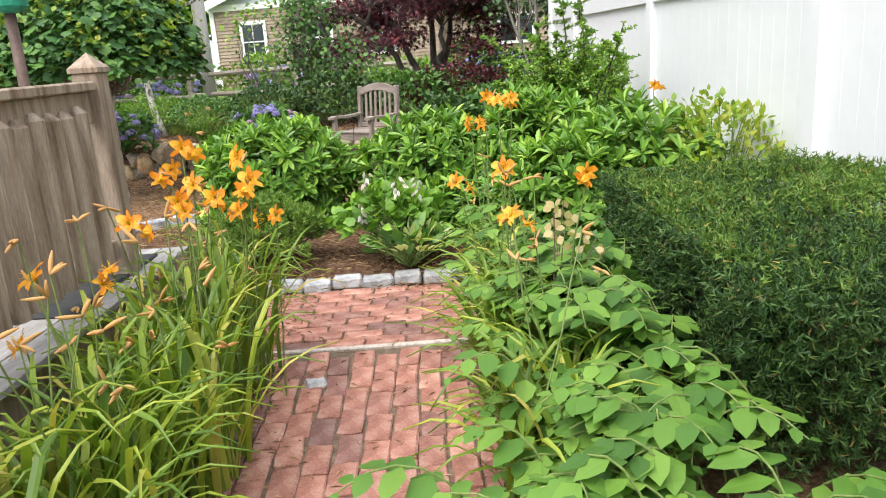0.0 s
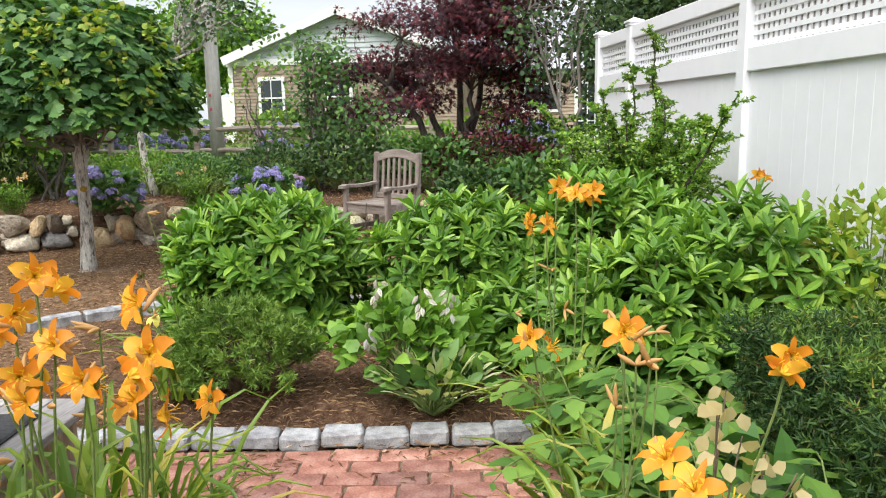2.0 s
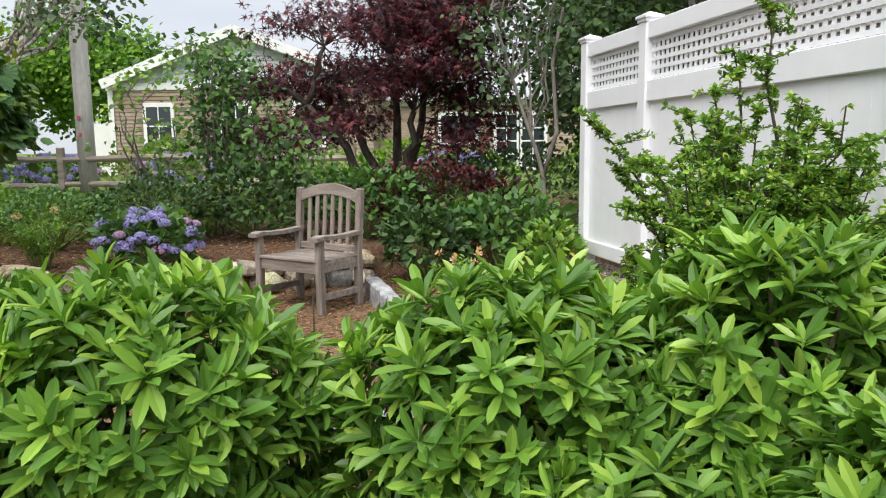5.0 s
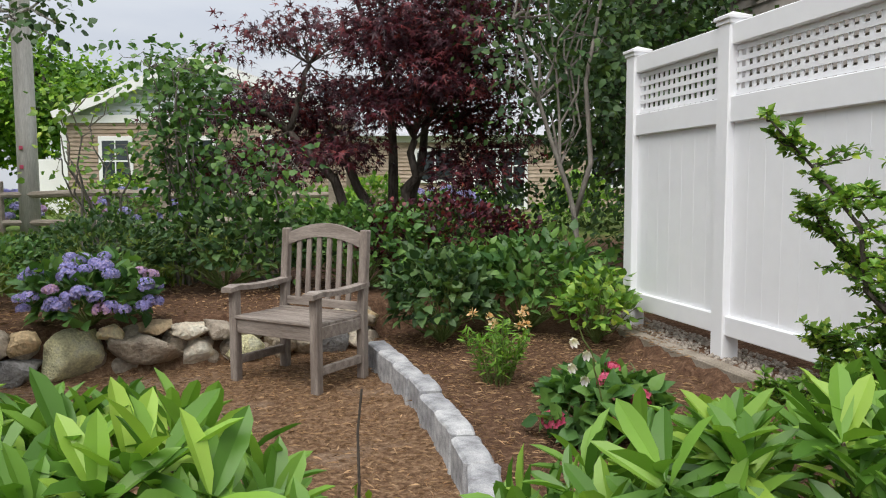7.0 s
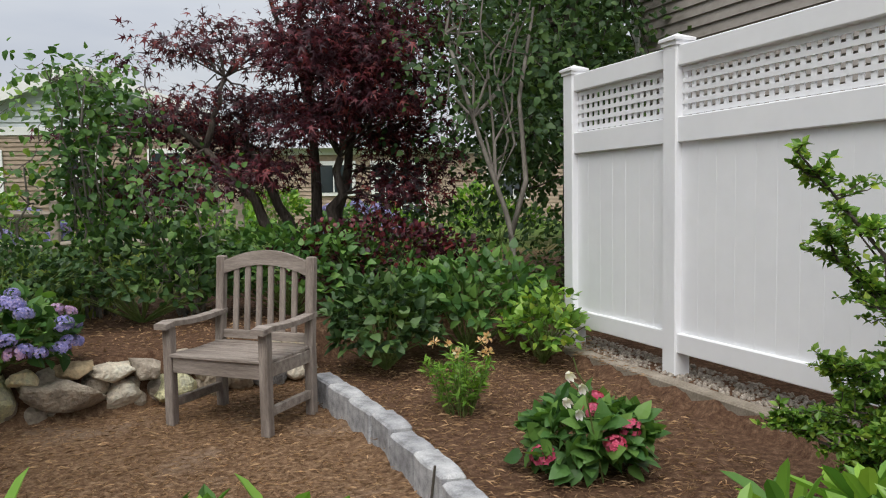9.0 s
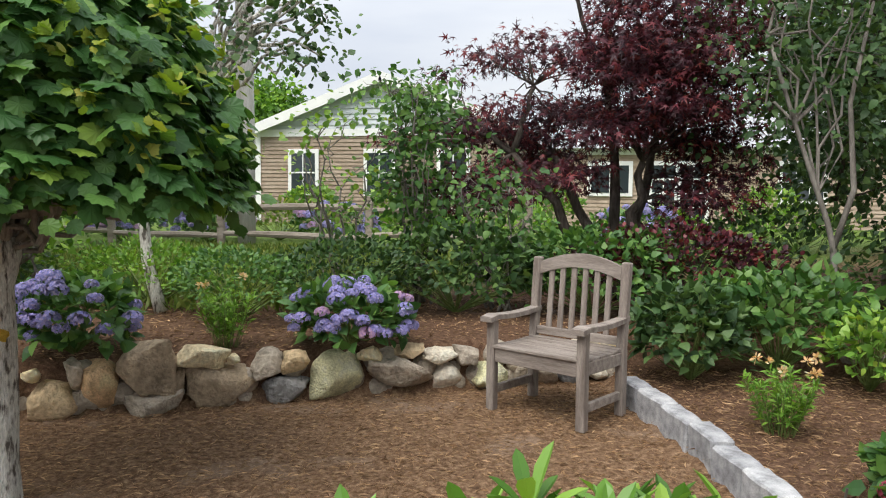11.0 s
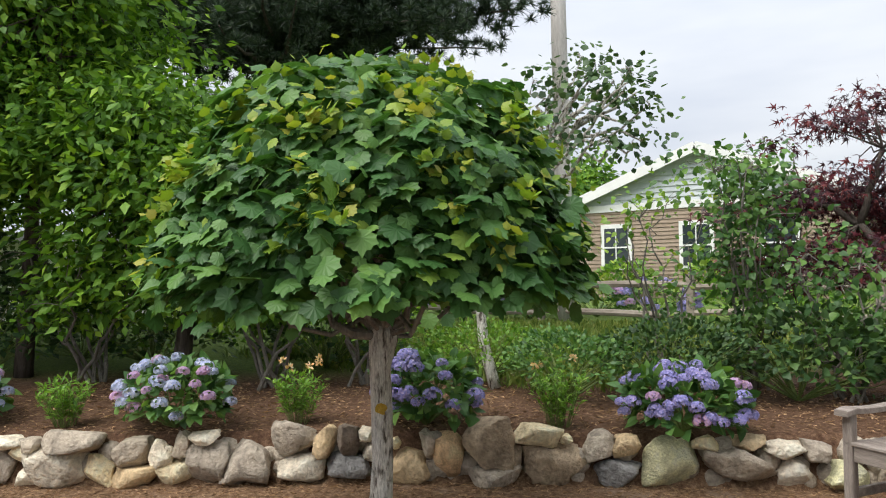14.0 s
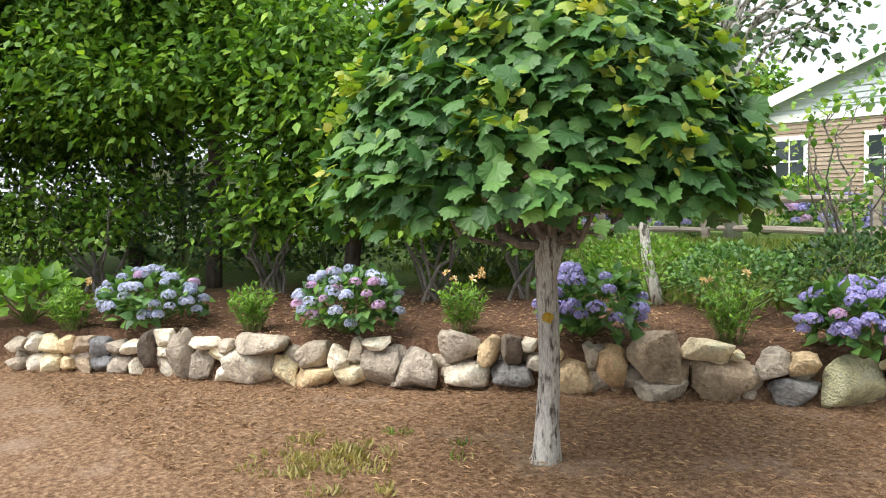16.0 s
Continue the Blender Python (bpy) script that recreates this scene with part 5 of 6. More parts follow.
def solomon_seal(at, n, label, height=0.5, reach=0.36, heading=215):
    """Arching stems with broad leaves in two ranks."""
    z = gz(*at)
    t = thing("solomons_seal", (at[0], at[1], z), label, "perennial plant", "broad-leaved plants beside path")
    stems, lv = [], []
    for i in range(n):
        a = radians(heading + rng.normal(0, 55))
        b = rng.normal(0, 0.16, 3) * [1, 1, 0]
        L, H = reach * rng.uniform(0.7, 1.2), height * rng.uniform(0.75, 1.15)
        k = np.linspace(0, 1, 9)
        pts = np.stack([b[0] + L * k ** 1.4 * math.cos(a), b[1] + L * k ** 1.4 * math.sin(a), H * np.sin(k * 2.0)], 1)
        stems.append(tube(pts, np.linspace(0.005, 0.002, 9), 5))
        kk = np.linspace(0.3, 1, 11)
        q = np.stack([np.interp(kk, k, pts[:, c]) for c in range(3)], 1)
        side = np.array([-math.sin(a), math.cos(a), 0])
        sg = np.where(np.arange(11) % 2 == 0, 1, -1)[:, None]
        dd = unit(side * sg + np.array([math.cos(a), math.sin(a), 0]) * 0.75 + [0, 0, -0.12])
        s = 0.122 * np.sin(np.pi * (0.25 + 0.65 * (kk - 0.3) / 0.7)) * rng.uniform(0.9, 1.1)
        lv.append(leaves(q, dd, np.array([0, 0, 1.0]) + rng.normal(0, 0.15, q.shape), s, s * 0.3, T_OVAL))
    piece("stem_growth", *join(stems), "stem", t, kind="stuff")
    piece("foliage", *join(lv), "seal_leaf", t, "broad bright green leaves in two ranks")
    return t


for x, y, n in ((1.42, 2.95, 42), (1.4, 3.5, 44), (1.3, 4.05, 38), (1.45, 2.45, 34), (1.08, 5.1, 24), (1.1, 5.7, 22), (0.98, 5.3, 10), (1.2, 4.5, 20), (1.15, 6.15, 12), (1.45, 6.05, 18)):
    solomon_seal((x, y), n, "arching plant with broad pale green leaves beside path", 0.42 if y < 4 else 0.36 if y > 5.6 else 0.5)
mound("bedding_leaves", (1.2, 4.75), (0.28, 0.35, 0.5), 120, 0.11, "lilac_leaf", T_HEART, "heart-leaved green perennial in front of yew hedge", "perennial plant", 0.4)
mound("bedding_leaves", (1.15, 3.35), (0.18, 0.5, 0.2), 150, 0.1, "seal_leaf", T_OVAL, "low bright leaves filling the bed edge", "perennial plant", 0.36)
pods = thing("honesty_plant", (1.02, 4.5, 0), "dry honesty stalks with flat papery seed pods", "perennial plant")
for i in range(7):
    e = np.array([rng.normal(0.02, 0.07), rng.normal(0, 0.07), rng.uniform(0.55, 0.88)])
    piece("stalk", *tube(bend((0, 0, 0), e, 0.02, 6, 0.005), np.linspace(0.004, 0.002, 6), 5), "twig", pods)
    for k in range(5):
        c = e + rng.normal(0, 0.03, 3) - [0, 0, 0.03 * k]
        piece("seed_pod", *leaves([c], rng.normal(0, 1, (1, 3)), rng.normal(0, 1, (1, 3)) + [0, -1.5, 0.3], 0.045, 0.018, T_OVAL), "seed_pod", pods)

# clipped yew hedge: a block of shoots with a flat top
hg = thing("yew_hedge", (0, 0, 0), "dense clipped dark green yew hedge with flat top", "hedge")
n = 9500
u = rng.random((n, 3))
face = rng.choice(4, n, p=[0.46, 0.22, 0.22, 0.1])  # top, west, south, north
hx = np.select([face == 1], [0.28 * u[:, 0] ** 2], 1.25 * u[:, 0])
hy = np.select([face == 2, face == 3], [3.5 + 0.3 * u[:, 1] ** 2, 5.6 - 0.3 * u[:, 1] ** 2], 3.5 + 2.1 * u[:, 1])
hz = np.where(face == 0, 0.69 - 0.09 * u[:, 2] ** 2, 0.06 + 0.62 * u[:, 2] ** 0.7)
hx = hx + 1.64 - (hy - 3.6) * 0.19
wave = np.array([noise.noise((a * 2.3, b * 2.3, c * 2.3)) for a, b, c in zip(hx, hy, hz)])
hx, hy, hz = hx + np.where(face == 1, wave * 0.12, 0), hy + np.where(face == 2, wave * 0.12, 0), hz + np.where(face == 0, wave * 0.08, 0)
shag = np.array([noise.noise((a * 11, b * 11, c * 11)) for a, b, c in zip(hx, hy, hz)])
hz = hz + np.where(face == 0, shag * 0.045, 0)
hx = hx + np.where(face == 1, shag * 0.05, 0)
hy = hy + np.where(face == 2, shag * 0.05, 0)
p = np.stack([hx, hy, hz], 1)
axis = np.array([(0, 0, 1.0), (-0.8, 0, 0.6), (0, -0.8, 0.6), (0, 0.8, 0.6)])[face] + rng.normal(0, 0.4, p.shape)
axis = unit(axis)
k = 18
q = np.repeat(p, k, 0) + np.repeat(axis, k, 0) * rng.uniform(-0.02, 0.055, (n * k, 1))
e = unit(np.repeat(axis, k, 0) * 0.7 + rng.normal(0, 0.75, q.shape))
# top shoots get the paler yew: light from above put into the leaf colour
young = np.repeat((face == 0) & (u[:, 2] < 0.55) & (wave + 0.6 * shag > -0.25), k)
noise_up = rng.normal(0, 1, q.shape)
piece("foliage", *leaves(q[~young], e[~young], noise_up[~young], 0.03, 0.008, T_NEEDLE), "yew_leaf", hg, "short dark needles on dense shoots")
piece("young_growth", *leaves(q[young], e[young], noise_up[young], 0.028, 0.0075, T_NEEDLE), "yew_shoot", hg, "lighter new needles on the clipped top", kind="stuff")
chunks = [tube(bend((2.0, y, 0), (rng.uniform(1.6, 2.4), y + rng.normal(0, 0.15), rng.uniform(0.4, 0.66)), 0.03, 6, 0.03), np.linspace(0.022, 0.005, 6), 6) for y in np.linspace(3.8, 5.3, 34)]
piece("branch_growth", *join(chunks), "bark_dark", hg, kind="stuff")
# added dark box, so gaps between shoots read as deep shade
part("inner_growth", slab(0.14, 1.15, -1.92, -0.16, 0.02, 0.55, 0.08, pose(1.3, 5.6, 0, 0, 0, 10.7)), "bark_dark", hg, "solid dark block standing in for the shaded inside of the hedge")

mound("spirea", (2.05, 6.55), (0.4, 0.4, 0.95), 700, 0.06, "maple_young_leaf", T_OVAL, "pale yellow-green feathery shrub beside white fence", "shrub", 0.3, low=0.0)

# open shrub in front of the fence
br = thing("barberry_shrub", (1.08, 8.38, gz(1.08, 8.38)), "open shrub with small bright leaves on long branches", "shrub")
tips = [(0.37, -1.6, 1.43), (-0.77, 0.14, 1.42), (0.05, 0.15, 1.95), (-0.55, 0.3, 1.15), (0.3, -1.2, 1.3), (-0.3, -0.3, 1.5), (0.4, -0.9, 1.2), (0.1, -0.6, 1.4), (-0.1, 0.1, 1.7)]
tips += [(rng.uniform(-0.7, 0.3), rng.uniform(-0.5, 0.5), rng.uniform(0.2, 0.75)) for _ in range(45)]
for i in range(150):
    a, r = rng.uniform(0, 2 * math.pi), rng.uniform(0.2, 0.85)
    tips.append((-0.05 + 0.78 * r * math.cos(a), -0.15 + 0.9 * r * math.sin(a), rng.uniform(0.35, 1.4) * (1.12 - 0.3 * r)))
limbs_, twigs_, tufts = [], [], []
for i, e in enumerate(tips):
    b = bend((rng.normal(0.04, 0.06), rng.normal(0, 0.06), 0), e, rng.uniform(0.0, 0.12), 9, 0.025)
    limbs_.append(tube(b, np.linspace(0.019 if i < 9 else 0.011, 0.003, 9), 5))
    span = np.linspace(0, 1, 9)
    for j in range(30 if i < 9 else 22):
        k = rng.uniform(0.2, 1.0) ** 0.8
        o = np.array([np.interp(k, span, b[:, c]) for c in range(3)])
        side = rng.normal(0, 1, 3) * [0.12, 0.12, 0.05] * (1.15 - 0.6 * k) + [0, 0, 0.025]
        twigs_.append(tube(bend(o, o + side, 0, 4, 0.006), np.linspace(0.0035, 0.0015, 4), 3))
        kk = np.linspace(0.15, 1, 7)[:, None]
        tufts.append(o + side * kk)
    kk = np.linspace(0.45, 1, 12)
    tufts.append(np.stack([np.interp(kk, span, b[:, c]) for c in range(3)], 1))
for q in limbs_:
    piece("branch", *q, "bark_dark", br)
piece("twig_growth", *join(twigs_), "bark_dark", br, kind="stuff")
# small leaves sit in whorls on short spurs
p = np.repeat(np.concatenate(tufts), 5, 0)
d = unit(rng.normal(0, 1, p.shape) * [1, 1, 0.6] + [0, 0, 0.3])
lsz = 0.031 * rng.uniform(0.6, 1.3, len(p))
piece("foliage", *leaves(p, d, rng.normal(0, 0.45, p.shape) + [0, 0, 1], lsz, lsz * 0.3, T_TINY), "barberry_leaf", br)

# small bed beyond the kerb
def tuft(at, h, spread, count, label, blooms=4, petal="peach_petal", bloom_z=0.95, group="flowering tufts in the beds"):
    """Upright leafy stems with clustered blooms at the top."""
    z = gz(*at)
    t = thing("alstroemeria", (at[0], at[1], z), label, "flowering plant", group)
    stems, lv = [], []
    for i in range(count):
        a, r = rng.uniform(0, 2 * math.pi), spread * rng.random() ** 0.6
        e = np.array([r * math.cos(a), r * math.sin(a), h * rng.uniform(0.65, 1.0) * (1 - 0.25 * r / spread)])
        b = bend(e * [0.35, 0.35, 0], e, 0.01, 6, 0.004)
        stems.append(tube(b, np.linspace(0.003, 0.0015, 6), 4))
        k = rng.uniform(0.2, 1, 13)
        q = np.stack([np.interp(k, np.linspace(0, 1, 6), b[:, c]) for c in range(3)], 1)
        dd = unit(rng.normal(0, 1, q.shape) * [1, 1, 0.4] + [0, 0, 0.7])
        lv.append(leaves(q, dd, np.array([0, 0, 1.0]) + rng.normal(0, 0.3, q.shape), 0.065, 0.0085, T_OVAL))
    piece("stem_growth", *join(stems), "stem", t, kind="stuff")
    piece("foliage", *join(lv), "fresh_leaf", t)
    for i in range(blooms):
        a = rng.uniform(0, 2 * math.pi)
        c = np.array([spread * 0.7 * math.cos(a), spread * 0.7 * math.sin(a), h * bloom_z * rng.uniform(0.85, 1.08)])
        m = 16
        d = unit(rng.normal(0, 1, (m, 3)) + [0.2, -0.4, 0.4])
        piece("bloom", *leaves(np.repeat(c[None], m, 0) + d * 0.008, d, rng.normal(0, 1, d.shape), 0.032, 0.009, T_OVAL), petal, t)
    return t


tuft((-0.38, 10.72), 0.46, 0.24, 46, "leafy tuft with peach and cream alstroemeria blooms", 7)
hyr = hydrangea((0.06, 9.72), (0.28, 0.25, 0.32), 6, "low bright hydrangea with rose-red flower heads", 0.0, 0.055, ("rose_petal", "rose_petal"))
wl_ = thing("white_lily", (0.08, 9.55, gz(0.08, 9.55)), "tall stem with white trumpet flowers in the bed", "lily")
piece("scape", *tube(bend((0, 0, 0), (-0.2, -0.2, 0.62), 0.05, 8, 0.004), np.linspace(0.005, 0.003, 8), 5), "stem", wl_)
for k in range(4):
    c = np.array([-0.2, -0.2, 0.56]) + [0.07 * (k % 2) - 0.03, 0.02 * k, -0.06 * k]
    a = np.linspace(0, 2 * np.pi, 6, endpoint=False)
    ring = np.stack([np.cos(a), 0 * a, np.sin(a)], 1)
    piece("flower", *leaves(np.repeat(c[None], 6, 0), unit(ring * 0.7 + [0.2 * (-1) ** k, -1, -0.3]), ring, 0.058, 0.011, T_OVAL), "white_petal", wl_)
mound("bed_shrub", (-0.75, 11.95), (0.42, 0.4, 0.72), 700, 0.095, "dark_leaf", T_HEART, "dark leafy shrub beside the garden chair", "shrub", 0.34, low=-0.5)
mound("bed_shrub", (-0.05, 12.4), (0.85, 0.5, 0.85), 950, 0.1, "lilac_leaf", T_HEART, "broad leafy green shrub under the trees", "shrub", 0.32, low=-0.4, shell=0.15)
mound("bed_shrub", (0.45, 11.9), (0.3, 0.45, 0.6), 380, 0.085, "barberry_leaf", T_HEART, "leafy shrub at the fence end", "shrub", 0.32, low=-0.4, shell=0.15)
mound("undergrowth", (0.2, 13.7), (1.3, 0.5, 1.2), 1500, 0.08, "dark_leaf", T_FAR, "shaded undergrowth behind the leafy bed shrubs", "undergrowth", 0.36, low=-0.6)
mound("undergrowth", (-1.2, 15.2), (1.8, 0.5, 0.75), 1500, 0.08, "lilac_leaf", T_FAR, "low green undergrowth behind the red maple", "undergrowth", 0.36, low=-0.6)
sap = thing("twig_sapling", (-0.9, 7.93, 0), "thin bare sapling with few yellow leaves", "sapling")
piece("stem", *tube(bend((0, 0, 0), (0.03, 0, 0.8), 0.0, 8, 0.006), np.linspace(0.006, 0.003, 8), 5), "bark_dark", sap)
p = np.stack([rng.normal(0.02, 0.02, 9), rng.normal(0, 0.02, 9), rng.uniform(0.25, 0.6, 9)], 1)
piece("foliage", *leaves(p, rng.normal(0, 1, p.shape), rng.normal(0, 1, p.shape), 0.03, 0.009, T_OVAL), "maple_young_leaf", sap)

# ---- planting: behind the stone wall ----
hydrangea((-3.17, 11.24), (0.44, 0.34, 0.46), 34, "blue-violet hydrangea in full bloom above stone wall", 0.12, 0.058)
hydrangea((-4.86, 10.5), (0.4, 0.34, 0.52), 26, "violet-blue hydrangea behind the trained maple trunk", 0.12, 0.062)
hydrangea((-6.42, 9.42), (0.48, 0.36, 0.5), 34, "hydrangea with mixed pink and blue flower heads", 0.4, 0.05, ("pale_floret", "pink_floret"))
hydrangea((-8.25, 8.55), (0.58, 0.4, 0.48), 50, "wide pale blue hydrangea above stone wall", 0.05, 0.055, ("pale_floret", "pink_floret"))
mound("hydrangea", (-9.25, 7.75), (0.5, 0.4, 0.5), 350, 0.12, "fresh_leaf", T_HEART, "bright green hydrangea without blooms", "hydrangea", 0.38)
tuft((-4.0, 10.98), 0.5, 0.24, 44, "leafy tuft with peach blooms above stone wall", 3)
tuft((-5.72, 10.02), 0.48, 0.22, 44, "leafy tuft with pale yellow blooms above wall", 5)
tuft((-7.2, 8.98), 0.44, 0.22, 50, "bright green leafy tuft without blooms", 0)
tuft((-8.6, 7.95), 0.44, 0.25, 50, "green leafy tuft with few orange blooms", 2)
mound("rose_bush", (-4.35, 11.8), (0.6, 0.45, 0.62), 1500, 0.045, "lilac_leaf", T_OVAL, "loose green bush with small leaves", "shrub", 0.35)
mound("rose_bush", (-3.6, 12.3), (0.7, 0.5, 0.7), 1700, 0.05, "dark_leaf", T_OVAL, "loose green bush behind hydrangea", "shrub", 0.35)
mound("rose_bush", (-5.4, 12.2), (0.8, 0.6, 0.6), 1500, 0.05, "fresh_leaf", T_OVAL, "low green bush at the lawn edge", "shrub", 0.3)


def grass_tufts(name, pts, n, h, mat, label, spread=0.05):
    chunks = []
    for x, y in pts:
        z = gz(x, y)
        q = np.stack([x + rng.normal(0, spread, n), y + rng.normal(0, spread, n), np.full(n, z - 0.01)], 1)
        d = unit(rng.normal(0, 0.45, (n, 3)) * [1, 1, 0] + [0, 0, 1])
        L = h * rng.uniform(0.5, 1.2, n)
        chunks.append(leaves(q, d, rng.normal(0, 1, q.shape), L, 0.003 + L * 0.008, (T_TINY[0] * [1, 0.8, 1.6], T_TINY[1])))
    ob = piece(name, *join(chunks), mat, kind="stuff", label=label)
    return tagged(ob, category="grass")


lx, ly = rng.uniform(-9, -3.2, 1500), rng.uniform(12, 18, 1500)
d = behind_wall(lx, ly)
grass_tufts("lawn_grass", [(a, b) for a, b, c in zip(lx, ly, d) if c > 1.7], 14, 0.16, "grass", "uncut green and straw-coloured lawn grass", 0.09)
grass_tufts("dry_grass_patch", [(-4.85 + rng.normal(0, 0.22), 8.2 + rng.normal(0, 0.14)) for _ in range(46)], 14, 0.07, "dry_grass", "thin patch of pale dry grass on mulch", 0.03)
grass_tufts("green_sprouts", [(-5.02, 8.72), (-4.95, 8.78), (-4.55, 8.85), (-4.4, 8.7), (-3.35, 8.7), (-3.3, 8.75)], 16, 0.06, "grass", "small green weeds sprouting in mulch", 0.025)

# ---- standard maple with a clipped dome ----
mp = thing("standard_maple", (-4.05, 9.02, 0), "small maple trained to one trunk with domed crown", "tree")
tr = np.array([(-0.01, 0.0, -0.03), (0.0, 0, 0.02), (0.01, 0, 0.2), (0.03, 0.0, 0.5), (0.03, 0.0, 0.8), (0.02, 0.0, 1.0), (0.03, 0.02, 1.14), (0.03, 0.02, 1.22)])
v, f = tube(tr, [0.098, 0.08, 0.064, 0.057, 0.056, 0.058, 0.078, 0.066], 18)
v = v + np.array([[noise.noise(Vector(q) * 14) * 0.006, noise.noise(Vector(q) * 14 + Vector((5, 0, 0))) * 0.006, 0] for q in v])
piece("trunk", v, f, "bark_grey", mp, "grey flaking ridged bark", True)
flat = unit(np.array([0.65, -0.75, 0.0]))
c = np.array([0.03, -0.01, 0.79]) + flat * 0.066
bm = bmesh.new()
bmesh.ops.create_icosphere(bm, subdivisions=2, radius=0.03)
bv = np.array([q.co[:] for q in bm.verts]) * [1, 1, 0.9] * (1 + 0.15 * rng.normal(size=(len(bm.verts), 1)))
bf = np.array([[q.index for q in g.verts] for g in bm.faces])
bm.free()
bv = bv - np.outer(bv @ flat, flat) * 0.85
piece("lichen_patch", bv + c, bf, "lichen", mp, "yellow lichen patch")
ends, ed = ball_points(44, (0, 0, 1.55), (1.0, 1.0, 0.95), 0.6, -0.12)
for i, e in enumerate(ends):
    piece("limb", *tube(bend((0.03, 0.02, 1.16), e, 0.02, 8, 0.05), np.linspace(0.03 if i < 9 else 0.016, 0.006, 8), 7), "bark_pale", mp)
n = 8600
p, d = ball_points(n, (0, 0, 1.42), (1.13, 1.13, 1.18), 0.62, -0.03)
bumpy = np.array([1 + 0.12 * noise.noise(Vector(q) * 3.0) for q in d])
p = (p - [0, 0, 1.42]) * bumpy[:, None] + [0, 0, 1.42]
skirt = rng.random(n) < 0.08
p[skirt, 2] -= rng.uniform(0, 0.16, skirt.sum())
d2 = unit(d * [0.6, 0.6, 0.1] + rng.normal(0, 0.4, d.shape) + [0, 0, -0.6])
size = 0.045 + 0.06 * rng.random(n) ** 1.3
piece("foliage", *leaves(p, d2, d * 0.9 + np.array([0, 0, 0.75]) + rng.normal(0, 0.42, d.shape), size, size * 1.02, T_MAPLE), "maple_leaf", mp, "large lobed dark green leaves")
c, d = ball_points(150, (0, 0, 1.42), (1.15, 1.15, 1.2), 0.98, 0.12)
p = np.repeat(c, 9, 0) + rng.normal(0, 0.035, (len(c) * 9, 3))
dd = unit(np.repeat(d, 9, 0) * 0.7 + rng.normal(0, 0.7, p.shape))
s = rng.uniform(0.025, 0.058, len(p))
piece("young_foliage", *leaves(p, dd, np.repeat(d, 9, 0) + [0, 0, 0.7], s, s * 0.9, T_MAPLE), "maple_young_leaf", mp, "yellow-green young leaf tufts", kind="stuff")

# ---- red Japanese maple ----
jm = thing("japanese_maple", (-1.25, 14.0, gz(-1.25, 14.0)), "spreading Japanese maple with dark red leaves", "tree")
hubs = []
stems = []
for a, b in (((-0.1, 0, 0), (-0.7, 0.2, 1.5)), ((0.05, 0, 0), (0.35, 0.1, 1.7)), ((0, 0.1, 0), (-0.15, 0.4, 2.1)), ((0.05, 0, 0), (0.2, -0.2, 1.4)), ((-0.08, 0, 0), (-1.1, -0.1, 1.5))):
    q = bend(a, b, 0.1, 8, 0.03)
    stems.append(tube(q, np.linspace(0.07, 0.035, 8), 9))
    hubs += [q[5], q[6], q[7]]
# flat sprays along boughs: heading, reach and height of each
BOUGHS = [(178, 2.3, 1.2), (189, 2.1, 1.15), (180, 2.5, 1.8), (172, 2.0, 1.75), (205, 1.7, 1.3), (150, 1.5, 1.6), (0, 1.35, 1.5), (20, 1.3, 2.0), (340, 1.25, 1.1), (270, 1.1, 1.7), (250, 1.2, 2.2), (300, 1.2, 2.3),
          (30, 1.45, 2.7), (0, 1.5, 3.1), (330, 1.4, 2.6), (280, 1.0, 2.9), (60, 1.1, 2.4), (100, 1.0, 2.6), (10, 1.3, 3.6), (340, 1.1, 3.9), (185, 1.9, 2.5), (0, 0.8, 4.3),
          (200, 1.3, 3.9), (270, 0.9, 3.6), (90, 0.9, 3.4), (45, 0.9, 4.1), (120, 0.8, 1.9), (265, 1.2, 2.55), (310, 1.3, 1.9), (350, 1.4, 2.3), (15, 0.9, 1.75), (185, 2.1, 1.8)]
cl = []
for heading, reach, level in BOUGHS:
    h = radians(heading)
    for k in range(10):
        r = reach * (0.25 + 0.75 * rng.random() ** 0.7)
        off = rng.normal(0, 0.16 + 0.1 * r / reach)
        cl.append((0.12 + r * (0.82 if math.cos(h) > 0.3 else 1.0) * math.cos(h) - off * math.sin(h), 0.1 + 0.8 * (r * math.sin(h) + off * math.cos(h)), level + 0.12 * math.sin(3 * r / reach) - 0.12 * r / reach + rng.normal(0, 0.1)))
cl = np.array(cl)
hubs2 = np.concatenate([np.array(hubs), [(-0.9, 0, 2.2), (0.5, 0.1, 2.4), (-0.2, 0.3, 2.9), (0.6, 0, 3.2), (-0.6, 0.2, 3.3), (-1.6, 0, 1.8)]])
stems += [tube(bend(np.array(hubs)[np.argmin(np.linalg.norm(np.array(hubs) - h, axis=1))], h, 0.05, 6, 0.03), np.linspace(0.035, 0.018, 6), 7) for h in hubs2[-6:]]
[piece("limb", *q, "bark_dark", jm, smooth=True) for q in stems]
piece("twig_growth", *twiggy(cl, hubs2, 0.011), "bark_dark", jm, kind="stuff")
piece("foliage", *leafy_cloud(cl, 68, 0.105, T_JAPAN, 0.78, 0.21, 0.6, 0.3), "red_maple_leaf", jm, "finely cut dark red leaves")
dk = mound("purple_barberry_hedge", (-0.75, 13.2), (1.0, 0.4, 0.85), 2600, 0.05, "red_maple_leaf", T_OVAL, "low dark purple-leaved shrub under the maple", "shrub", 0.4, low=-0.5)

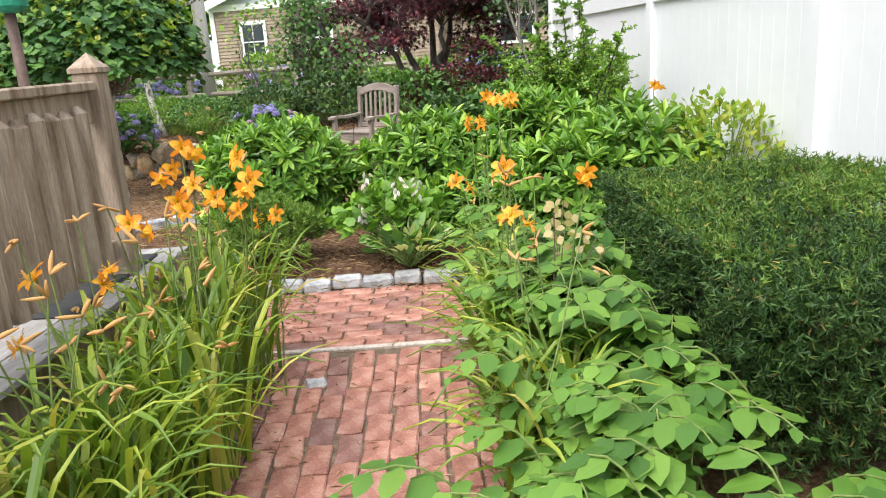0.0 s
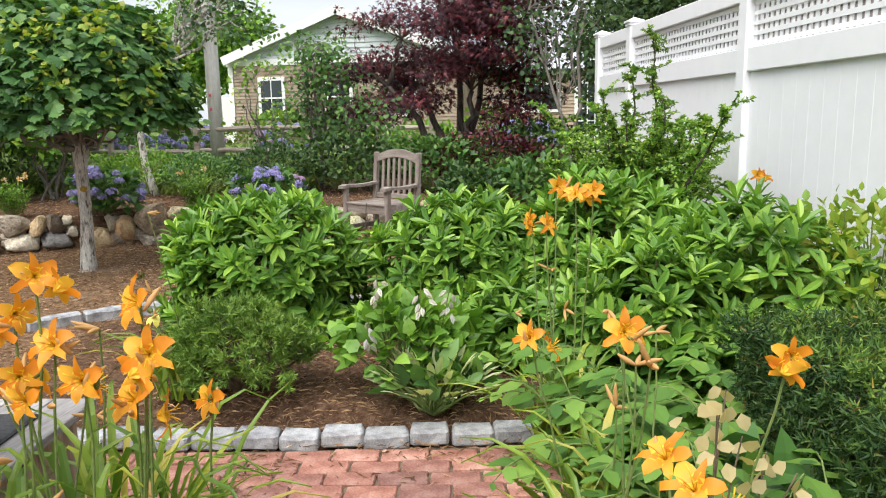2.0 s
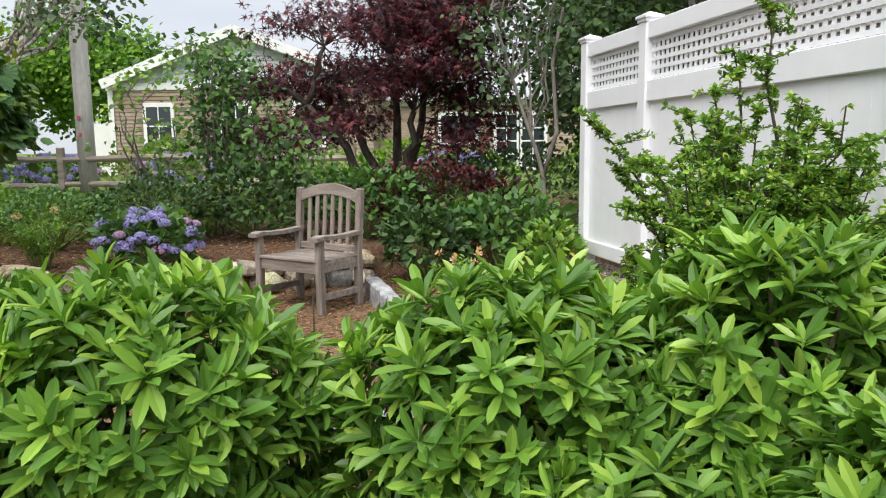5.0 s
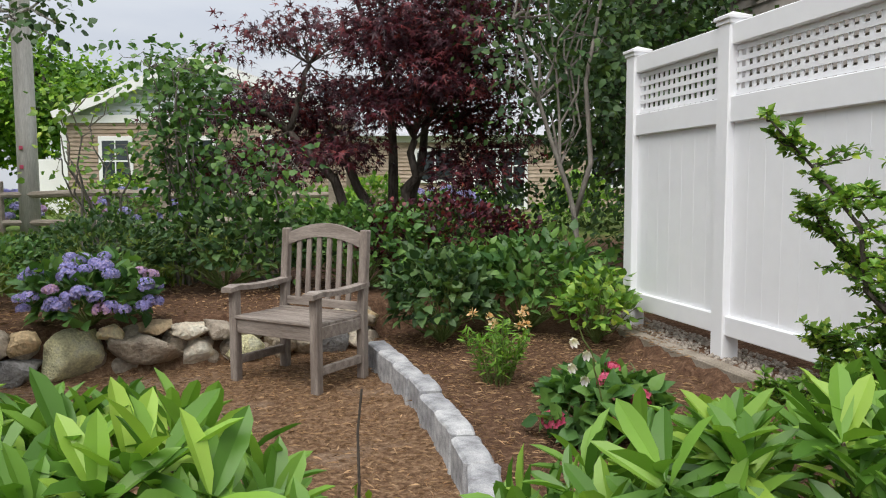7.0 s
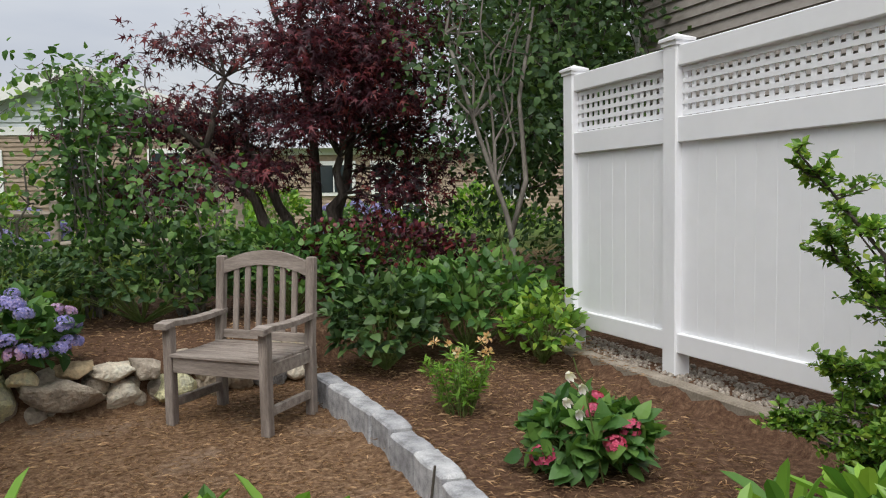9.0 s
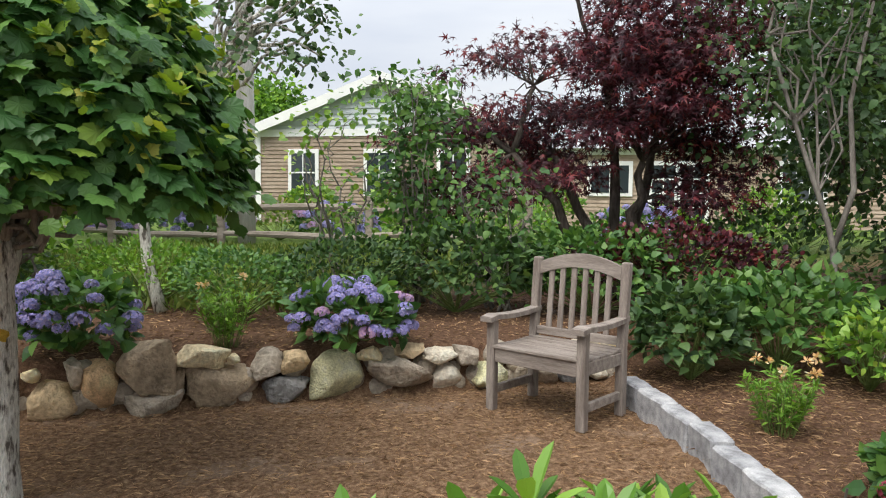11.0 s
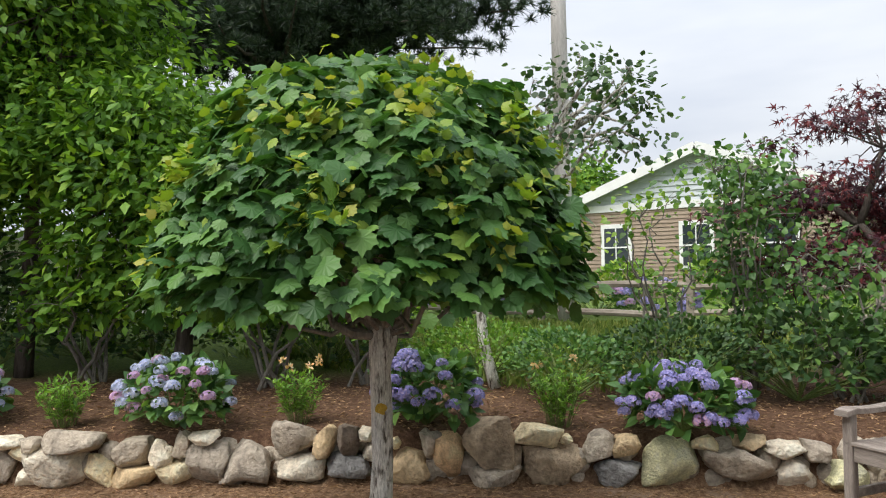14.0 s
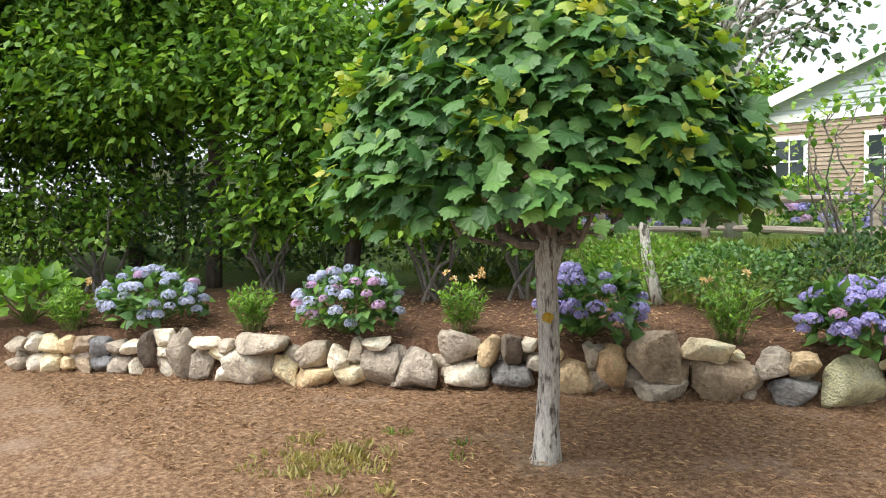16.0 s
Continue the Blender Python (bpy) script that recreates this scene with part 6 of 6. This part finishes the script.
# ---- lilacs and small trees behind the chair ----
def loose_shrub(name, at, height, spread, stems_n, clumps_n, per, leaf, mat, label, template=T_HEART, width=0.36, bark="bark_pale", low=0.35, r=0.016):
    z = gz(*at)
    t = thing(name, (at[0], at[1], z), label, "shrub")
    st, hubs = [], []
    for i in range(stems_n):
        a = rng.uniform(0, 2 * math.pi)
        e = np.array([spread * 0.75 * math.cos(a), spread * 0.6 * math.sin(a), height * rng.uniform(0.6, 0.95)])
        q = bend((rng.normal(0, 0.08), rng.normal(0, 0.08), 0), e, 0.0, 8, 0.03)
        st.append(tube(q, np.linspace(r, r * 0.35, 8), 6))
        hubs += list(q[3:])
    [piece("stem", *q, bark, t) for q in st]
    hubs = np.array(hubs)
    c = np.stack([rng.normal(0, spread * 0.45, clumps_n), rng.normal(0, spread * 0.4, clumps_n), height * rng.uniform(low, 1.0, clumps_n)], 1)
    piece("twig_growth", *twiggy(c, hubs, 0.006), bark, t, kind="stuff")
    piece("foliage", *leafy_cloud(c, per, leaf, template, width, 0.15, 0.3, 0.8), mat, t)
    return t


loose_shrub("lilac", (-3.15, 13.1), 2.1, 0.4, 10, 95, 17, 0.075, "lilac_leaf", "leggy lilac with pale stems and sparse leaves")
loose_shrub("lilac", (-2.35, 13.0), 1.3, 0.55, 8, 50, 14, 0.07, "lilac_leaf", "leafy lilac behind the garden chair", low=0.15)
loose_shrub("lilac", (-3.95, 13.2), 1.9, 0.5, 7, 26, 12, 0.07, "barberry_leaf", "thin shrub with bare twigs showing")
mound("viburnum", (-2.7, 12.75), (0.9, 0.4, 0.75), 1300, 0.08, "dark_leaf", T_HEART, "dark leafy shrub behind the chair", "shrub", 0.36, low=-0.5)
mound("viburnum", (-1.5, 13.0), (0.8, 0.35, 0.8), 1300, 0.08, "lilac_leaf", T_HEART, "green leafy shrub behind the chair back", "shrub", 0.36, low=-0.5)


def tree(name, at, trunk, crown_c, crown_r, clumps_n, per, leaf, mat, label, bark="bark_dark", r=0.1, template=T_TINY, width=0.38, spread=0.34, low=-0.8, shell=0.3, flat=0.75):
    """A trunk along the given points, limbs into an uneven crown, and leaves in clumps."""
    z = gz(*at)
    t = thing(name, (at[0], at[1], z), label, "tree")
    q = np.array(trunk, float)
    k = np.linspace(0, 1, 12)
    pts = np.stack([np.interp(k, np.linspace(0, 1, len(q)), q[:, c]) for c in range(3)], 1)
    piece("trunk", *tube(pts, np.linspace(r, r * 0.45, 12), 10), bark, t, smooth=True)
    c, d = ball_points(clumps_n, crown_c, crown_r, shell, low)
    c = np.array([crown_c + (a - crown_c) * (1 + 0.25 * noise.noise(Vector(a) * 1.1)) for a in c])
    hubs = [pts[-1], pts[-3], pts[-5]]
    big = c[:: max(1, clumps_n // 16)]
    lim = [tube(bend(hubs[i % 3], e, 0.1, 7, 0.05), np.linspace(r * 0.4, r * 0.12, 7), 7) for i, e in enumerate(big)]
    [piece("limb", *q, bark, t) for q in lim]
    hubs2 = np.concatenate([bend(hubs[i % 3], e, 0.1, 7)[2:] for i, e in enumerate(big)])
    piece("twig_growth", *twiggy(c, hubs2, r * 0.1), bark, t, kind="stuff")
    piece("foliage", *leafy_cloud(c, per, leaf, template, width, spread, 0.4, flat), mat, t)
    return t


tree("grey_stemmed_tree", (0.42, 12.75), [(0, 0, 0), (0.02, 0, 0.5), (-0.02, 0, 0.95), (-0.25, 0, 1.6), (-0.55, 0.1, 2.6)], np.array([-0.05, 0.6, 2.9]), (0.95, 0.8, 1.9), 90, 40, 0.075, "dark_leaf",
     "slender tree with pale crooked forked stems", "bark_pale", 0.032, T_HEART, 0.36, 0.22)
fk = new("fork_stem", tris_mesh("fork_stem", *tube(np.array([(0.4, 12.75, 1.0), (0.55, 12.78, 1.5), (0.5, 12.8, 2.2), (0.65, 12.85, 3.0)]), [0.026, 0.024, 0.02, 0.012], 7), ["bark_pale"], smooth=True))
fk.parent = bpy.data.objects["grey_stemmed_tree"]
fk.matrix_parent_inverse = bpy.data.objects["grey_stemmed_tree"].matrix_world.inverted()
tree("dark_tree", (1.75, 15.3), [(0, 0, 0), (0.05, 0, 2.5), (0.0, 0.1, 5.0)], np.array([0.0, 0.2, 3.4]), (1.3, 1.2, 3.2), 240, 70, 0.1, "dark_leaf", "tall dark green tree beyond the fence end", r=0.14, template=T_FAR, spread=0.32)
tree("dark_tree", (3.6, 20.5), [(0, 0, 0), (0.05, 0, 3), (0.0, 0.1, 6.0)], np.array([0.0, 0.0, 4.6]), (2.4, 2.0, 4.2), 240, 60, 0.13, "dark_leaf", "dark conifer-like tree behind the neighbouring house", r=0.2, spread=0.4)
tree("apple_tree", (-5.15, 11.95), [(0, 0, 0), (-0.12, 0, 0.4), (-0.2, 0.05, 0.9), (0.1, 0.05, 1.5), (0.6, 0.0, 2.1)], np.array([1.05, -0.1, 2.45]), (0.6, 0.5, 0.6), 26, 30, 0.06, "dark_leaf",
     "thin old apple tree with leaning grey trunk", "bark_grey", 0.06, T_OVAL, 0.5, 0.14)
# wood along the west side
for x, y, h, w, c in ((-8.1, 10.6, 2.0, 1.0, 90), (-9.9, 9.9, 4.3, 1.55, 170), (-11.6, 9.6, 4.5, 2.3, 240), (-13.5, 8.2, 4.5, 2.6, 200), (-13.2, 10.9, 5.6, 2.2, 220), (-13.2, 6.0, 4.4, 2.3, 220), (-15.5, 4.0, 4.6, 2.6, 200), (-16.5, 9.5, 5.5, 2.8, 200), (-16.0, 13.0, 6.0, 2.4, 170), (-17.0, 6.5, 5.5, 2.6, 180)):
    tree("woodland_tree", (x, y), [(0, 0, 0), (0.1, 0.05, h * 0.4), (0.0, 0.1, h)], np.array([0.1, -0.1, h * 0.86]), (w, w * 0.85, h * 0.66), c, 150, 0.125, "wood_leaf",
         "leafy woodland tree with dense mid-green crown", "bark_dark", 0.1, T_FAR, 0.27, 0.42, -0.8, flat=0.36)
for x, y, h, w in ((-7.0, 10.9, 1.5, 0.8), (-8.9, 10.1, 1.4, 0.9), (-10.8, 8.9, 1.4, 1.0), (-6.4, 11.5, 1.3, 0.7), (-12.3, 7.4, 1.5, 1.1)):
    loose_shrub("understorey_shrub", (x, y), h, w, 8, 70, 22, 0.1, "wood_leaf", "woodland shrub with bare crooked stems below", T_FAR, 0.34, "bark_pale", 0.5, 0.022)
mound("undergrowth", (-8.0, 12.5), (1.8, 0.7, 0.7), 900, 0.07, "wood_leaf", T_FAR, "low tangle of undergrowth beneath the trees", "undergrowth", 0.36, low=-0.6)
for ux, uy, ur in ((-10.4, 9.7, 1.4), (-11.9, 9.9, 1.5), (-13.0, 8.8, 1.5), (-9.2, 11.0, 1.3), (-7.4, 12.0, 1.1)):
    mound("undergrowth", (ux, uy), (ur, 0.7, 2.1 if ux < -11 else 1.25), 2400 if ux < -11 else 1300, 0.09, "dark_leaf", T_FAR, "shaded undergrowth beneath the woodland trees", "undergrowth", 0.36, low=-0.7)
mound("undergrowth", (-12.2, 8.2), (1.8, 0.9, 1.2), 1800, 0.08, "wood_leaf", T_FAR, "leafy undergrowth closing the garden edge", "undergrowth", 0.36, low=-0.6)
mound("undergrowth", (-13.5, 6.0), (1.6, 1.2, 1.2), 1600, 0.08, "wood_leaf", T_FAR, "leafy undergrowth closing the garden edge", "undergrowth", 0.36, low=-0.6)
mound("undergrowth", (-10.6, 10.9), (1.8, 0.7, 0.8), 900, 0.07, "wood_leaf", T_FAR, "low tangle of undergrowth beneath the trees", "undergrowth", 0.36, low=-0.6)

# pine standing behind the maple
pn = thing("pine_tree", (-12.0, 15.1, 0.45), "tall dark pine with rough brown trunk", "tree")
piece("trunk", *tube([(0, 0, -0.1), (0.05, 0, 3), (0.1, 0, 7), (0.1, 0, 12)], [0.32, 0.29, 0.24, 0.14], 14), "bark_dark", pn, smooth=True)
lim, cl = [], []
for i in range(44):
    a, z = rng.uniform(0, 2 * math.pi), rng.uniform(4.0, 10.5)
    L = rng.uniform(1.8, 4.6)
    e = np.array([0.1 + L * math.cos(a), L * math.sin(a), z + rng.uniform(-0.3, 0.6)])
    q = bend((0.1, 0, z), e, -0.15, 8, 0.05)
    lim.append(tube(q, np.linspace(0.05, 0.012, 8), 6))
    for k in range(3, 8):
        cl += list(q[k] + rng.normal(0, 0.28, (6, 3)) * [1, 1, 0.45])
for e in ((2.6, 0.6, 5.5), (3.6, 1.1, 5.8), (4.6, 1.6, 5.9), (3.1, 1.0, 6.3), (2.0, 0.2, 5.9), (4.2, 0.8, 6.4), (-1.6, -0.8, 5.3), (-1.2, -1.4, 6.0), (1.4, -0.6, 6.4), (-2.6, -1.6, 5.6), (-3.4, -2.2, 6.2), (-2.2, -2.4, 5.1), (0.8, -1.2, 5.3), (1.8, 0.4, 5.0), (-0.6, -1.6, 5.4), (2.4, 1.0, 6.8), (-1.0, -1.0, 6.8), (2.2, 0.4, 4.9), (3.2, 1.0, 5.1), (4.4, 1.6, 5.4), (1.2, 0.2, 4.8), (-0.8, -0.5, 4.9), (3.8, 0.4, 5.0)):
    q = bend((0.1, 0, 5.2), e, 0.1, 8, 0.05)
    lim.append(tube(q, np.linspace(0.05, 0.012, 8), 6))
    for k in range(3, 8):
        cl += list(q[k] + rng.normal(0, 0.3, (26, 3)) * [1, 1, 0.5])
[piece("limb", *q, "bark_dark", pn) for q in lim]
c = np.repeat(np.array(cl), 58, 0)
d = unit(rng.normal(0, 1, c.shape) + [0, 0, 0.5])
piece("foliage", *leaves(c, d, rng.normal(0, 1, c.shape), 0.18, 0.018, T_NEEDLE), "pine_needle", pn, "dark needle tufts")

# trees far beyond the house
for x, y, h, w in ((-19.5, 40, 6.8, 3.2), (-25, 36, 7.0, 3.4), (-30, 34, 8.0, 4.2), (10, 42, 8, 4.4), (-36, 30, 9, 4.5), (16, 36, 8, 5.0)):
    tree("distant_tree", (x, y), [(0, 0, 0), (0, 0, h * 0.5), (0.1, 0, h * 0.9)], np.array([0, 0, h * 0.66]), (w, w, h * 0.42), 170, 60, 0.3, "wood_leaf", "broad green tree on the far skyline", r=0.22, spread=0.5)
# planting in front of the far house
for x, y, w in ((-12.0, 20.4, 1.0), (-9.6, 20.3, 0.9), (-7.9, 20.3, 1.0), (-5.0, 20.2, 0.9), (-3.2, 20.0, 1.0), (-0.6, 20.4, 1.0), (2.0, 20.8, 1.1)):
    mound("border_plants", (x, y), (w, 0.5, 0.75), 500, 0.14, "grass" if int(x * 10) % 2 else "fresh_leaf", T_FAR, "yellow-green border planting beyond rail fence", "perennial plant", 0.3)
for x, y in ((-6.3, 19.1), (-10.6, 19.0), (-0.9, 19.4), (-8.9, 19.3)):
    hydrangea((x, y), (0.8, 0.5, 0.75), 30, "blue hydrangea flowering beyond the rail fence", 0.1, 0.1)
for x in (-10.9, -8.1, -3.0, 3.2):
    mound("foundation_shrub", (x, 29.2), (0.9, 0.5, 1.2), 420, 0.2, "barberry_leaf", T_FAR, "clipped shrub against the shingled house", "shrub", 0.35)

# ---- litter on the mulch ----
n = 95000
x, y = rng.uniform(-9.0, 0.9, n), rng.uniform(5.6, 12.3, n)
keep = (behind_wall(x, y) < 0.1) & ~((y < 7.5) & (x < -3.2))
x, y = x[keep], y[keep]
z = ground_z(x, y) + 0.012
a = rng.uniform(0, 2 * np.pi, len(x))
d = np.stack([np.cos(a), np.sin(a), rng.normal(0, 0.12, len(x))], 1)
L = 0.015 + 0.055 * rng.random(len(x)) ** 1.6
piece_ = piece("mulch_litter", *leaves(np.stack([x, y, z], 1), d, np.array([0, 0, 1.0]) + rng.normal(0, 0.3, d.shape), L, 0.0009 + 0.01 * L * rng.random(len(x)), T_TINY), "litter", kind="stuff", label="pine needles and bark shreds strewn over mulch")
tagged(piece_, category="mulch")
n = 16000
x, y = rng.uniform(-9.0, -1.5, n), rng.uniform(7.5, 13.5, n)
d0 = behind_wall(x, y)
keep = (d0 > 0.22) & (d0 < 2.2)
x, y = x[keep], y[keep]
a = rng.uniform(0, 2 * np.pi, len(x))
d = np.stack([np.cos(a), np.sin(a), rng.normal(0, 0.2, len(x))], 1)
L = rng.uniform(0.02, 0.07, len(x))
piece_ = piece("bed_mulch", *leaves(np.stack([x, y, ground_z(x, y) + 0.012], 1), d, np.array([0, 0, 1.0]) + rng.normal(0, 0.4, d.shape), L, 0.002 + 0.12 * L * rng.random(len(x)), T_TINY), "litter", kind="stuff", label="shredded brown bark mulch in the raised bed")
tagged(piece_, category="mulch")

# ---- brick path, laid piece by piece ----
paving = thing("brick_path", (0.1, 4.75, 0), "worn red brick path with staggered joints and cross strip", "path", rz=12)
part("bedding", slab(-1.75, 0.95, -3.9, 0.98, -0.06, -0.012), "joint_sand", paving, "sandy soil between bricks")


def brick_mesh(l, w, seed):
    bm = slab(-l / 2, l / 2, -w / 2, w / 2, -0.045, 0, 0.006)
    bmesh.ops.subdivide_edges(bm, edges=[e for e in bm.edges if e.calc_length() > 0.06], cuts=2)
    for v in bm.verts:
        c = v.co * 24 + Vector((seed * 3.1, 0, 0))
        v.co += Vector((noise.noise(c), noise.noise(c + Vector((0, 8, 0))), 0.6 * noise.noise(c + Vector((0, 0, 9))))) * 0.008
    me = bpy.data.meshes.new("brick")
    bm.to_mesh(me)
    bm.free()
    me.materials.append(M["brick"])
    return me


shapes = [brick_mesh(0.2, 0.0985, i) for i in range(9)]
count = 0
lay = []
for c in range(13):
    x = -0.66 + c * 0.107
    off = (0.5 if c % 2 else 0.0) + 0.12 * math.sin(c * 3.3)
    for r in range(19):
        yy = -0.13 - 0.208 * (r + off)
        if yy > -3.8:
            lay.append((x + 0.006 * math.sin(r * 2 + c), yy, 90, r * 13 + c))
for r in range(9):
    yy = 0.075 + r * 0.104
    off = 0.5 if r % 2 else 0.08
    for c in range(12):
        lay.append((-1.62 + 0.21 * (c + off), yy, 0, 300 + r * 13 + c))
rest = []
for x, yy, turn, k in lay:
    m = pose(x, yy, 0.004 * math.sin(k * 1.7), 1.2 * math.sin(k * 2.9), 1.2 * math.sin(k * 4.1), turn + 2.2 * math.sin(k * 5.3))
    if yy > -1.75 and count < 300:
        ob = new("brick", shapes[k % 9])
        ob.parent = paving
        ob.matrix_basis = m
        count += 1
    else:
        me = shapes[k % 9]
        me.calc_loop_triangles()
        rest.append((np.array([m @ v.co for v in me.vertices]), np.array([t.vertices[:] for t in me.loop_triangles])))
if rest:
    piece("bricks_behind", *join(rest), "brick", paving, kind="stuff")
part("cross_strip", slab(-0.72, 0.9, -0.022, 0.016, -0.04, 0.004, 0.005), "old_board", paving, "pale worn timber strip")
pale = new("pale_stone", kerb_block("pale_stone", 0.1, 0.085, 0.05))
pale.parent = paving
pale.matrix_basis = pose(-0.215, -0.39, -0.04, 0, 0, 12)

n = 2600
side = rng.random(n) < 0.5
bx = np.where(side, -0.62 + np.abs(rng.normal(0, 0.12, n)), 0.72 - np.abs(rng.normal(0, 0.12, n)))
bx = np.where(rng.random(n) < 0.25, rng.uniform(-0.7, 0.75, n), bx)
by = rng.uniform(-2.2, 0.95, n)
a = rng.uniform(0, 2 * np.pi, n)
d = np.stack([np.cos(a), np.sin(a), rng.normal(0, 0.08, n)], 1)
L = rng.uniform(0.015, 0.06, n)
piece("path_litter", *leaves(np.stack([bx, by, np.full(n, 0.006)], 1), d, np.array([0, 0, 1.0]) + rng.normal(0, 0.2, d.shape), L, 0.001 + 0.03 * L, T_TINY), "litter", paving, "dry brown shreds on the bricks", kind="stuff")
